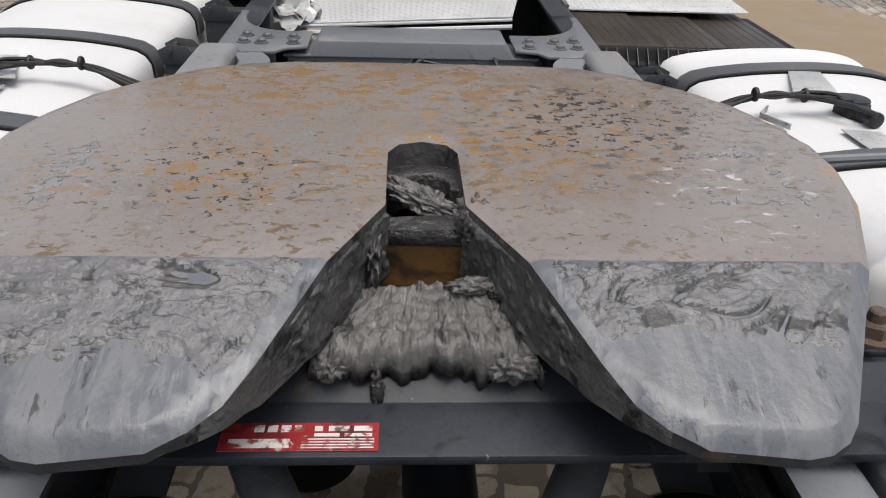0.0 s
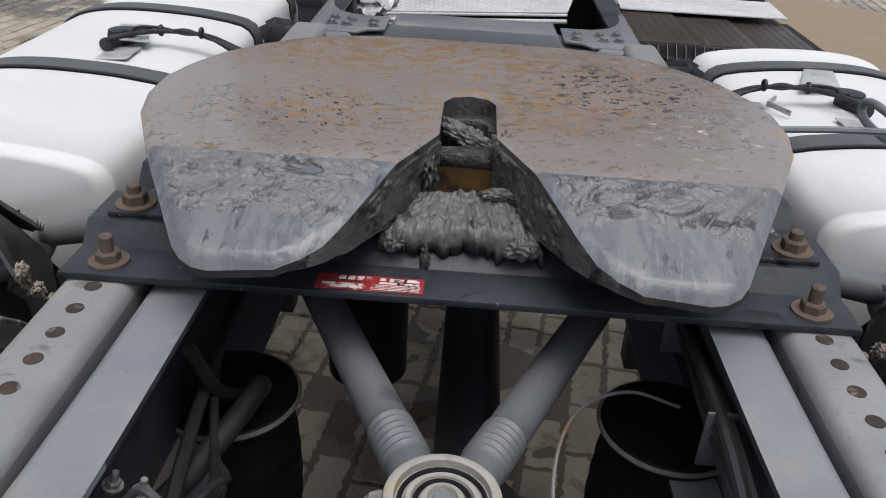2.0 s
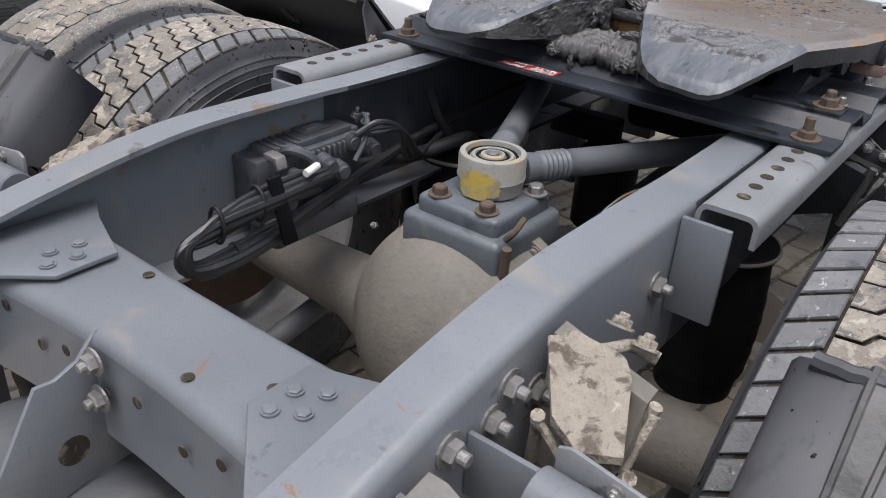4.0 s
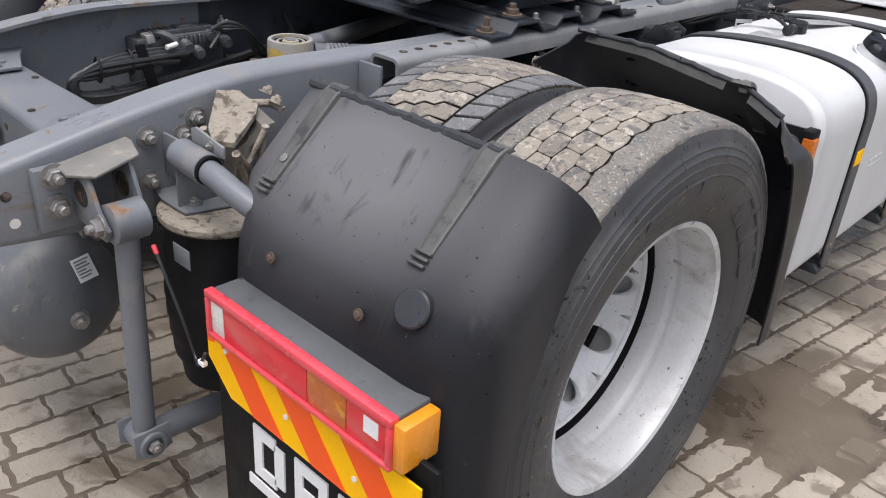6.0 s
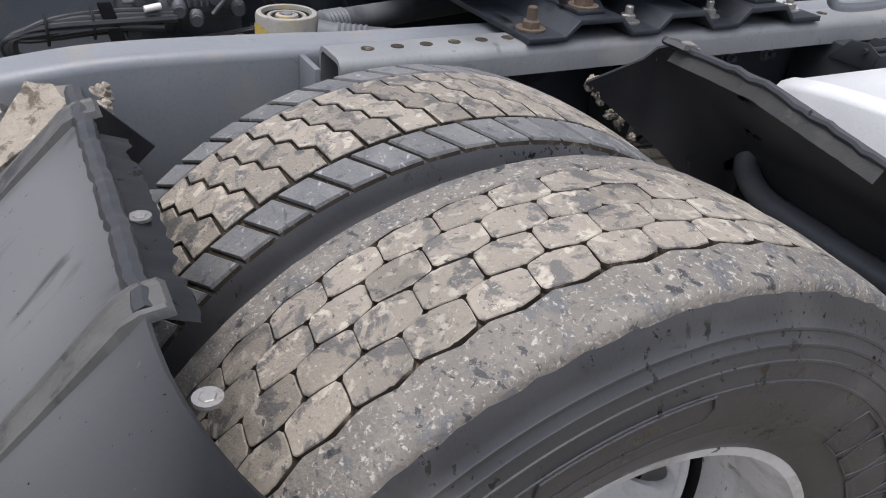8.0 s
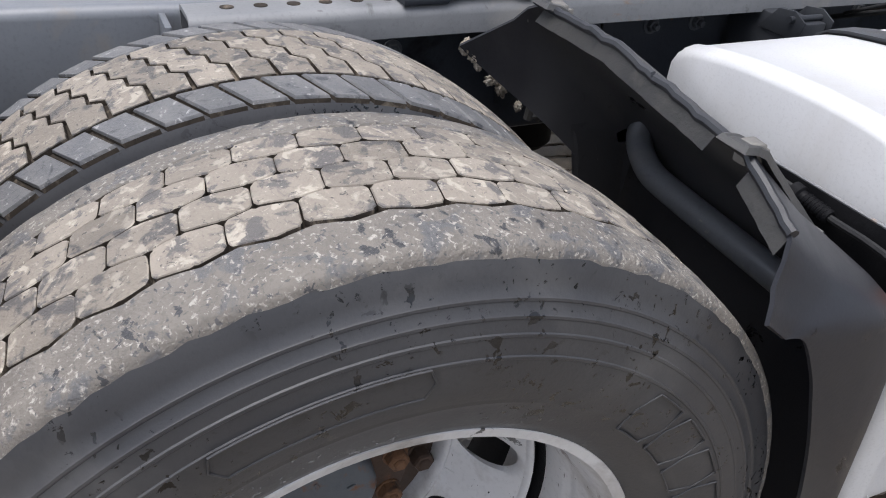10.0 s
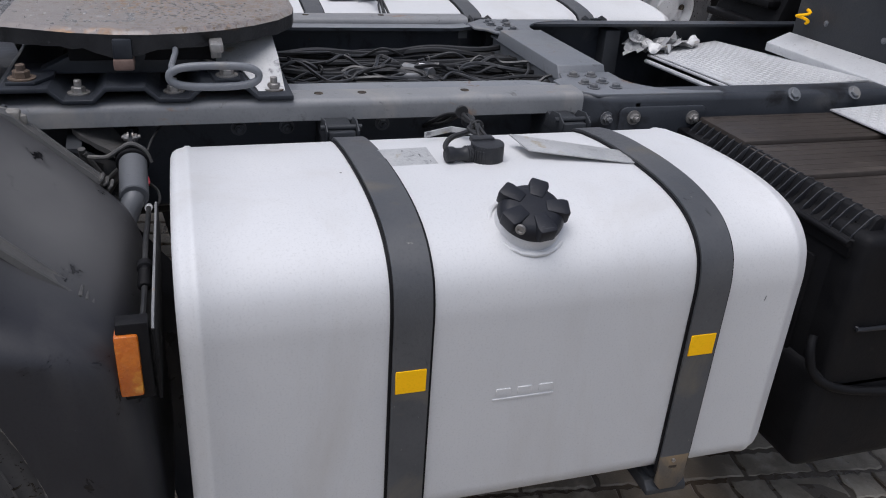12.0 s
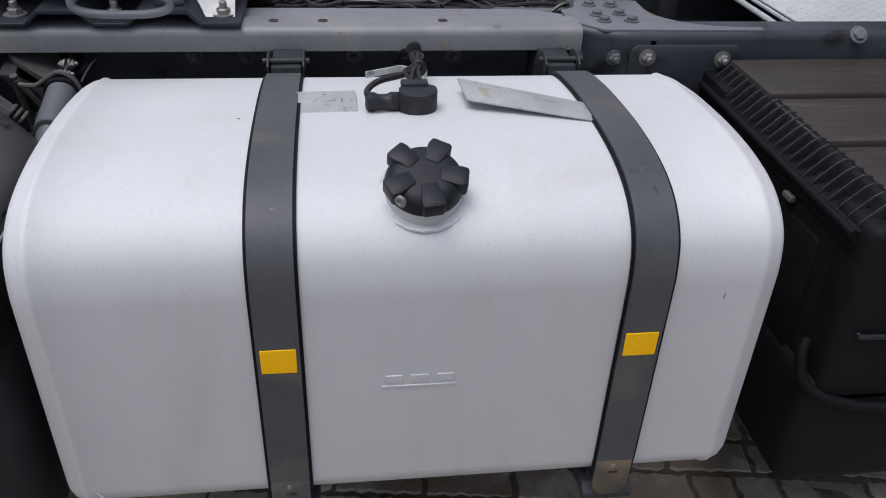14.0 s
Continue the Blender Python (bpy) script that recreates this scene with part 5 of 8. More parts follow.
# ---- mudguards ----
GUARD = [((0.415, 1.028), (0.346, 0.935)), ((0.50, 0.949), (0.375, 0.912)), ((0.580, 0.873), (0.402, 0.884)), ((0.610, 0.840), (0.422, 0.842)), ((0.630, 0.79), (0.441, 0.79)), ((0.640, 0.69), (0.478, 0.692)), ((0.645, 0.59), (0.504, 0.589)), ((0.650, 0.45), (0.520, 0.45)), ((0.650, 0.34), (0.520, 0.34))]


def droop(x, sy):
    """The front section's lip sinks towards its outer end."""
    return -0.14 * max(0.0, x - 0.86) if sy > 0 else 0.0


def mudguard(sx, sy, label):
    g = thing("mudguard", label, "mudguard", "rear mudguards")
    bm = bmesh.new()
    rings = []
    dense = []
    for (a, b), (c, d) in zip(GUARD, GUARD[1:]):
        for k in range(4):
            t = k / 4
            dense.append(((a[0] + (c[0] - a[0]) * t, a[1] + (c[1] - a[1]) * t), (b[0] + (d[0] - b[0]) * t, b[1] + (d[1] - b[1]) * t)))
    dense.append(GUARD[-1])
    for turn_no in range(1 if sy < 0 else 3):
        ave = lambda p, q, r: tuple((u + 2 * v + w) / 4 for u, v, w in zip(p, q, r))
        dense = [dense[0]] + [(ave(dense[k - 1][0], dense[k][0], dense[k + 1][0]), ave(dense[k - 1][1], dense[k][1], dense[k + 1][1])) for k in range(1, len(dense) - 1)] + [dense[-1]]
    for k, (a, b) in enumerate(dense):
        A, B = Vector(a), Vector(b)
        way = (B - A).normalized()
        down = Vector((-0.68, -0.73)) if a[1] > 0.84 else Vector((-1, -0.05))
        xin = 0.645 + (0.055 * max(0.0, min(1.0, (0.895 - a[1]) / 0.06)) if sy < 0 else 0.012 + 0.035 * max(0.0, min(1.0, (1.02 - a[1]) / 0.16)))
        reach = 0.12 if a[1] > 0.9 or sy > 0 else 0.05
        sect = [(xin - (0.008 if sy < 0 else 0.008 + 0.062 * max(0.0, min(1.0, (a[1] - 0.93) / 0.08))), A + down * reach), (xin - 0.006, A + down * 0.045), (xin + 0.002, A + down * 0.02), (xin + 0.022, A + down * 0.006)]
        # the front section ends in a crisper shoulder at its lip than lower down
        crisp = max(0.0, min(1.0, (a[1] - 0.86) / 0.16)) if sy > 0 else 0.0
        start = 1.14 - 0.03 * crisp
        sect += [(xin + 0.055 + (start - xin - 0.055) * k / 5, A) for k in range(6)]
        sharp = ((1.140, 0.010), (1.172, 0.021), (1.198, 0.031), (1.210, 0.041), (1.220, 0.060), (1.230, 0.085))
        for i in range(1, 7):
            q = i / 6 * math.pi / 2
            soft_x, soft_w = 1.14 + 0.11 * math.sin(q), 0.085 * (1 - math.cos(q))
            sect.append((soft_x + (sharp[i - 1][0] - soft_x) * crisp, A + way * (soft_w + (sharp[i - 1][1] - soft_w) * crisp)))
        far = (B - A).length
        sect += [(1.251 - 0.018 * crisp * (1 - t), A + way * (0.085 + (far - 0.085) * t)) for t in (0.35, 0.7, 1.0)]
        hold = max(0.0, min(1.0, (a[1] - 0.79) / 0.16))
        rings.append([bm.verts.new((sx * x, sy * p.x, p.y + hold * droop(min(x, 1.2), sy) + (0.002 * noise.noise(Vector((x * 5, p.x * 5, p.y * 5)))))) for x, p in sect])
    for a, b in zip(rings, rings[1:]):
        for i in range(len(a) - 1):
            bm.faces.new((a[i], a[i + 1], b[i + 1], b[i]))
    bmesh.ops.recalc_face_normals(bm, faces=bm.faces)
    bmesh.ops.solidify(bm, geom=bm.faces[:], thickness=0.005)
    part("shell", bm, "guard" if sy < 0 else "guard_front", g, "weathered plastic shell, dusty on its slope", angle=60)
    slope = Vector((0, sy * 0.177, -0.168)).normalized()
    up = Vector((0, sy * 0.69, 0.724))
    for x, ln in ((0.728, 0.232), (1.092, 0.222)) if sy < 0 else ((0.697, 0.236), (1.100, 0.226)):
        m = Matrix((Vector((1, 0, 0)), slope, up)).transposed().to_4x4()
        m.translation = Vector((sx * x, sy * 0.412, 1.030 + 0.9 * droop(x, sy)))
        # moulded band with raised borders, bent over the lip at its head
        bm = bmesh.new()
        rings = []
        for k in range(15):
            t = k / 14
            w = 0.0195 - 0.005 * t
            rise = 0.004 * (1 - t) ** 3 + 0.0008 * noise.noise(Vector((k * 0.7, x, sy)))
            drop = 0.016 * max(0.0, 1 - k / 1.5)
            sect = [(-w - 0.003, -0.003), (-w, 0.0055), (-w + 0.0045, 0.0065), (-w + 0.0065, 0.0040), (w - 0.0065, 0.0040), (w - 0.0045, 0.0065), (w, 0.0055), (w + 0.003, -0.003)]
            rings.append([bm.verts.new(m @ Vector((u, -0.010 + (ln - 0.018) * t, h + rise - drop))) for u, h in sect])
        for a, b in zip(rings, rings[1:]):
            for i in range(8):
                bm.faces.new((a[i], a[(i + 1) % 8], b[(i + 1) % 8], b[i]))
        bm.faces.new(rings[0]), bm.faces.new(rings[-1][::-1])
        s = part("strap", bm, "guard_strap", g, "dusty rubber retaining strap", angle=30)
        for k in range(3):
            bm = bmesh.new()
            box(bm, (-0.0165, ln - 0.033 + k * 0.0105, -0.002), (0.0165, ln - 0.027 + k * 0.0105, 0.0105), 0.0025, 2, m)
            part("rib", bm, "guard_strap", s)
        if sy < 0 and x < 0.8:
            bolt(s, m @ Vector((0, ln - 0.075, 0.004)), up, "zinc", 0.0045, 0.004, 0.008, 0)
    bm = bmesh.new()
    # folded lip along the upper edge, uneven and torn
    pts = [Vector((sx * (0.66 + (0.445 if sy < 0 else 0.545) * i / 40), sy * (0.413 - 0.004 * noise.noise(Vector((i * 0.6, sy, 0)))), 1.022 + 0.005 * noise.noise(Vector((i * 0.5, 0, sx))))) for i in range(41)]
    for p in pts:
        past = 0.30 * max(0.0, abs(p.x) - 1.108)
        p.y -= sy * 0.6 * past
        p.z += droop(abs(p.x), sy) - 0.8 * past
    tube(bm, pts, 0.010 if sy < 0 else 0.0065, 8)
    part("lip", bm, "guard_black", g)
    # flange that lies ahead of the lip: torn at the rear, folded and split at the front
    for x0, x1 in ((0.760, 1.095),) if sy < 0 else ((0.690, 1.062), (1.122, 1.204)):
        bm = bmesh.new()
        front, back = [], []
        for i in range(91):
            x = x0 + (x1 - x0) * i / 90
            bite = 0.012 * max(0.0, noise.noise(Vector((x * 22, sy * 2.0 + sx, 0)))) + 0.006 * noise.noise(Vector((x * 70, sx, sy)))
            z = 1.016 + 0.006 * noise.noise(Vector((x * 30, 1, sx)))
            if sy > 0:
                bite = 0.003 * noise.noise(Vector((x * 16, sy * 2.0 + sx, 0))) + 0.0012 * noise.noise(Vector((x * 60, sx, sy)))
                z = 1.020 + droop(x, sy) - 0.24 * max(0.0, x - 1.108)
                bite -= 0.18 * max(0.0, x - 1.108)
            back.append(bm.verts.new((sx * x, sy * (0.412 + (0.0 if sy < 0 else -0.18 * max(0.0, x - 1.108))), z)))
            front.append(bm.verts.new((sx * x, sy * ((0.374 if sy < 0 else 0.397) + bite), z - (0.014 if sy < 0 else 0.019))))
        for i in range(90):
            bm.faces.new((back[i], back[i + 1], front[i + 1], front[i]))
        bmesh.ops.solidify(bm, geom=bm.faces[:], thickness=0.004)
        part("edge_flange", bm, "guard_black" if sy < 0 else "guard_strap", g, "torn plastic flange" if sy < 0 else "folded grey plastic flange")
    if sy > 0:
        for x, y, z in ((0.690, 0.432, 1.013), (1.100, 0.424, 0.985)):
            bm = bmesh.new()
            box(bm, (sx * x - 0.011, y - 0.012, z - 0.012), (sx * x + 0.011, y + 0.012, z + 0.013), 0.004)
            box(bm, (sx * x - 0.007, y + 0.008, z - 0.014), (sx * x + 0.007, y + 0.022, z + 0.004), 0.003)
            for v in bm.verts:
                v.co += Vector((0.002, 0.002, 0.003)) * noise.noise(v.co * 90)
            part("clip", bm, "dusty_paint", g, "dusty beige clip")
    for x in (0.94, 1.185) if sy < 0 else ():
        bolt(g, (sx * x, sy * 0.392, 1.008), (0, 0, 1), "zinc", 0.006, 0.004, 0.010, 0)
    return g, slope, up


for sx in (1, -1):
    g, slope, up = mudguard(sx, -1, "weathered black plastic rear mudguard section with two rubber straps")
    for x, z in ((0.826, 0.808), (1.041, 0.803)):
        bolt(g, (sx * x, -0.631, z), (0, -1, 0.2), "rust", 0.006, 0.006, 0.0095, 0.0, label="rusty screw")
    bm = bmesh.new()
    revolve(bm, [(-0.03, 0.029), (0.005, 0.029), (0.008, 0.026), (0.009, 0)], toward((sx * 1.132, -0.612, 0.848), (0.15 * sx, -0.86, 0.5)), 32)
    part("plug", bm, "guard_black", g, "round plastic plug")
    bm = bmesh.new()
    box(bm, (sx * (0.70 if sx > 0 else 1.03), -0.668, 0.12), (sx * 1.25, -0.657, 0.66), 0.003)
    flap = part("mud_flap", bm, "black", g, "black rubber mud flap with white print")
    bm = bmesh.new()
    for x0, x1, z0, z1 in () if sx < 0 else ((0.79, 1.14, 0.33, 0.352), (0.81, 0.835, 0.365, 0.48), (0.835, 0.875, 0.365, 0.39), (0.835, 0.875, 0.455, 0.48), (0.872, 0.90, 0.378, 0.467), (0.93, 0.952, 0.365, 0.48), (0.952, 0.995, 0.455, 0.48), (0.952, 0.995, 0.405, 0.425), (0.995, 1.018, 0.365, 0.48), (1.045, 1.07, 0.365, 0.48), (1.07, 1.13, 0.455, 0.48), (1.07, 1.115, 0.41, 0.432)):
        box(bm, (sx * x0, -0.6715, z0), (sx * x1, -0.667, z1), 0)
    if sx > 0:
        part("print", bm, "white", flap, "white block print")
    else:
        bm.free()
    # rear lamp unit
    lamp = thing("tail_light", "red and amber rear lamp unit on the mudguard", "tail light", "tail lights")
    bm = bmesh.new()
    box(bm, (sx * 0.738, -0.692, 0.648), (sx * 1.190, -0.622, 0.735), 0.004)
    part("housing", bm, "lamp_top", lamp, "speckled grey lamp housing")
    bm = bmesh.new()
    for lo, hi in (((0.736, -0.706, 0.722), (1.192, -0.688, 0.737)), ((0.736, -0.706, 0.646), (1.192, -0.688, 0.656)), ((0.736, -0.706, 0.655), (0.746, -0.688, 0.723)), ((1.182, -0.706, 0.655), (1.192, -0.688, 0.723))):
        box(bm, (sx * lo[0], lo[1], lo[2]), (sx * hi[0], hi[1], hi[2]), 0.003)
    part("lens_frame", bm, "red_rim", lamp, "bright red lens frame")
    for x0, x1, mt, nm in ((0.747, 0.783, "clear", "reversing_lens"), (0.784, 1.005, "red", "tail_lens"), (1.006, 1.095, "amber", "indicator_lens"), (1.096, 1.181, "red", "reflector")):
        bm = bmesh.new()
        box(bm, (sx * x0, -0.701, 0.657), (sx * x1, -0.690, 0.721), 0.002)
        n = part(nm, bm, mt, lamp)
    bm = bmesh.new()
    box(bm, (sx * 1.135, -0.7025, 0.685), (sx * 1.165, -0.7005, 0.713), 0)
    part("sticker", bm, "white", lamp, "worn white sticker")
    bm = bmesh.new()
    box(bm, (sx * 1.191, -0.700, 0.652), (sx * 1.214, -0.628, 0.731), 0.004)
    part("side_marker", bm, "amber_bright", lamp, "amber side marker lens")
    # striped warning board under the lamp
    board = thing("warning_board", "yellow and orange striped reflective warning board", "warning board", "warning boards")
    bm = bmesh.new()
    shape = [(0.70, 0.655), (0.715, 0.632), (1.235, 0.632), (1.235, 0.515), (0.765, 0.515), (0.70, 0.575)]
    prism(bm, [(sx * x, z) for x, z in shape], "y", -0.684, -0.680, 0.0)
    part("backing", bm, "yellow", board, "yellow reflective sheet")
    bm = bmesh.new()
    for x0 in (0.735, 0.895, 1.055):
        prism(bm, [(sx * x0, 0.631), (sx * (x0 + 0.085), 0.631), (sx * min(1.234, x0 + 0.185), 0.516), (sx * (x0 + 0.10), 0.516)], "y", -0.6855, -0.6835, 0.0)
    prism(bm, [(sx * 0.701, 0.65), (sx * 0.715, 0.631), (sx * 0.725, 0.615), (sx * 0.703, 0.61)], "y", -0.6855, -0.6835)
    part("stripe", bm, "orange", board, "orange reflective stripes")
    for x, z in ((0.76, 0.615), (0.93, 0.575), (1.1, 0.56)):
        bolt(board, (sx * x, -0.685, z), (0, -1, 0), "white", 0.004, 0.003, 0.005, 0, name="rivet")
    if sx < 0:
        board.location = (0.15, 0, -0.03)

    if sx < 0:
        bm = bmesh.new()
        m = Matrix((Vector((1, 0, 0)), slope, up)).transposed().to_4x4()
        m.translation = (-0.93, -0.497, 0.957)
        torn = [(0.10 * math.cos(i / 40 * math.tau) * (0.75 + 0.5 * noise.noise(Vector((math.cos(i / 40 * math.tau) * 2, math.sin(i / 40 * math.tau) * 2, 1)))), 0.05 + 0.055 * math.sin(i / 40 * math.tau) * (0.75 + 0.9 * noise.noise(Vector((math.cos(i / 40 * math.tau) * 3, math.sin(i / 40 * math.tau) * 3, 4))))) for i in range(40)]
        prism(bm, torn, "z", -0.001, 0.0012, 0, m)
        part("torn_sticker", bm, "white", g, "torn white sticker remains")

    g, slope, up = mudguard(sx, 1, "weathered black plastic front mudguard section with two rubber straps")
    # side marker lamp on its bracket
    marker = thing("side_marker_lamp", "amber side marker lamp on a black bracket", "marker lamp", "side marker lamps")
    bm = bmesh.new()
    prism(bm, [(sx * 0.765, 0.862), (sx * 0.78, 0.80), (sx * 1.15, 0.735), (sx * 1.205, 0.735), (sx * 1.205, 0.858), (sx * 1.195, 0.862)], "y", 0.659, 0.664, 0.001)
    part("bracket", bm, "black", marker)
    bm = bmesh.new()
    box(bm, (sx * 1.182, 0.610, 0.742), (sx * 1.211, 0.655, 0.872), 0.004)
    part("lamp_body", bm, "black", marker)
    bm = bmesh.new()
    box(bm, (sx * 1.188, 0.607, 0.752), (sx * 1.2175, 0.640, 0.855), 0.004)
    part("lens", bm, "amber", marker, "amber lens")
    bm = bmesh.new()
    tube(bm, [(sx * 1.178, 0.640, 0.80), (sx * 1.165, 0.642, 0.835), (sx * 1.12, 0.645, 0.842), (sx * 1.05, 0.645, 0.843), (sx * 0.98, 0.645, 0.852), (sx * 0.90, 0.645, 0.855), (sx * 0.82, 0.646, 0.849), (sx * 0.75, 0.645, 0.838), (sx * 0.70, 0.643, 0.825)], 0.005, 8, 5)
    tube(bm, [(sx * 0.70, 0.643, 0.823), (sx * 0.665, 0.662, 0.82), (sx * 0.63, 0.660, 0.832), (sx * 0.603, 0.642, 0.842), (sx * 0.57, 0.635, 0.86), (sx * 0.50, 0.655, 0.90), (sx * 0.42, 0.70, 0.93)], 0.0028, 6, 5)
    part("cable", bm, "cable", marker)
    bm = bmesh.new()
    prof = [(0, 0), (0, 0.008)]
    for k in range(7):
        prof += [(0.004 + k * 0.006, 0.011), (0.007 + k * 0.006, 0.0085)]
    prof += [(0.05, 0.009), (0.052, 0.013), (0.066, 0.013), (0.066, 0)]
    revolve(bm, prof, toward((sx * 1.055, 0.645, 0.843), (sx * -0.99, 0.0, 0.10)), 14)
    part("connector", bm, "black", marker, "corrugated black connector")
    bm = bmesh.new()
    rod((sx * 0.688, 0.643, 0.822), (sx * 0.706, 0.643, 0.826), 0.0075, 12, bm)
    part("plug", bm, "white", marker, "small white plug")
    bm = bmesh.new()
    rod((sx * 0.594, 0.640, 0.847), (sx * 0.612, 0.643, 0.838), 0.0045, 10, bm)
    part("splice", bm, "red_rim", marker, "red cable splice")
    bm = bmesh.new()
    tube(bm, [(sx * 0.765, 0.6605, 0.863), (sx * 1.195, 0.6605, 0.863), (sx * 1.206, 0.6605, 0.858)], 0.0022, 6)
    part("bracket_edge", bm, "rail_top", marker, "worn bright bracket edge")


# ---- fuel tanks ----
CROWN = [(1.200, 0.790), (1.1985, 0.835), (1.186, 0.882), (1.156, 0.916), (1.110, 0.939), (1.040, 0.953), (0.950, 0.958), (0.860, 0.956), (0.780, 0.951), (0.700, 0.941)]


def tank_section(sx, grow=0.0):
    """Rounded outline of the tank across the truck, crowned on top."""
    top = [(p.x, p.z) for p in spline([(x, 0, z) for x, z in CROWN], 4)]
    rb = 0.055
    out = top + [(0.660, 0.932), (0.640, 0.920), (0.628, 0.900), (0.625, 0.86)]
    out += arc(0.625 + rb * 0.6, 0.396 + rb * 0.6, rb * 0.6, 180, 270, 5) + arc(1.2 - rb, 0.396 + rb, rb, 270, 360, 8)
    n = len(out)
    grown = []
    for i, (x, z) in enumerate(out):
        (ax, az), (bx, bz) = out[i - 1], out[(i + 1) % n]
        d = math.hypot(bx - ax, bz - az)
        grown.append((sx * (x + grow * (bz - az) / d), z - grow * (bx - ax) / d))
    return grown


def tank(sx, y0, y1, straps, label, filler):
    t = thing("fuel_tank", label, "fuel tank", "fuel tanks")
    bm = bmesh.new()
    full = tank_section(sx)
    cx, cz = sum(p[0] for p in full) / len(full), sum(p[1] for p in full) / len(full)
    stations = []
    for y, k, g in ((y0 - 0.004, 0, 0.0), (y0, 0.93, 0), (y0 + 0.004, 0.965, 0), (y0 + 0.012, 0.988, 0), (y0 + 0.024, 1, 0.0), (y0 + 0.028, 1, 0.003), (y0 + 0.036, 1, 0.003), (y0 + 0.040, 1, 0)):
        stations.append((y, k, g))
    stations += [(y0 + 0.04 + (y1 - y0 - 0.08) * i / 12, 1, 0.0) for i in range(1, 12)]
    stations += [(y0 + y1 - y, k, g) for y, k, g in stations[7::-1]]
    rings = []
    for y, k, g in stations:
        pts = tank_section(sx, g)
        rings.append([bm.verts.new((cx + (x - cx) * max(k, 0.02), y, cz + (z - cz) * max(k, 0.02))) for x, z in pts])
    for a, b in zip(rings, rings[1:]):
        for i in range(len(a)):
            bm.faces.new((a[i], a[(i + 1) % len(a)], b[(i + 1) % len(a)], b[i]))
    bm.faces.new(rings[0]), bm.faces.new(rings[-1][::-1])
    body = part("body", bm, "tank", t, "matt aluminium tank shell")
    for ys in straps:
        for half, grow, mt, nm in ((0.0365, 0.004, "black", "strap_lining"), (0.0315, 0.0085, "strap", "strap")):
            bm = bmesh.new()
            o, inn = tank_section(sx, grow), tank_section(sx, 0.0008)
            vs = [[bm.verts.new((x, y, z)) for x, z in ring] for ring, y in ((inn, ys - half), (o, ys - half), (o, ys + half), (inn, ys + half))]
            n = len(o)
            # the strap runs over the top and down the outer side, open at the inner back
            order = list(range(n - 16, -1, -1)) + [n - 1]
            for a, b in zip(order, order[1:]):
                for p, q in zip(vs, vs[1:]):
                    bm.faces.new((p[a], p[b], q[b], q[a]))
            for e in (order[0], order[-1]):
                bm.faces.new([v[e] for v in vs])
            st = part(nm, bm, mt, t, "grey tank strap" if nm == "strap" else "black rubber strap lining")
        bm = bmesh.new()
        box(bm, (sx * 1.2075, ys - 0.026, 0.688), (sx * 1.2100, ys + 0.026, 0.732), 0.0008, 1)
        part("reflector", bm, "yellow", t, "yellow reflective sticker")
        dirty = ys > 1.5
        for half, lo, hi, z_end, mt, nm in ((0.0365, 1.199, 1.204, 0.392, "black", "strap_lining"), (0.0315, 1.202, 1.2085, 0.366, "strap_dirty" if dirty else "strap", "strap_tab")):
            bm = bmesh.new()
            prism(bm, [(ys - half, 0.452), (ys + half, 0.452), (ys + half, z_end + 0.018), (ys + half - 0.014, z_end), (ys - half + 0.014, z_end), (ys - half, z_end + 0.018)], "x", sx * lo, sx * hi, 0.001)
            tab = part(nm, bm, mt, t, ("brown dirty strap end" if dirty else "grey strap end with a slot") if nm == "strap_tab" else "black rubber strap lining")
        slot = bmesh.new()
        box(slot, (sx * 1.2075, ys - 0.009, 0.419), (sx * 1.2092, ys + 0.009, 0.426), 0.0005, 1)
        part("slot", slot, "groove", tab)
        bolt(tab, (sx * 1.2085, ys - 0.002, 0.440), (sx, 0, 0), "zinc", 0.0028, 0.002, 0.004, 0, name="rivet")
        bm = bmesh.new()
        prism(bm, [(1.10, 0.352), (1.10, 0.380), (1.19, 0.380), (1.206, 0.366), (1.206, 0.352)] if sx > 0 else [(-1.10, 0.352), (-1.10, 0.380), (-1.19, 0.380), (-1.206, 0.366), (-1.206, 0.352)], "y", ys - 0.045, ys + 0.045, 0.003)
        part("bracket_toe", bm, "frame_dark", t, "grey toe of the tank bracket")
        bm = bmesh.new()
        prism(bm, [(sx * 0.41, 0.70), (sx * 0.41, 0.36), (sx * 1.15, 0.36), (sx * 1.19, 0.385), (sx * 1.165, 0.392), (sx * 0.64, 0.392), (sx * 0.60, 0.45), (sx * 0.60, 0.93), (sx * 0.41, 0.93)], "y", ys - 0.03, ys + 0.03, 0.004)
        part("bracket", bm, "frame_dark", t, "dark tank bracket bolted to the rail")
        bm = bmesh.new()
        for d in (-0.034, 0.034):
            prism(bm, [(sx * 0.50, 0.90), (sx * 0.60, 0.90), (sx * 0.61, 0.935), (sx * 0.58, 0.950), (sx * 0.54, 0.945)], "y", ys + d - 0.002, ys + d + 0.002, 0.001)
        tube(bm, [(sx * 0.58, ys - 0.045, 0.935), (sx * 0.58, ys + 0.045, 0.935)], 0.006, 10)
        part("strap_anchor", bm, "frame_dark", t)
    bm = bmesh.new()
    for k in range(3):
        box(bm, (sx * 1.198, (y0 + y1) / 2 - 0.045 + k * 0.04, 0.650), (sx * 1.2016, (y0 + y1) / 2 - 0.018 + k * 0.04, 0.664), 0.0008, 1)
    box(bm, (sx * 1.198, (y0 + y1) / 2 - 0.05, 0.640), (sx * 1.2016, (y0 + y1) / 2 + 0.065, 0.644), 0.0008, 1)
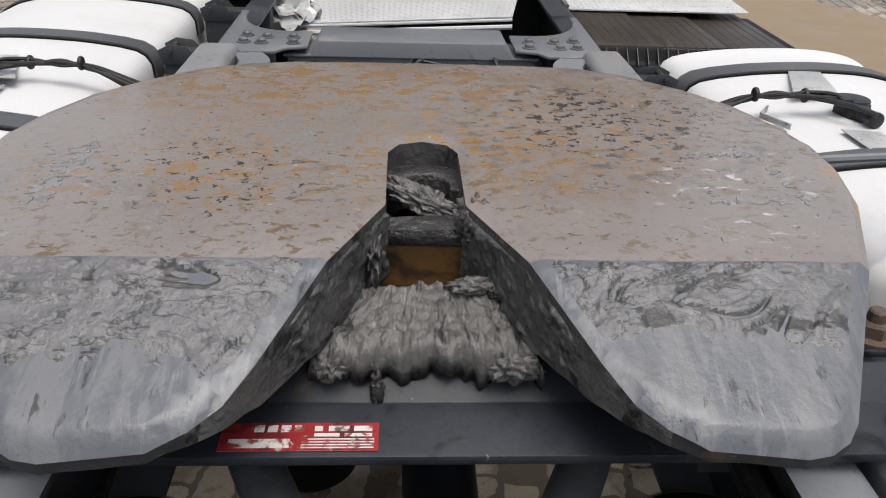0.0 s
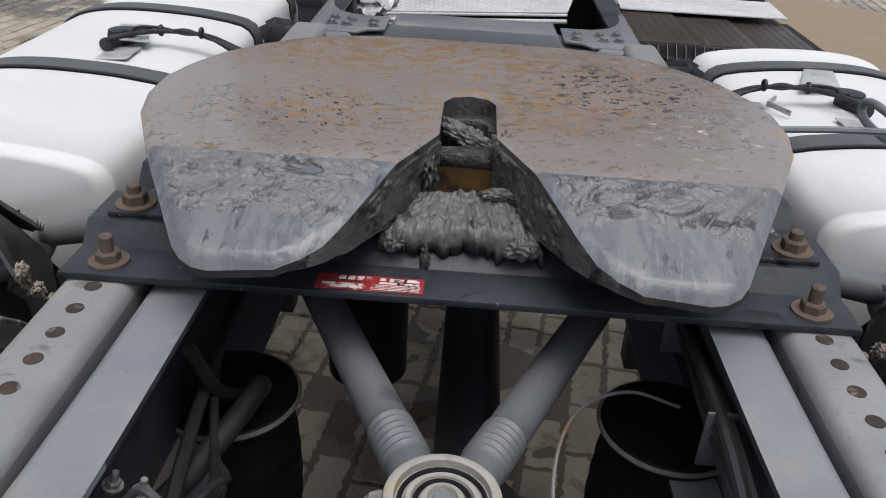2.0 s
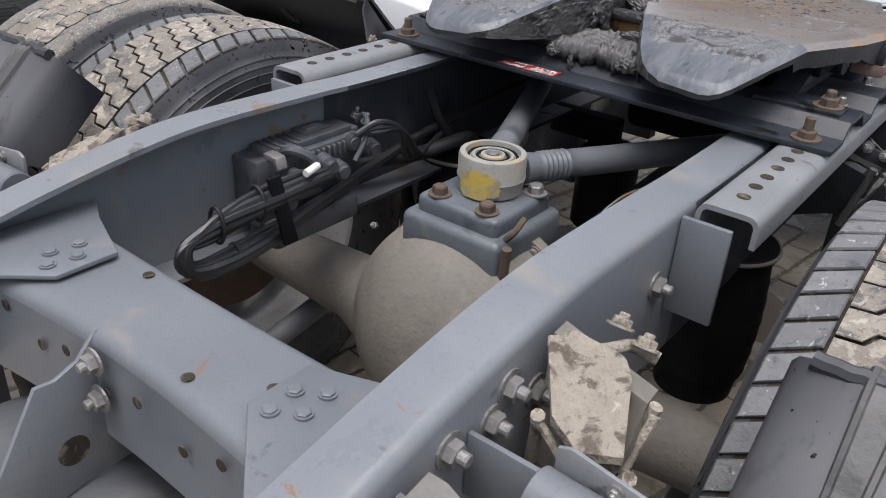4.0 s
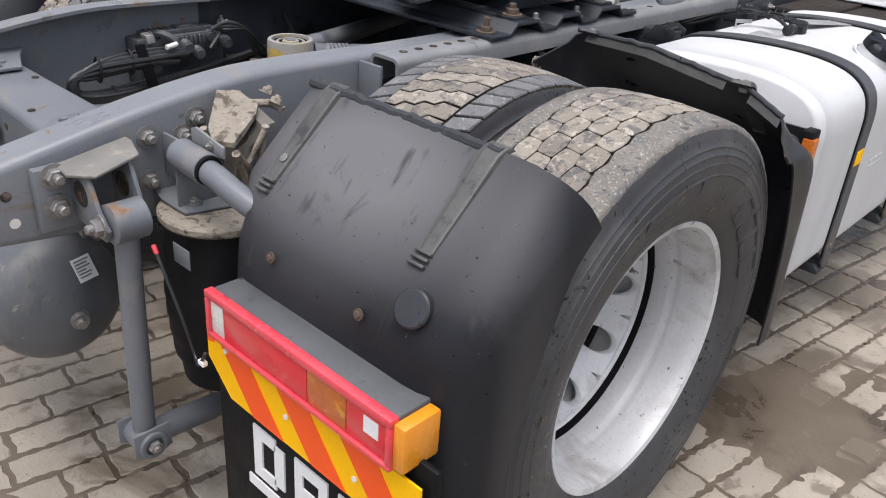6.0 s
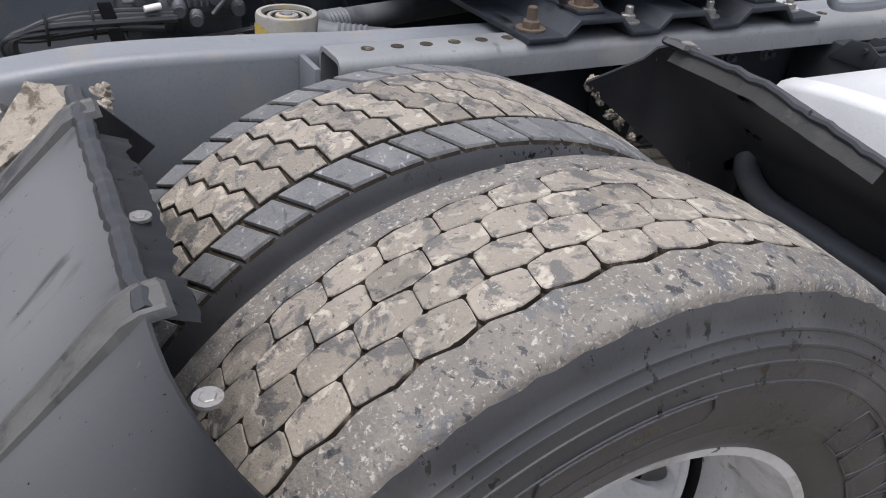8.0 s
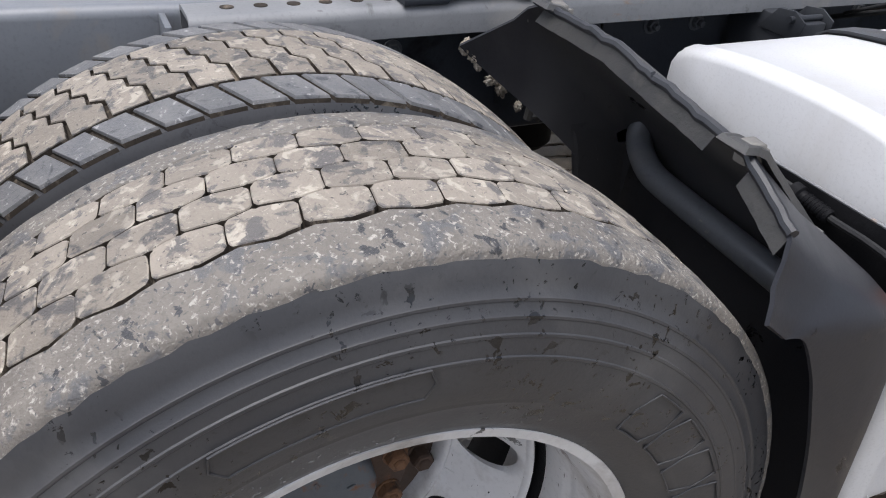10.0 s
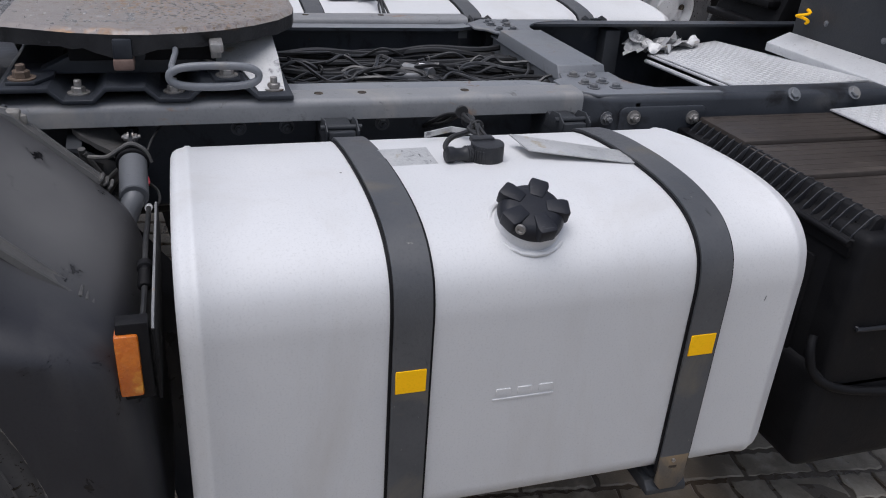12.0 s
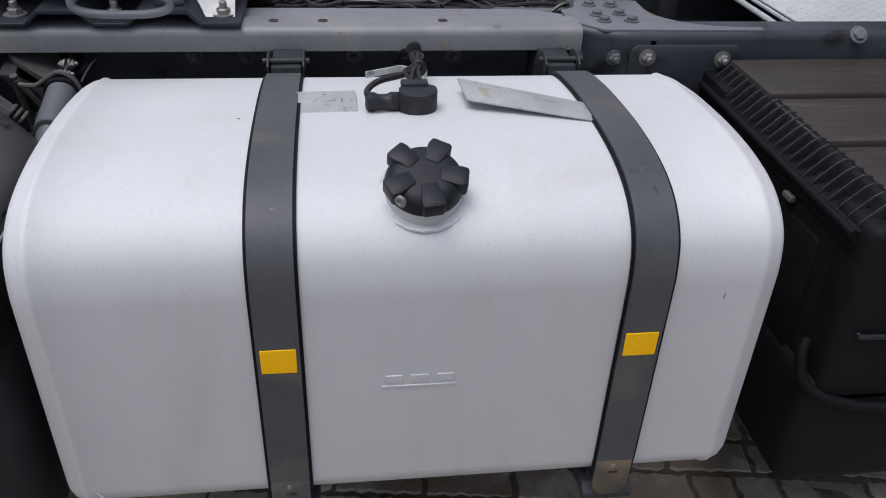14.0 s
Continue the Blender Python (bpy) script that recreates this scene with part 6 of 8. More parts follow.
    part("embossed_mark", bm, "tank", t, "embossed bars in the sheet")
    if filler:
        yc = filler
        axis = Vector((sx * 0.42, 0, 0.907)).normalized()
        foot = Vector((sx * 1.112, yc, 0.930))
        m = toward(foot - axis * 0.006, axis)
        bm = bmesh.new()
        revolve(bm, [(-0.06, 0.064), (-0.022, 0.063), (-0.016, 0.060), (0.0, 0.0575), (0.035, 0.0555), (0.04, 0.053)], m, 40)
        neck = part("filler_neck", bm, "tank", t, "aluminium filler neck")
        bm = bmesh.new()
        tube(bm, [m @ Vector((0.009 + 0.0012 * math.sin(i * 2.1), 0.0650 * math.cos(i / 56 * math.tau), 0.0650 * math.sin(i / 56 * math.tau))) for i in range(56)], 0.0042, 8, closed=True)
        part("weld_bead", bm, "tank", neck, "raised weld bead")
        bm = bmesh.new()
        revolve(bm, [(0.030, 0.050), (0.031, 0.0565), (0.037, 0.0570), (0.047, 0.0535), (0.053, 0.0495), (0.0575, 0.041), (0.0590, 0.030), (0.0595, 0)], m, 56)
        cap = part("filler_cap", bm, "cap", t, "black plastic filler cap with five grip lugs")
        for k in range(5):
            bm = bmesh.new()
            prism(bm, [(-0.012, 0.020), (0.012, 0.020), (0.0175, 0.050), (0.0150, 0.0610), (-0.0150, 0.0610), (-0.0175, 0.050)], "x", 0.035, 0.0612, 0.0035, m @ Matrix.Rotation(-radians(28 + 72 * k), 4, "X"))
            part("grip_lug", bm, "cap", cap)
        lock = m @ Vector((0.047, -0.0, 0.0))
        side_way = (Vector((sx * 0.9, -0.75, -0.25))).normalized()
        bm = bmesh.new()
        revolve(bm, [(0.0, 0.0085), (0.005, 0.0085), (0.005, 0.005), (0.003, 0.004), (0.003, 0)], toward(lock + side_way * 0.0575, side_way), 18)
        part("lock", bm, "zinc", cap, "chrome lock cylinder")
    return t


right_tank = tank(1, 0.692, 1.80, (1.045, 1.594), "matt aluminium fuel tank with two grey straps and black filler cap", 1.262)
tank(-1, 0.70, 2.60, (1.18, 1.76, 2.22), "long matt aluminium tank with three grey straps", 0)


for y, z, ln, tilt, mt in ((1.625, 0.835, 0.020, -62, "rust"), (0.745, 0.437, 0.022, -55, "white"), (1.715, 0.79, 0.010, 80, "frame")):
    bm = bmesh.new()
    box(bm, (-0.0004, -ln / 2, -0.0009), (0.0006, ln / 2, 0.0009), 0.0003, 1, pose(1.2004 if z < 0.795 else 1.1943, y, z, tilt, 0, 0))
    part("scratch", bm, mt, right_tank, "small scratch in the sheet")
for x, y in ((0.985, 0.93), (0.90, 0.985), (1.02, 1.20), (0.99, 1.215)):
    bm = bmesh.new()
    revolve(bm, [(0, 0), (0, 0.0032), (0.001, 0.0026), (0.0012, 0)], toward((x, y, 0.9565 - 0.25 * max(0.0, x - 0.95) ** 1.5), (0, 0, 1)), 9)
    part("tar_spot", bm, "black", right_tank, "dark tar spot")
strip_ob = thing("bent_strip", "white bent metal strip behind the level sender", "metal strip")
bm = bmesh.new()
for a, b in (((0.712, 1.195), (0.680, 1.262)), ((0.680, 1.262), (0.712, 1.307))):
    way = Vector((b[0] - a[0], b[1] - a[1], 0)).normalized()
    nrm = Vector((-way.y, way.x, 0)) * 0.002
    prism(bm, [(a[0] + nrm.x, a[1] + nrm.y), (b[0] + nrm.x, b[1] + nrm.y), (b[0] - nrm.x, b[1] - nrm.y), (a[0] - nrm.x, a[1] - nrm.y)], "z", 0.9505, 0.9625, 0.0006)
part("strip", bm, "bare", strip_ob)


def tank_top_items(sx, ys, label):
    s = thing("tank_sender", label, "level sender")
    # cap cut off straight on one side, with ribs below
    bm = bmesh.new()
    cap = [(0.036 * math.cos(k / 20 * math.pi - 1.2), 0.034 * math.sin(k / 20 * math.pi - 1.2)) for k in range(21)] + [(-0.022, 0.020), (-0.010, -0.030)]
    prism(bm, [(sx * (0.862 + x), ys + y) for x, y in cap], "z", 0.951, 0.991, 0.0035)
    body = part("body", bm, "plastic", s, "black ribbed plastic sender cap")
    for k in range(5):
        bm = bmesh.new()
        a = -1.15 + k * 0.16
        box(bm, (-0.0015, -0.0015, 0), (0.0015, 0.003, 0.030), 0.0005, 1, Matrix.Translation((sx * (0.862 + 0.0362 * math.cos(a)), ys + 0.0345 * math.sin(a), 0.952)))
        part("rib", bm, "plastic", body)
    bm = bmesh.new()
    box(bm, (sx * 0.842 - 0.012, ys - 0.026, 0.984), (sx * 0.842 + 0.012, ys + 0.020, 0.995), 0.003)
    part("latch", bm, "plastic", s)
    bm = bmesh.new()
    prof = [(0, 0), (0, 0.016)]
    for k in range(4):
        prof += [(0.004 + 0.005 * k, 0.0165), (0.0055 + 0.005 * k, 0.015)]
    prof += [(0.026, 0.0125), (0.040, 0.0125), (0.046, 0.0155), (0.058, 0.0155), (0.060, 0.012), (0.060, 0)]
    revolve(bm, prof, toward((sx * 0.868, ys - 0.026, 0.970), (sx * 0.10, -1, 0.05)), 20)
    part("connector", bm, "plastic", s, "black corrugated connector")
    # cables tied into a loose bundle that hangs over to the rail
    top = (sx * 0.66, ys + 0.014, 0.982)
    bm = bmesh.new()
    tube(bm, [(sx * 0.872, ys - 0.078, 0.974), (sx * 0.862, ys - 0.083, 0.987), (sx * 0.835, ys - 0.062, 0.993), (sx * 0.80, ys - 0.018, 0.991), (sx * 0.755, ys + 0.008, 0.990), top, (sx * 0.56, ys + 0.01, 0.93), (sx * 0.43, ys, 0.88)], 0.0055, 8, 5)
    part("cable", bm, "cable", s)
    for k in range(5):
        d = 0.008 * math.sin(k * 2.4)
        e = 0.005 * math.cos(k * 2.4)
        bm = bmesh.new()
        tube(bm, [(sx * 0.845, ys - 0.008 + 0.006 * k, 0.988), (sx * (0.815 - 0.006 * k), ys - 0.004 + d * 1.6, 0.995 + e), (sx * 0.765, ys + 0.008 + d, 0.992 + e), (sx * 0.71, ys + 0.012 - d * 1.4, 0.990 - e), (top[0], top[1] + d * 0.7, top[2] + e * 0.8), (sx * 0.60, ys + 0.012 + d * 2, 0.962), (sx * 0.47, ys + 0.02 + d * 3, 0.90)], 0.0038, 8, 5)
        part("cable", bm, "cable", s)
    for x in (0.775, 0.675):
        bm = bmesh.new()
        rod((sx * x, ys + 0.011, 0.9905), (sx * (x - 0.007), ys + 0.011, 0.9905), 0.0145, 16, bm)
        part("cable_tie", bm, "cable", s)
    return s


tank_top_items(1, 1.275, "black level sender with cables on the tank top")
tank_top_items(-1, 1.40, "black level sender with cables on the far tank top")
for sx in (1, -1):
    p = thing("guide_plate", "thin bare metal plate lying on the tank", "metal plate", "plates on the tanks")
    bm = bmesh.new()
    box(bm, (-0.045, -0.05, 0), (0.045, 0.05, 0.002), 0.0006, 1, pose(sx * 0.845, 1.125 if sx > 0 else 1.30, 0.957, 0, 4 * sx, 2))
    part("plate", bm, "bare", p)
    p = thing("guide_plate", "bent bare metal plate under the tank strap", "metal plate", "plates on the tanks")
    bm = bmesh.new()
    prism(bm, [(sx * 0.781, 1.352), (sx * 0.877, 1.356), (sx * 0.937, 1.56), (sx * 0.865, 1.57)], "z", 0.959, 0.962, 0.0006, pose(0, 0, 0))
    bmesh.ops.rotate(bm, verts=bm.verts, cent=(sx * 0.86, 1.56, 0.953), matrix=Matrix.Rotation(radians(-4), 3, "X"))
    part("plate", bm, "bare", p)


# ---- battery box and catwalk ----
bb = thing("battery_box", "black battery box with dusty brown panelled lid and ribbed edge", "battery box")
bm = bmesh.new()
box(bm, (0.47, 1.93, 0.42), (1.12, 2.55, 0.86), 0.02, 3)
part("body", bm, "black", bb)
for k, (x0, x1, z) in enumerate(((0.50, 0.70, 0.905), (0.70, 0.90, 0.897), (0.90, 1.10, 0.888))):
    bm = bmesh.new()
    box(bm, (x0 + 0.002, 1.955, z - 0.05), (x1 - 0.002, 2.50, z), 0.006)
    panel = part("lid_panel", bm, "brown", bb, "dusty brown plastic lid panel")
    for j in range(6):
        bm = bmesh.new()
        box(bm, (x0 + 0.02 + j * 0.03, 1.985, z - 0.004), (x0 + 0.024 + j * 0.03, 2.48, z + 0.0008), 0.0004, 1)
        part("ridge", bm, "brown", panel)
bm = bmesh.new()
prism(bm, [(1.908, 0.815), (1.908, 0.850), (1.914, 0.853), (1.930, 0.855), (1.940, 0.864), (1.954, 0.893), (1.964, 0.899), (1.978, 0.893), (1.978, 0.815)], "x", 0.50, 1.13, 0.002)
tube(bm, [(0.50, 1.905, 0.846), (1.13, 1.905, 0.846)], 0.008, 10)
edge_ob = part("lid_edge", bm, "black", bb, "black plastic lid edge")
fin = bmesh.new()
prism(fin, [(1.910, 0.848), (1.914, 0.860), (1.945, 0.892), (1.960, 0.9015), (1.978, 0.897), (1.978, 0.85), (1.945, 0.85)], "x", -0.0012, 0.0012, 0.0005)
first = part("rib", fin, "guard_black", edge_ob)
first.location.x = 0.515
for k in range(1, 22):
    again("rib", first, Matrix.Translation((0.515 + k * 0.0288, 0, 0)), edge_ob)
for x0, y0, z0 in ((0.66, 1.898, 0.80), (0.92, 1.898, 0.80)):
    bm = bmesh.new()
    box(bm, (x0, y0, z0), (x0 + 0.03, y0 + 0.012, z0 + 0.012), 0.003)
    part("latch", bm, "zinc", bb, "small bright latch")
bm = bmesh.new()
prism(bm, [(1.914, 0.45), (1.914, 0.82), (1.945, 0.82), (1.945, 0.45)], "x", 0.52, 1.09, 0.006)
side_panel = part("side_panel", bm, "black", bb, "black moulded side panel")
for k in range(3):
    bm = bmesh.new()
    box(bm, (0.55 + 0.18 * k, 1.907, 0.48), (0.69 + 0.18 * k, 1.918, 0.78), 0.006)
    part("raised_field", bm, "black", side_panel)
bm = bmesh.new()
box(bm, (0.47, 1.910, 0.80), (0.60, 1.945, 0.87), 0.006)
part("bracket", bm, "black", bb)
bm = bmesh.new()
box(bm, (0.62, 1.90, 0.30), (1.165, 2.50, 0.56), 0.03, 3)
part("lower_tray", bm, "black", bb, "black rounded tray below the box")
bm = bmesh.new()
box(bm, (1.04, 1.915, 0.50), (1.165, 2.50, 0.872), 0.022, 4)
cover = part("outer_cover", bm, "black", bb, "black outer cover with a grip edge")
bm = bmesh.new()
tube(bm, [(1.167, 1.95, 0.672), (1.172, 1.97, 0.668), (1.172, 2.2, 0.668), (1.167, 2.22, 0.672)], 0.005, 8, 3)
part("grip", bm, "plastic", cover, "dull grip bar")
bm = bmesh.new()
tube(bm, [(1.12, 1.895, 0.63), (1.135, 1.885, 0.60), (1.15, 1.90, 0.55), (1.17, 1.96, 0.52), (1.18, 2.1, 0.50)], 0.010, 10, 5)
part("hose", bm, "black", bb, "black hose")
bb.location.y = 0.042


def chequer_sheet(name, corners, label):
    """Sheet with raised lozenges, given by its four corners in order."""
    t = thing(name, label, "catwalk plate", "catwalk plates")
    a, b, c, d = [Vector(p) for p in corners]
    nrm = (b - a).cross(d - a).normalized()
    nrm = nrm if nrm.z > 0 else -nrm
    bm = bmesh.new()
    lo = [bm.verts.new(p - nrm * 0.004) for p in (a, b, c, d)]
    hi = [bm.verts.new(p) for p in (a, b, c, d)]
    bm.faces.new(hi), bm.faces.new(lo[::-1])
    for i in range(4):
        j = (i + 1) % 4
        bm.faces.new((lo[i], lo[j], hi[j], hi[i]))
    sheet = part("sheet", bm, "chequer", t, "bright aluminium chequer sheet")
    bm = bmesh.new()
    nu, nv = int((b - a).length / 0.0165), int((d - a).length / 0.0165)
    for i in range(1, nu):
        for j in range(1, nv):
            u, v = i / nu, j / nv
            p = a * (1 - u) * (1 - v) + b * u * (1 - v) + c * u * v + d * (1 - u) * v
            ang = math.pi / 4 if (i + j) % 2 else -math.pi / 4
            e = Vector((math.cos(ang), math.sin(ang), 0)) * 0.0095
            f = Vector((-math.sin(ang), math.cos(ang), 0)) * 0.0032
            q = [bm.verts.new(p + w) for w in (e, f, -e, -f)]
            top = bm.verts.new(p + nrm * 0.0022)
            for k in range(4):
                bm.faces.new((q[k], q[(k + 1) % 4], top))
    tagged(part("lozenge", bm, "chequer", sheet, smooth=False), kind="stuff")
    return t, nrm


cat, nrm = chequer_sheet("catwalk_plate", [(-0.36, 2.345, 0.862), (0.31, 2.262, 0.917), (0.385, 2.63, 0.958), (-0.42, 2.66, 0.89)], "bright aluminium chequer plate catwalk over the frame")
bm = bmesh.new()
for k, (y, z) in enumerate(((-0.006, 0.868), (-0.012, 0.848))):
    tube(bm, [(-0.34, 2.342 + y, z - 0.012), (0.31, 2.262 + y, z + 0.040)], 0.008 if k else 0.005, 8)
part("front_lip", bm, "chequer", cat)
cat2, nrm = chequer_sheet("catwalk_plate", [(0.51, 2.40, 0.915), (1.10, 2.40, 0.915), (1.10, 2.63, 0.925), (0.51, 2.63, 0.925)], "bright aluminium chequer plate over the battery box")
random.seed(8)
scrap = thing("torn_sheet", "crumpled pale torn sheet scraps at the catwalk edge", "scrap")
for k in range(7):
    bm = bmesh.new()
    bmesh.ops.create_grid(bm, x_segments=7, y_segments=7, size=0.045)
    for v in bm.verts:
        v.co.z += 0.03 * noise.noise(v.co * 30 + Vector((k * 5, 0, 0)))
        v.co.x += 0.02 * noise.noise(v.co * 40 + Vector((0, k * 3, 0)))
    bmesh.ops.solidify(bm, geom=bm.faces[:], thickness=0.0015)
    bmesh.ops.transform(bm, matrix=pose(-0.36 + random.uniform(-0.04, 0.06), 2.30 + k * 0.035, 0.885 + 0.01 * (k % 2), random.uniform(-25, 25), random.uniform(-25, 25), random.uniform(0, 90)), verts=bm.verts)
    part("scrap", bm, "bare", scrap)


# ---- ground: one sheet, uneven between the pavers ----
bm = bmesh.new()
fine_x = [-9.5 + 0.075 * i for i in range(220)]
fine_y = [-8.2 + 0.075 * i for i in range(232)]
xs, ys = [-400, -60, -20, *fine_x, 20, 60, 400], [-400, -60, -20, *fine_y, 20, 60, 400]
grid = []
for x in xs:
    row = []
    for y in ys:
        p = Vector((x, y, 0))
        z = -0.0045 + 0.0055 * noise.noise(p * 1.1) + 0.004 * noise.noise(p * 5.0) + 0.003 * noise.noise(p * 13.0)
        row.append(bm.verts.new((x, y, z if abs(x) < 10 and abs(y) < 10 else -0.012)))
    grid.append(row)
for a, b in zip(grid, grid[1:]):
    for i in range(len(a) - 1):
        bm.faces.new((a[i], b[i], b[i + 1], a[i + 1]))
ground = tagged(part("ground", bm, "soil", None, smooth=True, angle=180), "wet sandy ground under concrete pavers", "ground", kind="structure")


# ---- rear suspension, air system and brackets ----
def mirrored(bm, sx):
    if sx < 0:
        bmesh.ops.scale(bm, vec=(-1, 1, 1), verts=bm.verts)
        bmesh.ops.reverse_faces(bm, faces=bm.faces)
    return bm


res = thing("air_reservoir", "grey painted cylindrical air reservoir hung behind the rear crossmember", "air reservoir")
bm = bmesh.new()
prof = [(-0.36 + 0.08 * (1 - math.cos(i / 10 * math.pi / 2)), 0.14 * math.sin(i / 10 * math.pi / 2)) for i in range(11)]
prof += [(0.325 - 0.10 * (1 - math.cos(i / 10 * math.pi / 2)) ** 0.9, 0.14 * math.sin(i / 10 * math.pi / 2)) for i in range(10, -1, -1)]
revolve(bm, prof, Matrix.Translation((0, -0.76, 0.51)), 64)
part("shell", bm, "vessel", res, "grey painted steel cylinder")
bm = bmesh.new()
revolve(bm, [(0, 0), (0, 0.022), (0.012, 0.022), (0.013, 0.018), (0.028, 0.018), (0.028, 0.010), (0.04, 0.010), (0.04, 0)], toward((0.308, -0.755, 0.50), (1, -0.1, -0.15)), 20)
part("drain_valve", bm, "zinc", res)
bm = bmesh.new()
lm = toward((0.3005, -0.722, 0.5945), (0.844, 0.224, 0.489))
box(bm, (0, -0.022, -0.025), (0.0015, 0.022, 0.025), 0, 1, lm)
lab = part("label", bm, "white", res, "white label with dark print bars")
bm = bmesh.new()
for k, (u0, u1) in enumerate(((-0.018, 0.017), (-0.018, 0.010), (-0.018, 0.015), (-0.018, 0.002), (-0.018, 0.013), (-0.018, 0.008))):
    box(bm, (0.0014, u0, 0.017 - 0.0068 * k), (0.0022, u1, 0.0195 - 0.0068 * k), 0, 1, lm)
part("print", bm, "vessel", lab)
for x in (-0.065,):
    bm = bmesh.new()
    outer = [(-0.69, 0.862), (-0.715, 0.870), (-0.745, 0.838), (-0.775, 0.826), (-0.80, 0.828), (-0.86, 0.73), (-0.905, 0.62), (-0.898, 0.57), (-0.882, 0.585), (-0.86, 0.618), (-0.82, 0.645), (-0.76, 0.656), (-0.69, 0.66)]
    prism(bm, outer, "x", x, x + 0.007, 0.0015)
    hanger = part("hanger", bm, "frame", res, "grey hanger plate")
    bm = bmesh.new()
    for d in (-0.0008, 0.0068):
        revolve(bm, [(0, 0), (0, 0.021), (0.001, 0.021), (0.001, 0)], Matrix.Translation((x + d, -0.77, 0.715)), 24)
    part("hole", bm, "groove", hanger)
    for z in (0.845, 0.79):
        bolt(res, (x + 0.03, -0.735, z), (0, -1, 0), "zinc")

for sx in (1, -1):
    link = thing("stabiliser_link", "grey stabiliser drop link on a bolted bracket", "stabiliser link", "stabiliser links")
    bm = bmesh.new()
    box(bm, (0.397, -0.83, 0.752), (0.420, -0.655, 0.872), 0.004)
    for y, zt in ((-0.765, 0.872), (-0.688, 0.887)):
        prism(bm, [(0.40, zt), (0.488, zt - 0.003), (0.518, 0.81), (0.545, 0.785), (0.535, 0.762), (0.49, 0.762), (0.40, 0.775)], "y", y - 0.004, y + 0.004, 0.001)
    part("bracket", mirrored(bm, sx), "frame", link, "grey steel bracket with two cheeks")
    bm = bmesh.new()
    prism(bm, [(0.397, -0.790), (0.452, -0.796), (0.500, -0.765), (0.484, -0.674), (0.420, -0.654), (0.397, -0.654)], "z", 0.888, 0.894, 0.002)
    bmesh.ops.rotate(bm, verts=bm.verts, cent=(0.4, -0.655, 0.895), matrix=Matrix.Rotation(radians(10), 3, "X"))
    bmesh.ops.translate(bm, vec=(0.012, 0, 0.003), verts=bm.verts)
    part("bracket_cover", mirrored(bm, sx), "dusty_paint", link, "dusty top of the bracket")
    for y in (-0.7698, -0.6925):
        bm = bmesh.new()
        revolve(bm, [(0, 0), (0, 0.024), (0.001, 0.024), (0.001, 0)], toward((0.458, y, 0.828), (0, -1, 0)), 24)
        part("hole", mirrored(bm, sx), "groove", link)
    for y, z in ((-0.797, 0.857), (-0.797, 0.799), (-0.67, 0.86), (-0.67, 0.80)):
        bolt(link, (sx * 0.420, y, z), (sx, 0, 0), "zinc", 0.017, 0.018, 0.024, 0.014)
    bolt(link, (sx * 0.525, -0.77, 0.79), (0, -1, 0), "zinc", 0.016, 0.016, 0.022, 0.012)
    bm = bmesh.new()
    rod((0.528, -0.758, 0.79), (0.528, -0.694, 0.79), 0.037, 28, bm)
    rod((0.525, -0.727, 0.78), (0.512, -0.735, 0.315), 0.0225, 24, bm)
    part("link_rod", mirrored(bm, sx), "frame", link, "grey painted link rod")
    bm = bmesh.new()
    for d in (-0.036, 0.03):
        prism(bm, [(-0.775, 0.335), (-0.70, 0.335), (-0.695, 0.28), (-0.735, 0.262), (-0.775, 0.28)], "x", 0.512 + d, 0.518 + d, 0.001)
    rod((0.47, -0.737, 0.298), (0.555, -0.737, 0.298), 0.03, 24, bm)
    part("lower_joint", mirrored(bm, sx), "frame", link)
    bolt(link, (sx * 0.552, -0.737, 0.298), (sx, 0, 0), "zinc", 0.014, 0.012, 0.02, 0.006)
    bm = bmesh.new()
    tube(bm, [(0.512, -0.725, 0.298), (0.50, -0.66, 0.285), (0.48, -0.55, 0.262), (0.47, -0.40, 0.26), (0.47, -0.15, 0.33), (0.47, 0.1, 0.38)], 0.027, 16, 5)
    part("stabiliser_arm", mirrored(bm, sx), "frame", link)

    sup = thing("mudguard_support", "grey tube support carrying the rear mudguard", "mudguard support", "mudguard supports")
    bm = bmesh.new()
    rod((0.488, -0.588, 0.872), (0.587, -0.592, 0.872), 0.030, 28, bm)
    prism(bm, [(0.397, 0.80), (0.397, 0.885), (0.50, 0.885), (0.52, 0.85), (0.45, 0.80)], "y", -0.575, -0.568, 0.001)
    part("sleeve", mirrored(bm, sx), "frame", sup)
    bm = bmesh.new()
    tube(bm, [(0.56, -0.592, 0.872), (0.62, -0.593, 0.866), (0.67, -0.590, 0.853), (0.72, -0.578, 0.836), (0.78, -0.560, 0.818), (0.86, -0.548, 0.805), (0.95, -0.540, 0.80)], 0.0225, 18, 4)
    part("tube", mirrored(bm, sx), "frame", sup)
    bm = bmesh.new()
    rod((0.584, -0.592, 0.872), (0.592, -0.592, 0.872), 0.028, 24, bm)
    part("seal", mirrored(bm, sx), "black", sup)
    bm = bmesh.new()
    prism(bm, [(0.495, 0.89), (0.60, 0.89), (0.60, 0.912), (0.51, 0.926), (0.495, 0.92)], "y", -0.568, -0.563, 0.001)
    part("tab", mirrored(bm, sx), "rail_top", sup)
    bolt(sup, (sx * 0.56, -0.568, 0.905), (0, -1, 0), "zinc", 0.006, 0.006, 0.009, 0.004)
    bm = bmesh.new()
    prism(bm, [(0.397, -0.60), (0.44, -0.612), (0.525, -0.61), (0.55, -0.50), (0.52, -0.47), (0.397, -0.47)], "z", 0.764, 0.770, 0.002)
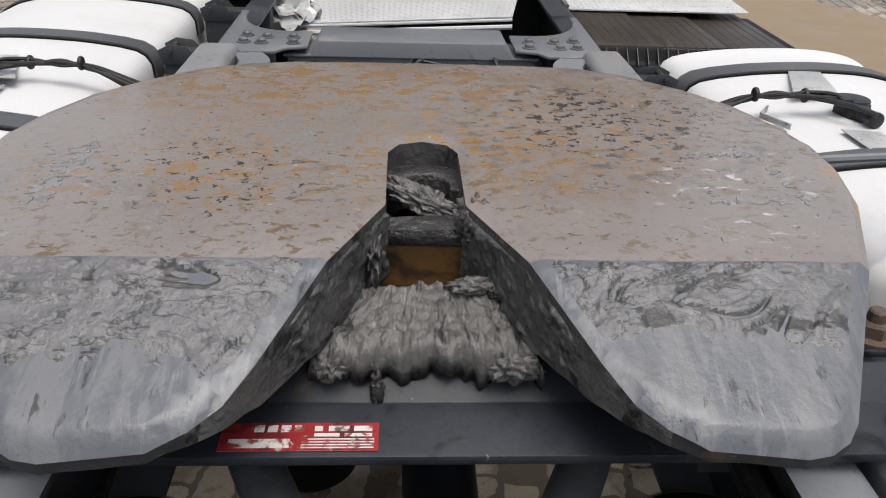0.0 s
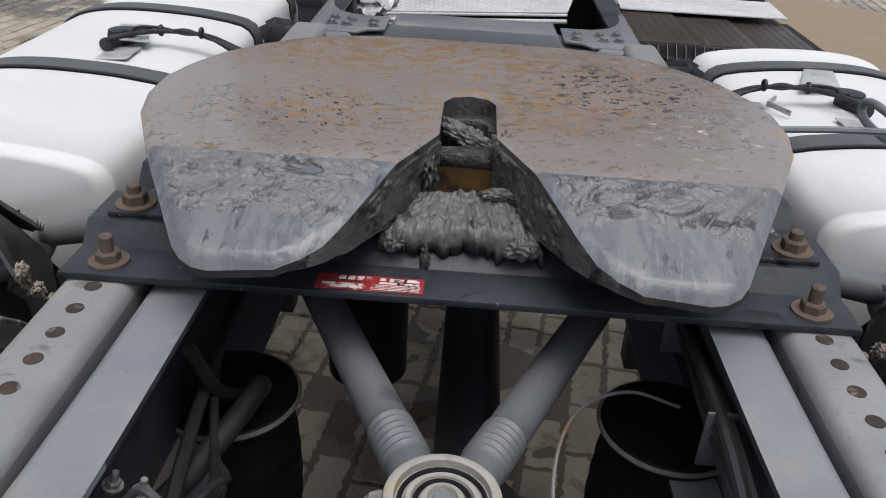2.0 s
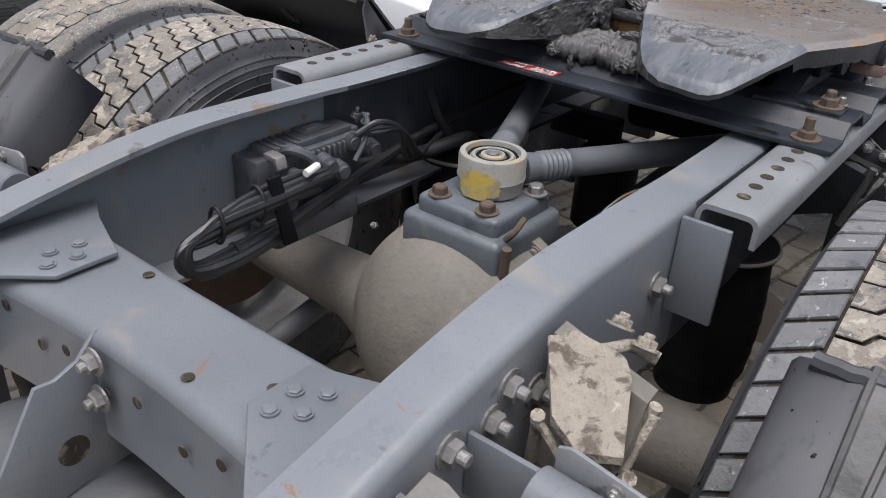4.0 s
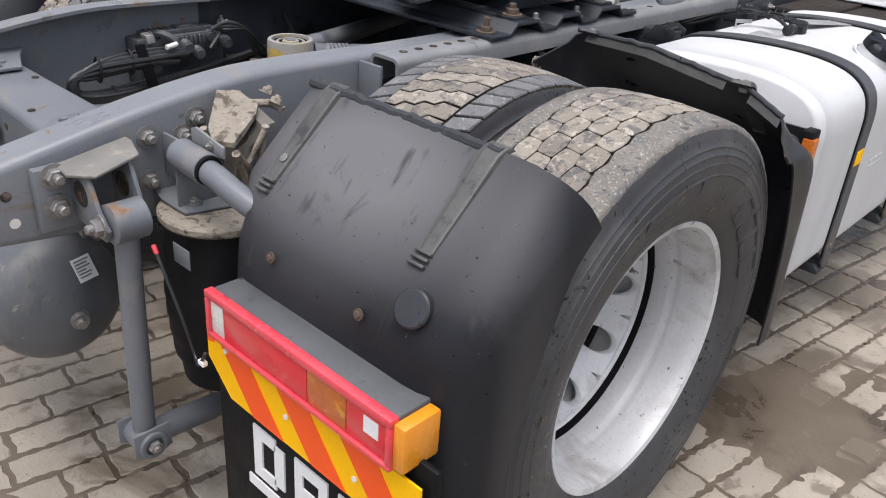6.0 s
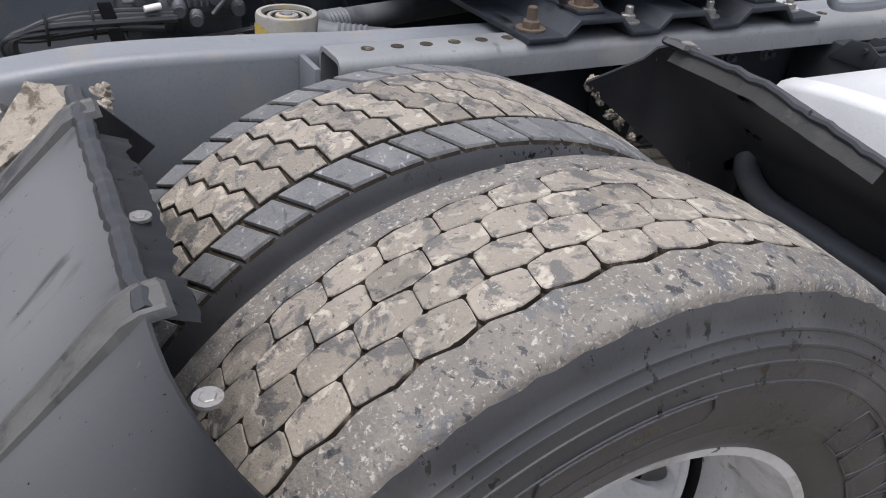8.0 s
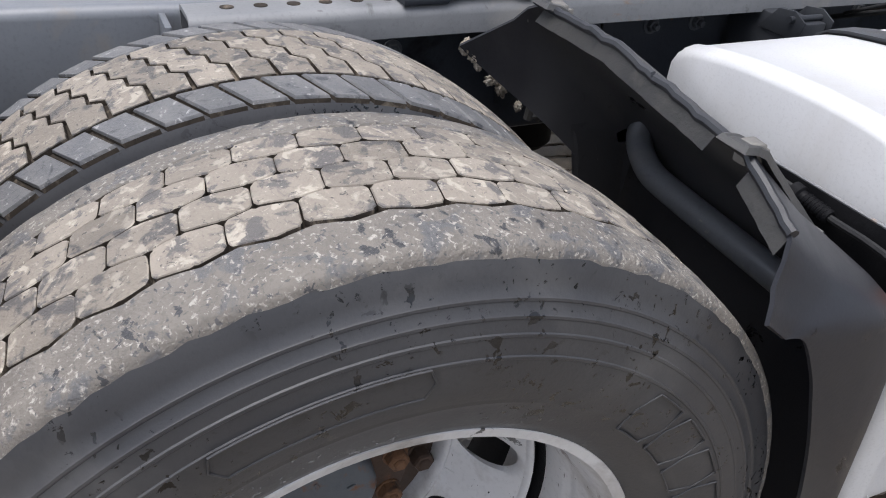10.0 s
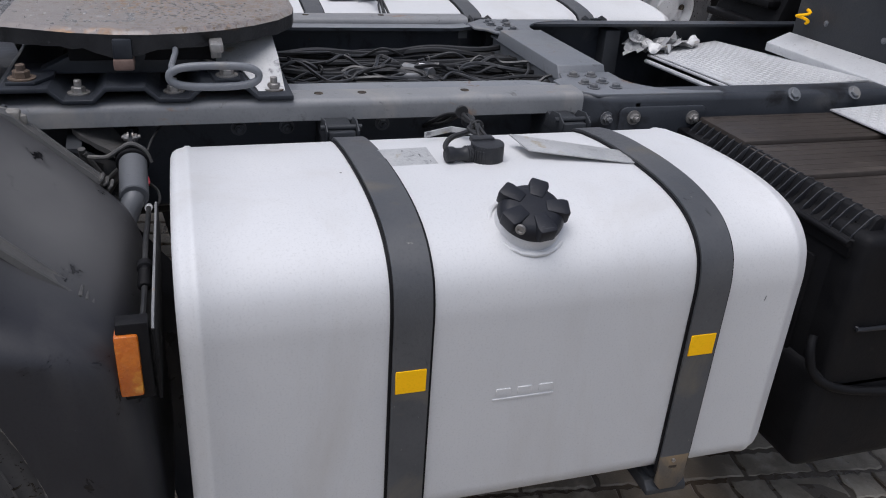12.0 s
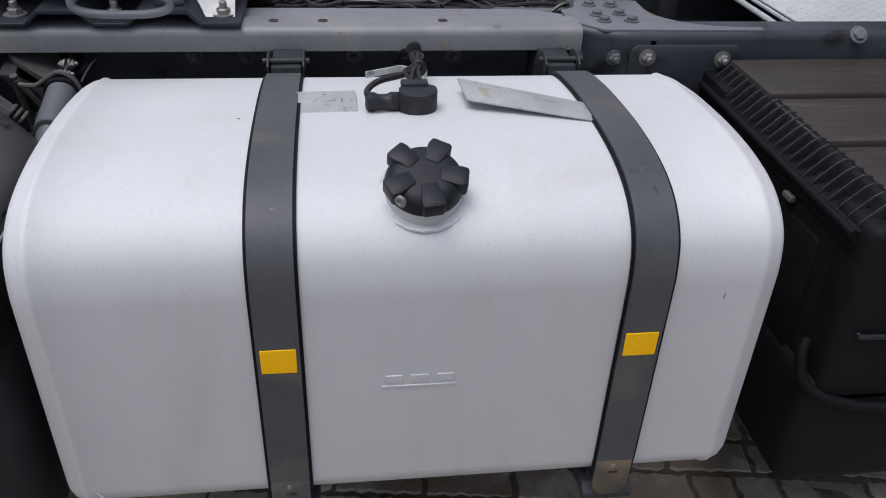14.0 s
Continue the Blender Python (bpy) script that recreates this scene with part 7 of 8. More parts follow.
    prism(bm, [(-0.605, 0.769), (-0.52, 0.769), (-0.565, 0.845), (-0.605, 0.845)], "x", 0.49, 0.496, 0.001)
    part("foot_plate", mirrored(bm, sx), "frame", sup)
    bolt(sup, (sx * 0.50, -0.575, 0.770), (0, 0, 1), "zinc", 0.010, 0.010, 0.015, 0.006)

    for front in (False, True):
        def placed(bm):
            if front:
                bmesh.ops.scale(bm, vec=(1, -1, 1), verts=bm.verts)
                bmesh.ops.reverse_faces(bm, faces=bm.faces)
                bmesh.ops.translate(bm, vec=(0, 0.085, -0.015), verts=bm.verts)
            return mirrored(bm, sx)

        cast = thing("spring_bracket", "dusty dark ribbed cast bracket on the rail" if front else "mud caked pale cast bracket on the rail", "cast bracket", "cast brackets")
        bm = bmesh.new()
        top = [(0.412, -0.458, 0.953), (0.428, -0.425, 0.951), (0.485, -0.412, 0.936), (0.503, -0.43, 0.925), (0.538, -0.505, 0.890), (0.50, -0.528, 0.886), (0.455, -0.508, 0.898)]
        n = len(top)
        v0 = [bm.verts.new(p) for p in top]
        v1 = [bm.verts.new((x, y, z - 0.011)) for x, y, z in top]
        bm.faces.new(v0), bm.faces.new(v1[::-1])
        for i in range(n):
            bm.faces.new((v0[i], v0[(i + 1) % n], v1[(i + 1) % n], v1[i]))
        bmesh.ops.triangulate(bm, faces=bm.faces[:])
        bmesh.ops.subdivide_edges(bm, edges=bm.edges[:], cuts=4, use_grid_fill=True)
        for v in bm.verts:
            v.co.z += 0.003 * noise.noise(v.co * 70)
        casting = part("casting", placed(bm), "guard_strap" if front else "mud", cast, "mud caked cast top")
        # solid panel, coloured darker to stand in for shaded hollows
        bm = bmesh.new()
        quad = [(0.405, -0.43, 0.94), (0.525, -0.43, 0.905), (0.535, -0.50, 0.872), (0.515, -0.49, 0.80), (0.405, -0.45, 0.77)]
        a, b = [bm.verts.new(p) for p in quad], [bm.verts.new((x - 0.002, y + 0.03, z)) for x, y, z in quad]
        bm.faces.new(a), bm.faces.new(b[::-1])
        for i in range(5):
            bm.faces.new((a[i], a[(i + 1) % 5], b[(i + 1) % 5], b[i]))
        part("web", placed(bm), "frame_dark" if front else "axle", casting, "darker panel painted for the shade between the ribs")
        for p0, p1, rr in (((0.55, -0.51, 0.873), (0.50, -0.455, 0.775), 0.008), ((0.535, -0.432, 0.908), (0.505, -0.435, 0.78), 0.008), ((0.548, -0.505, 0.868), (0.507, -0.437, 0.80), 0.006), ((0.538, -0.436, 0.90), (0.522, -0.480, 0.815), 0.006), ((0.44, -0.51, 0.892), (0.42, -0.47, 0.77), 0.008), ((0.50, -0.53, 0.872), (0.505, -0.50, 0.79), 0.006), ((0.44, -0.51, 0.885), (0.51, -0.50, 0.80), 0.005), ((0.415, -0.47, 0.775), (0.51, -0.50, 0.785), 0.007), ((0.51, -0.50, 0.785), (0.507, -0.432, 0.785), 0.007)):
            bm = bmesh.new()
            tube(bm, [Vector(p0).lerp(Vector(p1), k / 6) + Vector((0.002, 0.002, 0)) * noise.noise(Vector((k, p0[2] * 50, 0))) for k in range(7)], [rr * (1 + 0.25 * noise.noise(Vector((k * 1.3, p0[1] * 90, 2)))) for k in range(7)], 8)
            part("rib", placed(bm), "guard_strap" if front else "mud", casting)
        for p in () if front else ((0.49, -0.375, 0.93), (0.455, -0.37, 0.94)):
            bolt(cast, (sx * p[0], p[1], p[2]), (0, 0.5, 0.8), "mud", 0.012, 0.012, 0.017, 0.006)
        if not front:
            bm = bmesh.new()
            tube(bm, [(0.43, -0.44, 0.925), (0.46, -0.40, 0.928), (0.475, -0.372, 0.925), (0.505, -0.366, 0.918)], [0.013, 0.011, 0.012, 0.008], 10, 4)
            part("arm", placed(bm), "mud", cast, "mud caked bolt arm")

    for y, x, r, z0, z1, lb in ((-0.53, 0.515, 0.118, 0.38, 0.760, "black rubber air spring with pale top ring behind the axle"), (0.40, 0.335, 0.105, 0.36, 0.715, "black rubber air spring with dark top ring ahead of the axle")):
        a = thing("air_spring", lb, "air spring", "air springs")
        bm = bmesh.new()
        prof = [(0, 0), (0, r * 0.8), (0.02, r * 0.82), (0.06, r * 0.86)] + [(0.06 + (z1 - z0 - 0.09) * t, r * (0.9 + 0.1 * math.sin(t * math.pi * 0.9 + 0.2) + 0.008 * math.sin(t * 40))) for t in [i / 24 for i in range(25)]] + [(z1 - z0 - 0.015, r * 0.97), (z1 - z0 - 0.015, 0)]
        revolve(bm, prof, toward((sx * x, y, z0), (0, 0, 1)), 48)
        part("bellows", bm, "black", a)
        bm = bmesh.new()
        revolve(bm, [(0, 0), (0, r * 0.96), (0.006, r * 1.0), (0.016, r * 1.0), (0.02, r * 0.96), (0.02, 0)], toward((sx * x, y, z1 - 0.018), (0, 0, 1)), 48)
        part("top_ring", bm, "mud" if y < 0 else "black", a, "pale dusty top ring" if y < 0 else "dark top ring")
        if y > 0:
            bm = bmesh.new()
            tube(bm, [(sx * x + r * math.cos(i / 40 * math.tau), y + r * math.sin(i / 40 * math.tau), z1 - 0.004) for i in range(40)], 0.0042, 8, closed=True)
            part("bead_ring", bm, "axle", a, "pale worn bead ring")

    sup2 = thing("mudguard_support", "grey tube support carrying the front mudguard", "mudguard support", "mudguard supports")
    bm = bmesh.new()
    rod((0.565, 0.615, 0.877), (0.70, 0.619, 0.849), 0.0275, 28, bm)
    part("sleeve", mirrored(bm, sx), "vessel", sup2, "grey tube sleeve")
    bm = bmesh.new()
    tube(bm, [(0.685, 0.619, 0.852), (0.70, 0.614, 0.838), (0.72, 0.598, 0.805), (0.78, 0.580, 0.785), (0.86, 0.575, 0.78), (1.10, 0.57, 0.775)], 0.021, 18, 4)
    part("tube", mirrored(bm, sx), "vessel", sup2, "grey painted tube")
    for k in range(2):
        bm = bmesh.new()
        rod((0.556 + 0.016 * k, 0.6145, 0.879 - 0.0035 * k), (0.567 + 0.016 * k, 0.615, 0.8765 - 0.0035 * k), 0.0345 - 0.002 * k, 28, bm)
        part("collar", mirrored(bm, sx), "black", sup2, "black rubber collar")
    bm = bmesh.new()
    prism(bm, [(0.395, 0.87), (0.395, 0.925), (0.45, 0.915), (0.562, 0.892), (0.562, 0.868)], "y", 0.607, 0.615, 0.002)
    part("arm", mirrored(bm, sx), "frame_dark", sup2, "dark flat arm on the rail")
    bm = bmesh.new()
    rod((0.395, 0.612, 0.912), (0.47, 0.612, 0.902), 0.011, 14, bm)
    for k in range(5):
        rod((0.412 + 0.010 * k, 0.612, 0.910 - 0.0014 * k), (0.417 + 0.010 * k, 0.612, 0.909 - 0.0014 * k), 0.014, 14, bm)
    part("stud", mirrored(bm, sx), "black", sup2, "black threaded stud")
    for x, z in ((0.50, 0.902), (0.535, 0.893)):
        bolt(sup2, (sx * x, 0.615, z), (0, 1, 0.1), "zinc", 0.008, 0.010, 0.011, 0.006)
        bolt(sup2, (sx * x, 0.607, z), (0, -1, 0.1), "zinc", 0.008, 0.010, 0.011, 0.004)
    bm = bmesh.new()
    tube(bm, [(0.575, 0.650, 0.872), (0.573, 0.640, 0.898), (0.572, 0.615, 0.913), (0.570, 0.59, 0.90), (0.568, 0.565, 0.885), (0.55, 0.53, 0.88)], 0.005, 8, 5)
    part("clamp_band", mirrored(bm, sx), "guard_strap", sup2, "dusty clamp band")
    crust = thing("mud_crust", "dried pale mud caked on the mudguard edge", "mud", "mud lumps")
    for k, c in enumerate(((0.588, 0.348, 0.934), (0.592, 0.358, 0.920), (0.594, 0.364, 0.909), (0.599, 0.390, 0.882), (0.602, 0.405, 0.868), (0.604, 0.437, 0.836))):
        blob("mud_lump", (sx * c[0], c[1], c[2]), (0.007, 0.013 - 0.004 * (k % 3), 0.012 - 0.004 * (k % 2)), k * 2.3, "mud", crust, 4, 0.6, 2.6)

# sensor cable by the lamp
wire = thing("sensor_cable", "thin black sensor cable with a red end and white plug", "cable")
bm = bmesh.new()
tube(bm, [(0.575, -0.70, 0.735), (0.60, -0.70, 0.70), (0.64, -0.695, 0.62), (0.66, -0.69, 0.56), (0.69, -0.70, 0.555), (0.725, -0.705, 0.60)], 0.0036, 8, 6)
part("sheath", bm, "cable", wire)
bm = bmesh.new()
rod((0.566, -0.70, 0.748), (0.576, -0.70, 0.734), 0.0045, 12, bm)
part("red_end", bm, "red_rim", wire, "red cable end")
bm = bmesh.new()
box(bm, (0.700, -0.708, 0.566), (0.718, -0.697, 0.576), 0.002)
part("plug", bm, "white", wire, "white plug")
bm = bmesh.new()
box(bm, (0.56, -0.66, 0.70), (0.615, -0.657, 0.74), 0.002)
part("tab", bm, "frame", wire)

# ---- axle, V stay, propeller shaft ----
axle = thing("rear_axle", "dusty cast rear axle with a grey differential housing", "axle")
bm = bmesh.new()
bmesh.ops.create_uvsphere(bm, u_segments=40, v_segments=24, radius=1, matrix=Matrix.LocRotScale((0, -0.02, 0.55), None, (0.235, 0.19, 0.235)))
revolve(bm, [(-0.62, 0.06), (-0.3, 0.075), (-0.18, 0.12), (0.18, 0.12), (0.3, 0.075), (0.62, 0.06)], Matrix.Translation((0, 0, 0.51)), 32)
part("housing", bm, "axle", axle, "dusty banjo housing")
bm = bmesh.new()
revolve(bm, [(-0.012, 0.20), (-0.012, 0.246), (0.012, 0.246), (0.012, 0.20)], toward((0, 0.03, 0.55), (0, 1, 0)), 48)
flange = part("flange", bm, "axle", axle)
for k in range(18):
    a = k / 18 * math.tau
    bolt(flange, (0.232 * math.cos(a), 0.018, 0.55 + 0.232 * math.sin(a)), (0, -1, 0), "axle", 0.009, 0.010, 0.012, 0.0)
bm = bmesh.new()
box(bm, (-0.108, -0.095, 0.72), (0.108, 0.12, 0.802), 0.016, 3)
box(bm, (-0.088, -0.075, 0.79), (0.088, 0.105, 0.834), 0.012, 3)
seat = part("stay_seat", bm, "casting", axle, "blue-grey cast seat")
for x, y in ((-0.052, -0.052), (0.052, -0.052), (0.07, 0.075), (-0.07, 0.075)):
    bolt(seat, (x, y, 0.834), (0, 0, 1), "rust" if y < 0 else "zinc", 0.0145, 0.018, 0.022, 0.0)
bm = bmesh.new()
tube(bm, [(0.10, -0.06, 0.80), (0.115, -0.055, 0.82), (0.115, -0.03, 0.835)], 0.006, 8, 4)
tube(bm, [(0.115, -0.08, 0.74), (0.12, -0.085, 0.80)], 0.009, 8)
part("breather", bm, "rust", axle)
bm = bmesh.new()
rod((0.035, 0.2, 0.56), (0.035, 0.34, 0.565), 0.09, 28, bm)
rod((0.036, 0.34, 0.565), (0.037, 1.9, 0.66), 0.056, 28, bm)
part("propeller_shaft", bm, "frame_dark", axle)

stay = thing("v_stay", "grey V shaped axle stay with a yellow marked ball joint", "axle stay")
bm = bmesh.new()
jm = toward((0, 0.03, 0.832), (0, 0, 1))
revolve(bm, [(0, 0), (0, 0.048), (0.006, 0.058), (0.03, 0.0615), (0.034, 0.063), (0.037, 0.0615), (0.070, 0.062), (0.076, 0.060), (0.078, 0.056), (0.077, 0.050), (0.068, 0.049), (0.066, 0.040), (0.071, 0.038), (0.071, 0.033), (0.065, 0.031), (0.065, 0.024), (0.072, 0.022), (0.074, 0.016), (0.068, 0.014), (0.068, 0)], jm, 56)
part("ball_joint", bm, "yellow_paint", stay, "grey ball joint with yellow paint")
bm = bmesh.new()
na, nz = 110, 50
inside = lambda i, k: 1 - ((i / na - 0.55) / 0.42) ** 2 - ((k / nz - 0.42) / 0.5) ** 2 + 0.5 * noise.noise(Vector((i * 0.05, k * 0.06, 2.5))) + 0.22 * noise.noise(Vector((i * 0.2, k * 0.2, 1.5)))
for i in range(na):
    for k in range(nz):
        if inside(i, k) > 0.25:
            a0, a1 = [radians(-140 + 110 * (i + d) / na) for d in (0, 1)]
            z0, z1 = [0.838 + 0.060 * (k + d) / nz for d in (0, 1)]
            bm.faces.new([bm.verts.new((0.0638 * math.cos(a), 0.03 + 0.0638 * math.sin(a), z)) for a, z in ((a0, z0), (a1, z0), (a1, z1), (a0, z1))])
bmesh.ops.remove_doubles(bm, verts=bm.verts, dist=0.0002)
part("paint_mark", bm, "spray", stay, "yellow paint mark")
bolt(stay, (0, 0.03, 0.899), (0, 0, 1), "frame", 0.011, 0.008, 0.012, 0)
bm = bmesh.new()
for r in (0.028, 0.0445):
    tube(bm, [(r * math.cos(i / 32 * math.tau), 0.03 + r * math.sin(i / 32 * math.tau), 0.900) for i in range(32)], 0.0028, 6, closed=True)
part("rubber_ring", bm, "black", stay)
for sx in (1, -1):
    bm = bmesh.new()
    p, q = Vector((sx * 0.028, 0.085, 0.868)), Vector((sx * 0.34, 0.78, 0.83))
    way = (q - p).normalized()
    prof = [(0, 0), (0, 0.030), (0.03, 0.027)]
    for k in range(6):
        prof += [(0.035 + k * 0.011, 0.0265), (0.0405 + k * 0.011, 0.0295), (0.046 + k * 0.011, 0.0265)]
    prof += [(0.12, 0.0275), ((q - p).length, 0.0275), ((q - p).length, 0)]
    revolve(bm, prof, toward(p, way), 24)
    part("stay_arm", bm, "vessel", stay)
for sx, y in ((-1, 0.93),):
    can = thing("air_drier_can", "black cylinder slung under the frame", "air canister", "air canisters")
    bm = bmesh.new()
    revolve(bm, [(0, 0), (0, 0.07), (0.02, 0.088), (0.24, 0.088), (0.26, 0.07), (0.265, 0)], toward((sx * 0.19, y, 0.36), (0, 0, 1)), 32)
    part("canister", bm, "black", can)
    bm = bmesh.new()
    box(bm, (sx * 0.17, y - 0.02, 0.62), (sx * 0.385, y + 0.02, 0.70), 0.004)
    part("arm", bm, "black", can)

# ---- brake modulator and wiring inside the left rail ----
mod = thing("brake_modulator", "dusty dark brake modulator with plugs on the rail", "brake modulator")
bm = bmesh.new()
box(bm, (-0.385, -0.25, 0.74), (-0.315, 0.02, 0.872), 0.008)
part("body", bm, "module", mod)
for nm, lo, hi, bev in (("cover", (-0.375, -0.22, 0.82), (-0.300, 0.00, 0.884), 0.006), ("raised_field", (-0.372, -0.115, 0.882), (-0.335, -0.045, 0.888), 0.002), ("valve_block", (-0.36, -0.24, 0.70), (-0.28, -0.02, 0.75), 0.01)):
    bm = bmesh.new()
    box(bm, lo, hi, bev)
    part(nm, bm, "module", mod)
for k in range(5):
    bm = bmesh.new()
    box(bm, (-0.370, -0.205 + 0.016 * k, 0.8835), (-0.312, -0.199 + 0.016 * k, 0.8875), 0.0012, 1)
    part("cooling_rib", bm, "module", mod)
bm = bmesh.new()
prism(bm, [(-0.30, 0.884), (-0.30, 0.895), (-0.268, 0.893), (-0.262, 0.872), (-0.268, 0.868), (-0.276, 0.884)], "y", -0.245, -0.222, 0.0015)
part("clip", bm, "zinc", mod, "bright metal clip")
bm = bmesh.new()
box(bm, (-0.306, -0.17, 0.838), (-0.282, -0.02, 0.880), 0.003)
box(bm, (-0.304, -0.165, 0.878), (-0.298, -0.025, 0.892), 0.001)
bar = part("connector_bar", bm, "module", mod, "grey ribbed connector bar")
for k in range(9):
    bm = bmesh.new()
    box(bm, (-0.286, -0.150 + k * 0.0135, 0.852), (-0.274, -0.143 + k * 0.0135, 0.876), 0.001, 1)
    part("rib", bm, "module", bar)
bm = bmesh.new()
box(bm, (-0.36, -0.10, 0.8885), (-0.34, -0.06, 0.8895), 0.0003, 1)
part("label", bm, "zinc", mod, "small grey label")
for y, z, ln in ((-0.044, 0.872, 0.03), (-0.126, 0.858, 0.055), (-0.185, 0.84, 0.05), (0.005, 0.85, 0.04), (-0.09, 0.835, 0.05), (-0.225, 0.815, 0.05)):
    bm = bmesh.new()
    m = toward((-0.292, y, z), (1, -0.15, -0.12))
    prof = [(0, 0), (0, 0.013), (ln * 0.3, 0.013), (ln * 0.32, 0.0165)]
    for k in range(4):
        prof += [(ln * (0.36 + 0.1 * k), 0.0165), (ln * (0.40 + 0.1 * k), 0.0145)]
    prof += [(ln * 0.8, 0.0165), (ln * 0.85, 0.0125), (ln, 0.0125), (ln, 0)]
    revolve(bm, prof, m, 18)
    part("plug", bm, "module", mod)
for pts, rr in (([(-0.315, -0.19, 0.862), (-0.30, -0.195, 0.885), (-0.28, -0.185, 0.888), (-0.262, -0.165, 0.872), (-0.256, -0.16, 0.845)], 0.010), ([(-0.319, 0.013, 0.885), (-0.30, 0.01, 0.905), (-0.275, -0.005, 0.90), (-0.258, -0.028, 0.875), (-0.255, -0.06, 0.84)], 0.005)):
    bm = bmesh.new()
    tube(bm, pts, rr, 8, 5)
    part("bail", bm, "module", mod, "curved grey plug bail")
for p in ((-0.34, 0.03, 0.885), (-0.31, 0.028, 0.88)):
    bolt(mod, p, (0.3, 0, 1), "zinc", 0.008, 0.010, 0.011, 0.012)
bm = bmesh.new()
random.seed(21)
for k in range(7):
    d = 0.006 * k
    jit = lambda: random.uniform(-0.004, 0.004)
    tube(bm, [(-0.258 + 0.008 * (k % 3), -0.12 - 0.01 * k, 0.852 - d), (-0.245 + 0.008 * (k % 3) + jit(), -0.28, 0.858 - d + jit()), (-0.232 + jit(), -0.40 - 0.004 * k, 0.850 - d), (-0.228 + jit(), -0.462 - 0.006 * (k % 4), 0.815), (-0.236 + 0.006 * (k % 3), -0.445 - 0.005 * (k % 4), 0.778 - 0.5 * d), (-0.252 + 0.008 * (k % 3) + jit(), -0.32, 0.770 - 0.6 * d + jit()), (-0.285, -0.10, 0.778 - 0.5 * d), (-0.33, 0.25, 0.80), (-0.362, 0.8, 0.82)], 0.0062 + 0.0015 * (k % 3), 8, 6)
for k in range(3):
    tube(bm, [(-0.26, -0.05 + 0.01 * k, 0.89), (-0.24, -0.01, 0.91 - 0.01 * k), (-0.235, 0.05, 0.88), (-0.26, 0.10 + 0.02 * k, 0.80), (-0.30, 0.22, 0.78), (-0.35, 0.45, 0.80), (-0.37, 0.9, 0.82), (-0.37, 1.5, 0.85)], 0.006, 8, 6)
tagged(part("wiring", bm, "dusty_cable", mod, "bundle of black cables"), kind="stuff")
for (x, y, z), (rx, rz) in (((-0.236, -0.40, 0.832), (0.018, 0.032)), ((-0.243, -0.31, 0.838), (0.020, 0.032)), ((-0.246, -0.36, 0.755), (0.018, 0.024)), ((-0.256, -0.24, 0.760), (0.018, 0.024))):
    bm = bmesh.new()
    tube(bm, [(x + rx * math.cos(i / 20 * math.tau), y, z + rz * math.sin(i / 20 * math.tau)) for i in range(20)], 0.0035, 6, closed=True)
    part("cable_tie", bm, "cable", mod)
bm = bmesh.new()
prism(bm, [(-0.300, 0.885), (-0.272, 0.885), (-0.235, 0.745), (-0.268, 0.745)], "x", -0.232, -0.224, 0.003)
part("cable_strap", bm, "black", mod, "broad black cable strap")
bm = bmesh.new()
rod((-0.240, -0.172, 0.868), (-0.234, -0.207, 0.864), 0.0075, 14, bm)
part("cable_tag", bm, "clear", mod, "white cable tag")
bm = bmesh.new()
rod((-0.258, 0.010, 0.672), (-0.244, -0.020, 0.692), 0.0045, 10, bm)
rod((-0.252, -0.002, 0.680), (-0.246, -0.014, 0.688), 0.0075, 6, bm)
part("fitting", bm, "zinc", mod, "pale air fitting")
bm = bmesh.new()
tube(bm, [(-0.33, 0.25, 0.90), (-0.32, 0.30, 0.80), (-0.30, 0.36, 0.74)], 0.010, 8, 5)
tube(bm, [(-0.36, 0.05, 0.77), (-0.31, 0.2, 0.765), (-0.27, 0.33, 0.78), (-0.29, 0.38, 0.73)], 0.016, 10, 5)
part("air_hose", bm, "cable", mod)

loom = thing("wiring_loom", "black cable loom clipped along the inside of the rail", "cable loom")
for k in range(6):
    bm = bmesh.new()
    tube(bm, [(0.345 - 0.016 * (k % 3), -0.55, 0.83 + 0.012 * k), (0.335 - 0.016 * (k % 3), -0.1, 0.85 + 0.010 * k), (0.325 - 0.014 * (k % 2), 0.15, 0.88 + 0.008 * k), (0.34 - 0.01 * (k % 3), 0.5, 0.87 + 0.008 * k), (0.365, 0.9, 0.85 + 0.008 * k), (0.365, 1.6, 0.86 + 0.008 * k)], 0.0085, 8, 6)
    part("cable", bm, "dusty_cable", loom)
for y in (-0.3, -0.02, 0.17, 0.4):
    bm = bmesh.new()
    box(bm, (0.296, y, 0.845), (0.345, y + 0.006, 0.925), 0.003)
    part("clip", bm, "module", loom)
hoop = thing("brake_wire", "thin grey wire arched over the axle", "wire")
bm = bmesh.new()
tube(bm, [(0.33, 0.36, 0.78), (0.25, 0.36, 0.80), (0.17, 0.30, 0.80), (0.14, 0.20, 0.76), (0.16, 0.08, 0.70), (0.20, -0.02, 0.66)], 0.0028, 8, 8)
part("wire", bm, "rail_top", hoop)

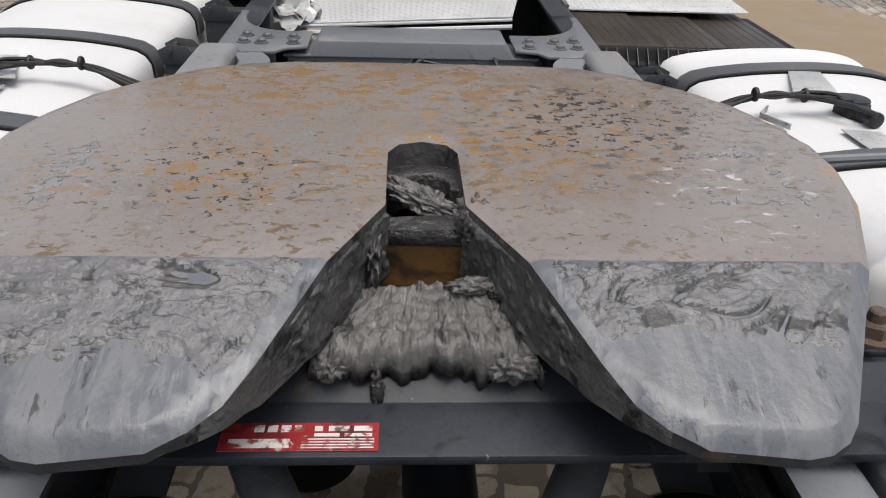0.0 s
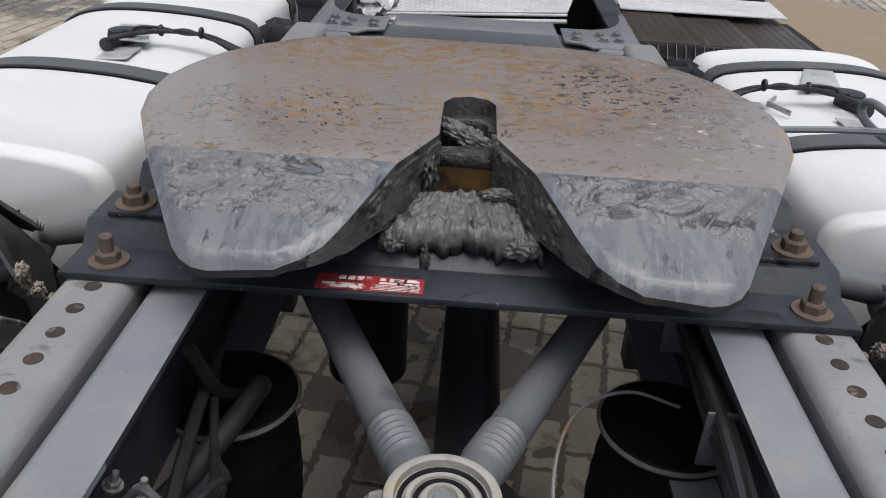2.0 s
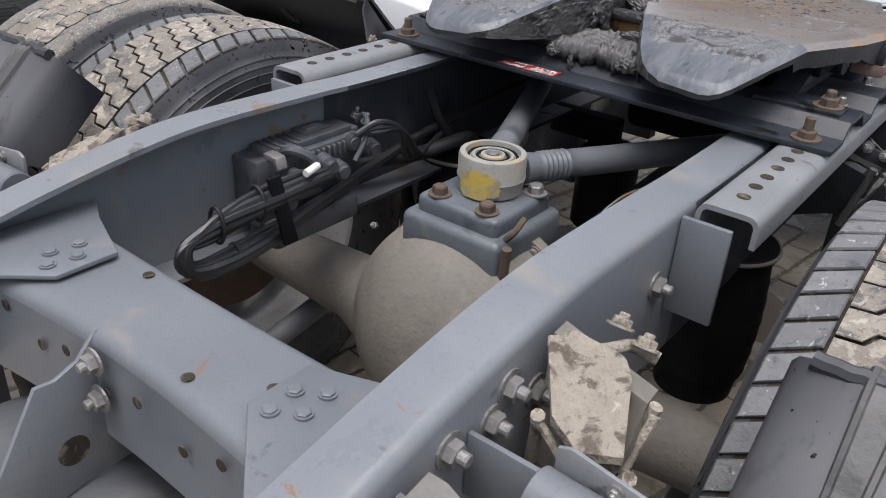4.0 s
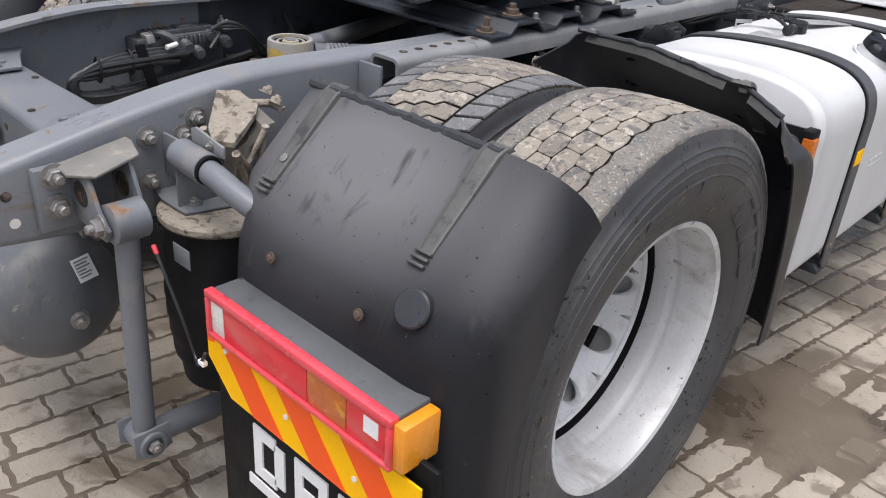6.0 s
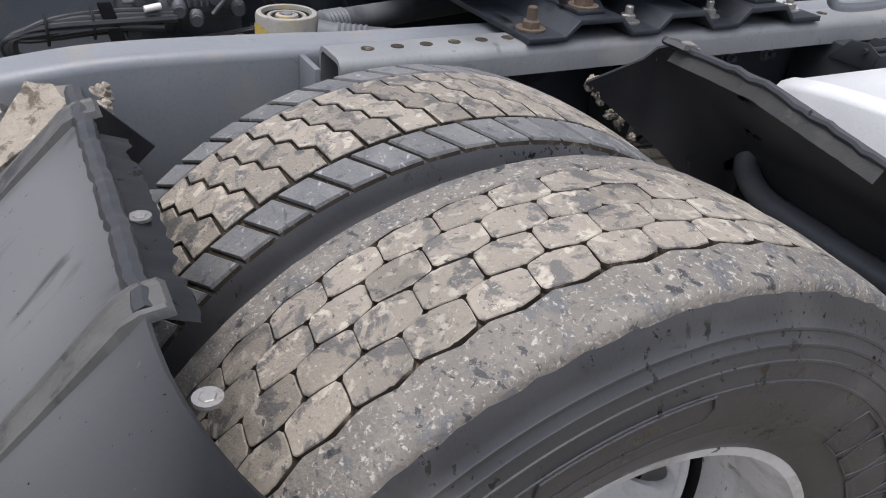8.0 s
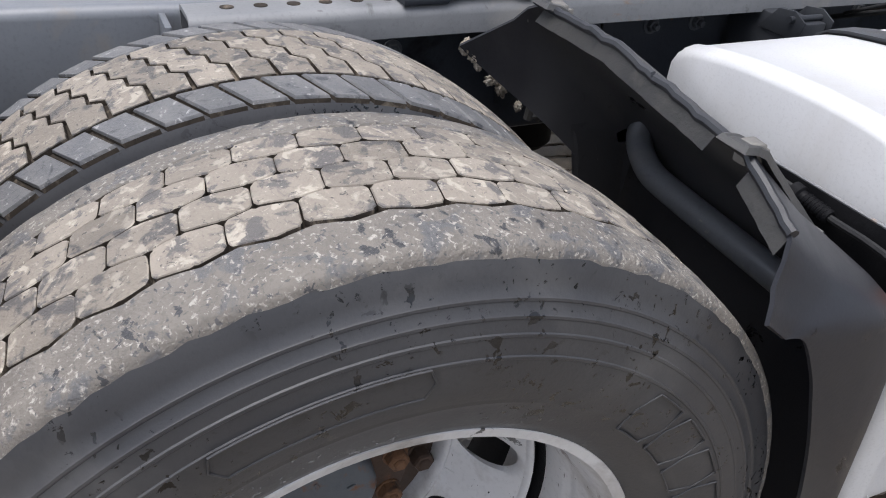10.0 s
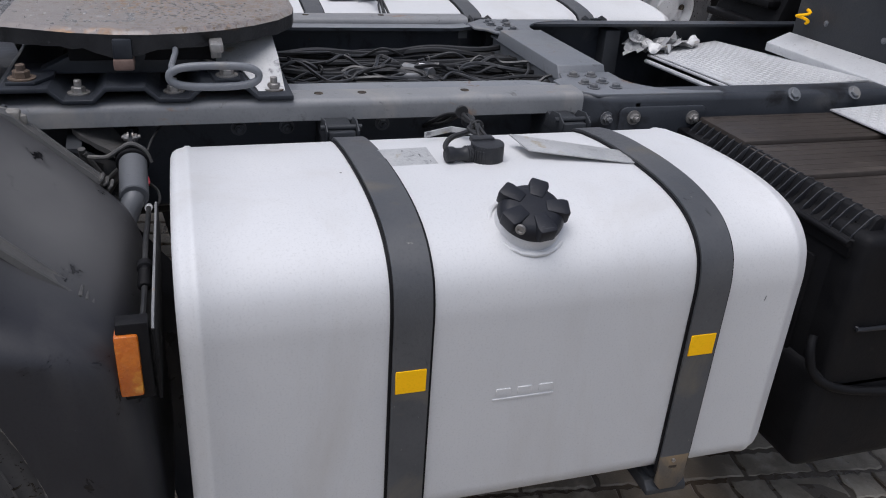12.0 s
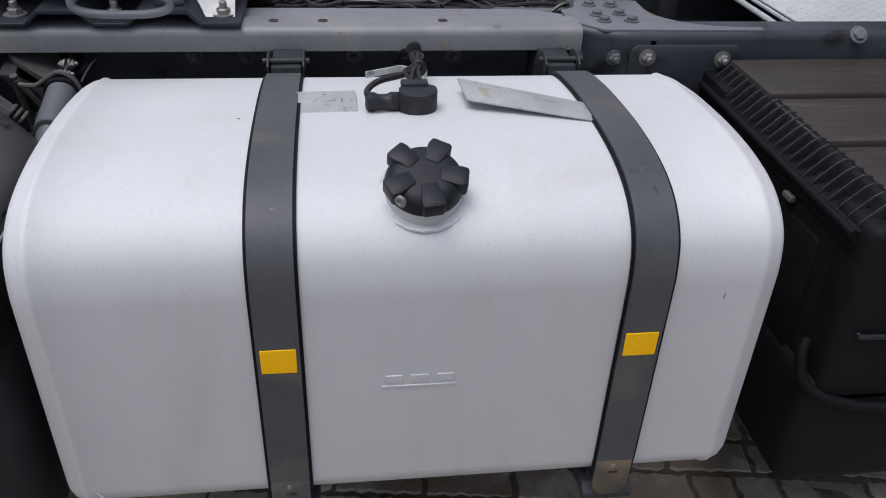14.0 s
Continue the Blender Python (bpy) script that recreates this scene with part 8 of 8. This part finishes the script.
# ---- cables and pipes between the rails ahead of the coupling ----
coil = thing("coiled_cable", "coil of black cables tied up between the rails", "cable coil")
bm = bmesh.new()
random.seed(31)
for k in range(16):
    cx, cy, cz = 0.10 + random.uniform(-0.015, 0.015), 1.27 + random.uniform(-0.012, 0.012), 0.850 + k * 0.0042
    rx, ry, tilt = 0.055 + random.uniform(-0.01, 0.012), 0.125 + random.uniform(-0.015, 0.015), random.uniform(-0.15, 0.15)
    tube(bm, [(cx + rx * math.cos(i / 28 * math.tau), cy + ry * math.sin(i / 28 * math.tau), cz + tilt * 0.1 * math.cos(i / 28 * math.tau + k) + 0.008 * math.sin(i / 14 * math.tau + k)) for i in range(28)], 0.0065, 6, closed=True)
tagged(part("loop", bm, "dusty_cable", coil), kind="stuff")
bm = bmesh.new()
box(bm, (0.02, 1.28, 0.835), (0.16, 1.292, 0.905), 0.005)
part("tie", bm, "black", coil)
run = thing("cable_run", "long black cables and pipes running along the frame", "cables")
bm = bmesh.new()
for k in range(40):
    x0 = random.uniform(-0.27, 0.20)
    z = 0.83 + random.uniform(0, 0.09)
    pts = [(x0 + random.uniform(-0.05, 0.05), y, z + random.uniform(-0.018, 0.018)) for y in (0.75, 0.95, 1.12, 1.3, 1.48, 1.64, 1.78)]
    tube(bm, pts, random.choice((0.005, 0.007, 0.009)), 6, 5)
tagged(part("cable", bm, "cable", run), kind="stuff")
bm = bmesh.new()
for k in range(16):
    x0, z, y0 = random.uniform(-0.20, 0.16), 0.895 + random.uniform(0, 0.03), random.choice((0.95, 1.0, 1.36, 1.4))
    pts = [(x0, y0, z)]
    for j in range(6):
        pts.append((x0 + random.uniform(-0.07, 0.07), y0 + 0.06 * (j + 1) + random.uniform(-0.02, 0.02), z + random.uniform(-0.02, 0.022)))
    tube(bm, pts, random.choice((0.004, 0.005, 0.0065)), 6, 5)
tagged(part("loose_cable", bm, "dusty_cable", run, "loose dusty cables"), kind="stuff")
for c in ((-0.1, 1.02, 0.905), (0.02, 1.09, 0.91), (0.05, 1.48, 0.91), (-0.06, 1.42, 0.915), (0.12, 1.62, 0.905), (-0.15, 1.2, 0.90)):
    bm = bmesh.new()
    tube(bm, [(c[0] + 0.016 * math.cos(i / 12 * math.tau), c[1] + 0.004 * math.sin(i / 6 * math.tau), c[2] + 0.016 * math.sin(i / 12 * math.tau)) for i in range(12)], 0.003, 6, closed=True)
    part("cable_tie", bm, "cable", run)
for pts, r in (([(0.19, 1.45, 0.875), (0.165, 1.52, 0.90), (0.165, 1.6, 0.902), (0.165, 1.74, 0.902)], 0.013), ([(0.10, 1.40, 0.86), (0.08, 1.55, 0.875), (0.06, 1.74, 0.88)], 0.016), ([(0.27, 0.98, 0.86), (0.26, 1.06, 0.885), (0.22, 1.09, 0.87), (0.20, 1.10, 0.80)], 0.017)):
    bm = bmesh.new()
    tube(bm, pts, r, 10, 4)
    part("pipe", bm, "vessel", run, "grey pipe")
# pale round cap beside the rail
bm = bmesh.new()
revolve(bm, [(-0.05, 0.060), (0.0, 0.062), (0.010, 0.058), (0.018, 0.044), (0.022, 0.020), (0.023, 0)], toward((0.245, 1.49, 0.895), (0, 0, 1)), 36)
part("round_cap", bm, "white", run, "pale round cap")
bm = bmesh.new()
rod((-0.02, 1.34, 0.90), (0.06, 1.40, 0.905), 0.022, 18, bm)
box(bm, (-0.03, 1.30, 0.89), (0.07, 1.37, 0.912), 0.008)
part("junction", bm, "rail_top", run, "grey junction piece")
bm = bmesh.new()
box(bm, (-0.03, 1.385, 0.905), (-0.005, 1.41, 0.918), 0.003)
box(bm, (0.14, 1.06, 0.885), (0.19, 1.09, 0.905), 0.003)
part("tag", bm, "white", run, "white cable tags")
cap_ob = thing("round_cap", "white round cap beside the rail", "cap")
bm = bmesh.new()
revolve(bm, [(0, 0), (0, 0.075), (0.03, 0.074)] + [(0.03 + 0.038 * math.sin(i / 8 * math.pi / 2), 0.074 * math.cos(i / 8 * math.pi / 2)) for i in range(1, 9)], toward((0.235, 1.465, 0.858), (0, 0, 1)), 36)
part("dome", bm, "white", cap_ob)
bm = bmesh.new()
box(bm, (0.20, 1.43, 0.80), (0.386, 1.50, 0.860), 0.004)
part("holder", bm, "black", cap_ob)
# added black boxes that keep the void between the rails dark
shield = thing("void_fill", "black boxes added to darken the void below the cables", "housing")
bm = bmesh.new()
box(bm, (-0.30, 1.95, 0.45), (0.30, 3.1, 0.74), 0.05, 3)
part("cover", bm, "black", shield)
bm = bmesh.new()
box(bm, (-0.2, 1.0, 0.66), (0.2, 1.7, 0.78), 0.03, 3)
part("tray", bm, "black", shield)

# ---- rear of the cab ----
cab = thing("truck_cab", "dark rear wall of the truck cab behind the catwalk", "truck cab")
bm = bmesh.new()
box(bm, (-1.2, 3.42, 0.75), (1.2, 3.60, 2.9), 0.04, 3)
part("rear_wall", bm, "frame_dark", cab)
bm = bmesh.new()
prism(bm, [(2.635, 0.93), (2.635, 0.958), (2.72, 0.992), (2.73, 0.98), (2.73, 0.93)], "x", -0.10, 1.12, 0.003)
part("sill", bm, "chequer", cab, "bright metal sill")
bm = bmesh.new()
prism(bm, [(2.725, 0.60), (2.725, 1.0), (2.76, 1.7), (2.80, 2.2), (3.43, 2.2), (3.43, 0.60)], "x", -0.10, 1.12, 0.012)
panel = part("lower_panel", bm, "frame_dark", cab, "dark panel with small bolts")
for x in (0.05, 0.3, 0.55, 0.8, 1.0):
    for z in (1.05, 1.16):
        bolt(panel, (x, 2.727 + 0.05 * (z - 1.0), z), (0, -1, 0), "frame", 0.007, 0.006, 0.01, 0)
bm = bmesh.new()
tube(bm, [(-0.02 + 0.020 * math.cos(i * 0.55), 2.69 + 0.020 * math.sin(i * 0.55), 1.04 + i * 0.0026) for i in range(16)], 0.005, 6)
part("coil_hose", bm, "yellow", cab, "yellow coiled air hose")
bm = bmesh.new()
prism(bm, [(2.98, 0.55), (3.0, 0.85), (3.08, 1.10), (3.2, 1.6), (3.43, 1.6), (3.43, 0.55)], "x", -0.98, -0.55, 0.02)
duct = part("air_duct", bm, "black", cab, "black ribbed air duct")
for k in range(7):
    bm = bmesh.new()
    box(bm, (-0.97, 2.965 + 0.012 * k, 0.80 + 0.09 * k), (-0.58, 3.02 + 0.02 * k, 0.83 + 0.09 * k), 0.006)
    part("rib", bm, "black", duct)
for x0 in (-0.45, -0.30):
    bm = bmesh.new()
    tube(bm, [(x0, 3.35, 0.7), (x0 + 0.02, 3.25, 0.9), (x0, 3.2, 1.2), (x0 - 0.02, 3.3, 1.6)], 0.02, 10, 5)
    part("hose", bm, "cable", cab)

# ---- parked truck on the far side of the yard ----
far = thing("parked_truck", "white truck parked across the yard", "truck")
bm = bmesh.new()
revolve(bm, [(-0.13, 0.24), (-0.14, 0.30), (-0.12, 0.40), (-0.09, 0.42), (0.09, 0.42), (0.12, 0.40), (0.14, 0.30), (0.13, 0.24)], Matrix.Translation((-3.72, 4.44, 0.42)), 48)
w = part("tyre", bm, "rubber", far, "black tyre")
bm = bmesh.new()
revolve(bm, [(0.12, 0.245), (0.13, 0.235), (0.03, 0.21), (0.04, 0.15), (0.075, 0.13), (0.08, 0.07), (0.10, 0.06), (0.10, 0)], Matrix.Translation((-3.72, 4.44, 0.42)), 40)
part("rim", bm, "rim", w, "silver rim")
for k in range(8):
    a = k / 8 * math.tau
    bm = bmesh.new()
    revolve(bm, [(0, 0), (0, 0.024), (0.004, 0.024), (0.004, 0)], Matrix.Translation((-3.672, 4.44 + 0.18 * math.cos(a), 0.42 + 0.18 * math.sin(a))), 14)
    part("hand_hole", bm, "groove", w)
bm = bmesh.new()
box(bm, (-5.9, 5.1, 0.55), (-3.62, 6.6, 3.0), 0.1, 3)
part("cab", bm, "white", far)
bm = bmesh.new()
box(bm, (-5.9, 0.5, 0.55), (-3.75, 3.82, 0.95), 0.05, 3)
part("side_skirt", bm, "white", far, "white side skirt")
bm = bmesh.new()
box(bm, (-5.7, -1.0, 0.35), (-4.05, 6.4, 0.8), 0.03)
part("chassis", bm, "black", far)
bm = bmesh.new()
box(bm, (-6.0, -2.5, 0.98), (-3.7, 3.9, 3.6), 0.04)
part("body", bm, "white", far)
bm = bmesh.new()
rod((-5.75, 4.44, 0.42), (-5.45, 4.44, 0.42), 0.42, 32, bm)
rod((-5.75, -0.5, 0.42), (-5.45, -0.5, 0.42), 0.42, 32, bm)
part("tyre", bm, "rubber", far)
bm = bmesh.new()
rod((-3.86, -0.5, 0.42), (-3.58, -0.5, 0.42), 0.42, 32, bm)
part("tyre", bm, "rubber", far)

# ---- puddle and pavers ----
bm = bmesh.new()
pts = []
for i in range(40):
    a = i / 40 * math.tau
    r = 1 + 0.25 * noise.noise(Vector((math.cos(a) * 1.5, math.sin(a) * 1.5, 0)))
    pts.append((3.1 + 1.35 * r * math.cos(a), 5.3 + 2.3 * r * math.sin(a)))
prism(bm, pts, "z", -0.004, 0.0035)
tagged(part("puddle", bm, "puddle", None, smooth=False), "shallow brown puddle on the pavers", "puddle", kind="structure")

# wet mud spread over the pavers beside the wheel
bm = bmesh.new()
rows = []
for i in range(105):
    row = []
    for j in range(100):
        x, y = 0.72 + i * 0.03, -0.4 + j * 0.03
        fade = min(1.0, i / 12, (104 - i) / 20, j / 20, (99 - j) / 20)
        v = Vector((x * 1.6, y * 1.6, 5.0))
        row.append(bm.verts.new((x, y, -0.0178 + 0.0115 * fade + 0.0105 * math.exp(-((x - 1.25) ** 2 + (y - 0.75) ** 2) / 0.10) + 0.011 * noise.noise(v) + 0.005 * noise.noise(v * 4) + 0.0025 * noise.noise(v * 14))))
    rows.append(row)
for a, b in zip(rows, rows[1:]):
    for j in range(99):
        bm.faces.new((a[j], b[j], b[j + 1], a[j + 1]))
tagged(part("mud_film", bm, "mud_film", None, smooth=True, angle=180), "thin wet brown mud smeared over the pavers", "mud", kind="structure")

LONG, WIDE, JOINT, TURN = 0.212, 0.106, 0.010, radians(82 - 90)
rnd = random.Random(5)


def paver_outline(ln, seed):
    """Wavy sided concrete block."""
    h, w = ln / 2 - JOINT / 2, WIDE / 2 - JOINT * 0.72
    q = random.Random(seed)
    j = lambda: q.uniform(-0.003, 0.003)
    teeth = 10 if ln > 0.15 else 5
    side = [(-h + 2 * h * (i + 0.5 * j() / 0.003 * 0.5 * (0 < i < teeth)) / teeth, (0.0026 if i % 2 else -0.0026) + j()) for i in range(teeth + 1)]
    far = [(-h + 2 * h * i / teeth, (0.0026 if i % 2 else -0.0026) + j()) for i in range(teeth + 1)]
    return [(x, -w + d) for x, d in side] + [(h - 0.004 + j(), -w * 0.3 + j()), (h + 0.003 + j(), w * 0.35 + j())] + [(x, w + d) for x, d in reversed(far)] + [(-h + 0.004 + j(), w * 0.3 + j()), (-h - 0.003 + j(), -w * 0.35 + j())]


def paver_into(bm, ln, seed, m):
    o = paver_outline(ln, seed)
    lo = [bm.verts.new(m @ Vector((y, x, -0.03))) for x, y in o]
    mid = [bm.verts.new(m @ Vector((y, x, -0.004))) for x, y in o]
    top = [bm.verts.new(m @ Vector((y * 0.90, x * 0.955, 0))) for x, y in o]
    n = len(o)
    for a, b in ((lo, mid), (mid, top)):
        for i in range(n):
            bm.faces.new((a[i], a[(i + 1) % n], b[(i + 1) % n], b[i]))
    bm.faces.new(top)


shapes = {}
for ln in (LONG, LONG / 2):
    for s in range(6):
        bm = bmesh.new()
        paver_into(bm, ln, s, Matrix())
        bmesh.ops.recalc_face_normals(bm, faces=bm.faces)
        me = bpy.data.meshes.new("paver")
        bm.to_mesh(me)
        bm.free()
        me.materials.append(M["paver"])
        shapes[ln, s] = me
spots = []
turn = Matrix.Rotation(TURN, 4, "Z")
for row in range(-95, 70):
    along = -8.0 + rnd.uniform(0, 0.2)
    while along < 9.0:
        ln = LONG if rnd.random() < 0.84 else LONG / 2
        p = turn @ Vector((row * WIDE, along + ln / 2, rnd.uniform(-0.003, 0.002)))
        spots.append((p, ln, rnd.randrange(6), rnd.uniform(-0.012, 0.012), rnd.uniform(-0.01, 0.01)))
        along += ln
near = [s for s in spots if 1.05 < s[0].x < 1.75 and 0.55 < s[0].y < 3.2][:150] + [s for s in spots if -0.75 < s[0].x < 0.45 and -1.65 < s[0].y < -0.6][:145]
chosen = {id(s) for s in near}
for p, ln, s, tx, ty in near:
    ob = new("paver", shapes[ln, s])
    ob.parent = ground
    ob.matrix_basis = Matrix.Translation(p) @ turn @ pose(0, 0, 0, math.degrees(tx), math.degrees(ty), 0)
bm = bmesh.new()
for i, sp in enumerate(spots):
    if id(sp) not in chosen:
        p, ln, s, tx, ty = sp
        paver_into(bm, ln, s, Matrix.Translation(p) @ turn @ pose(0, 0, 0, math.degrees(tx), math.degrees(ty), 0))
tagged(part("paver", bm, "paver", ground, smooth=False), "wavy edged concrete pavers", kind="stuff")
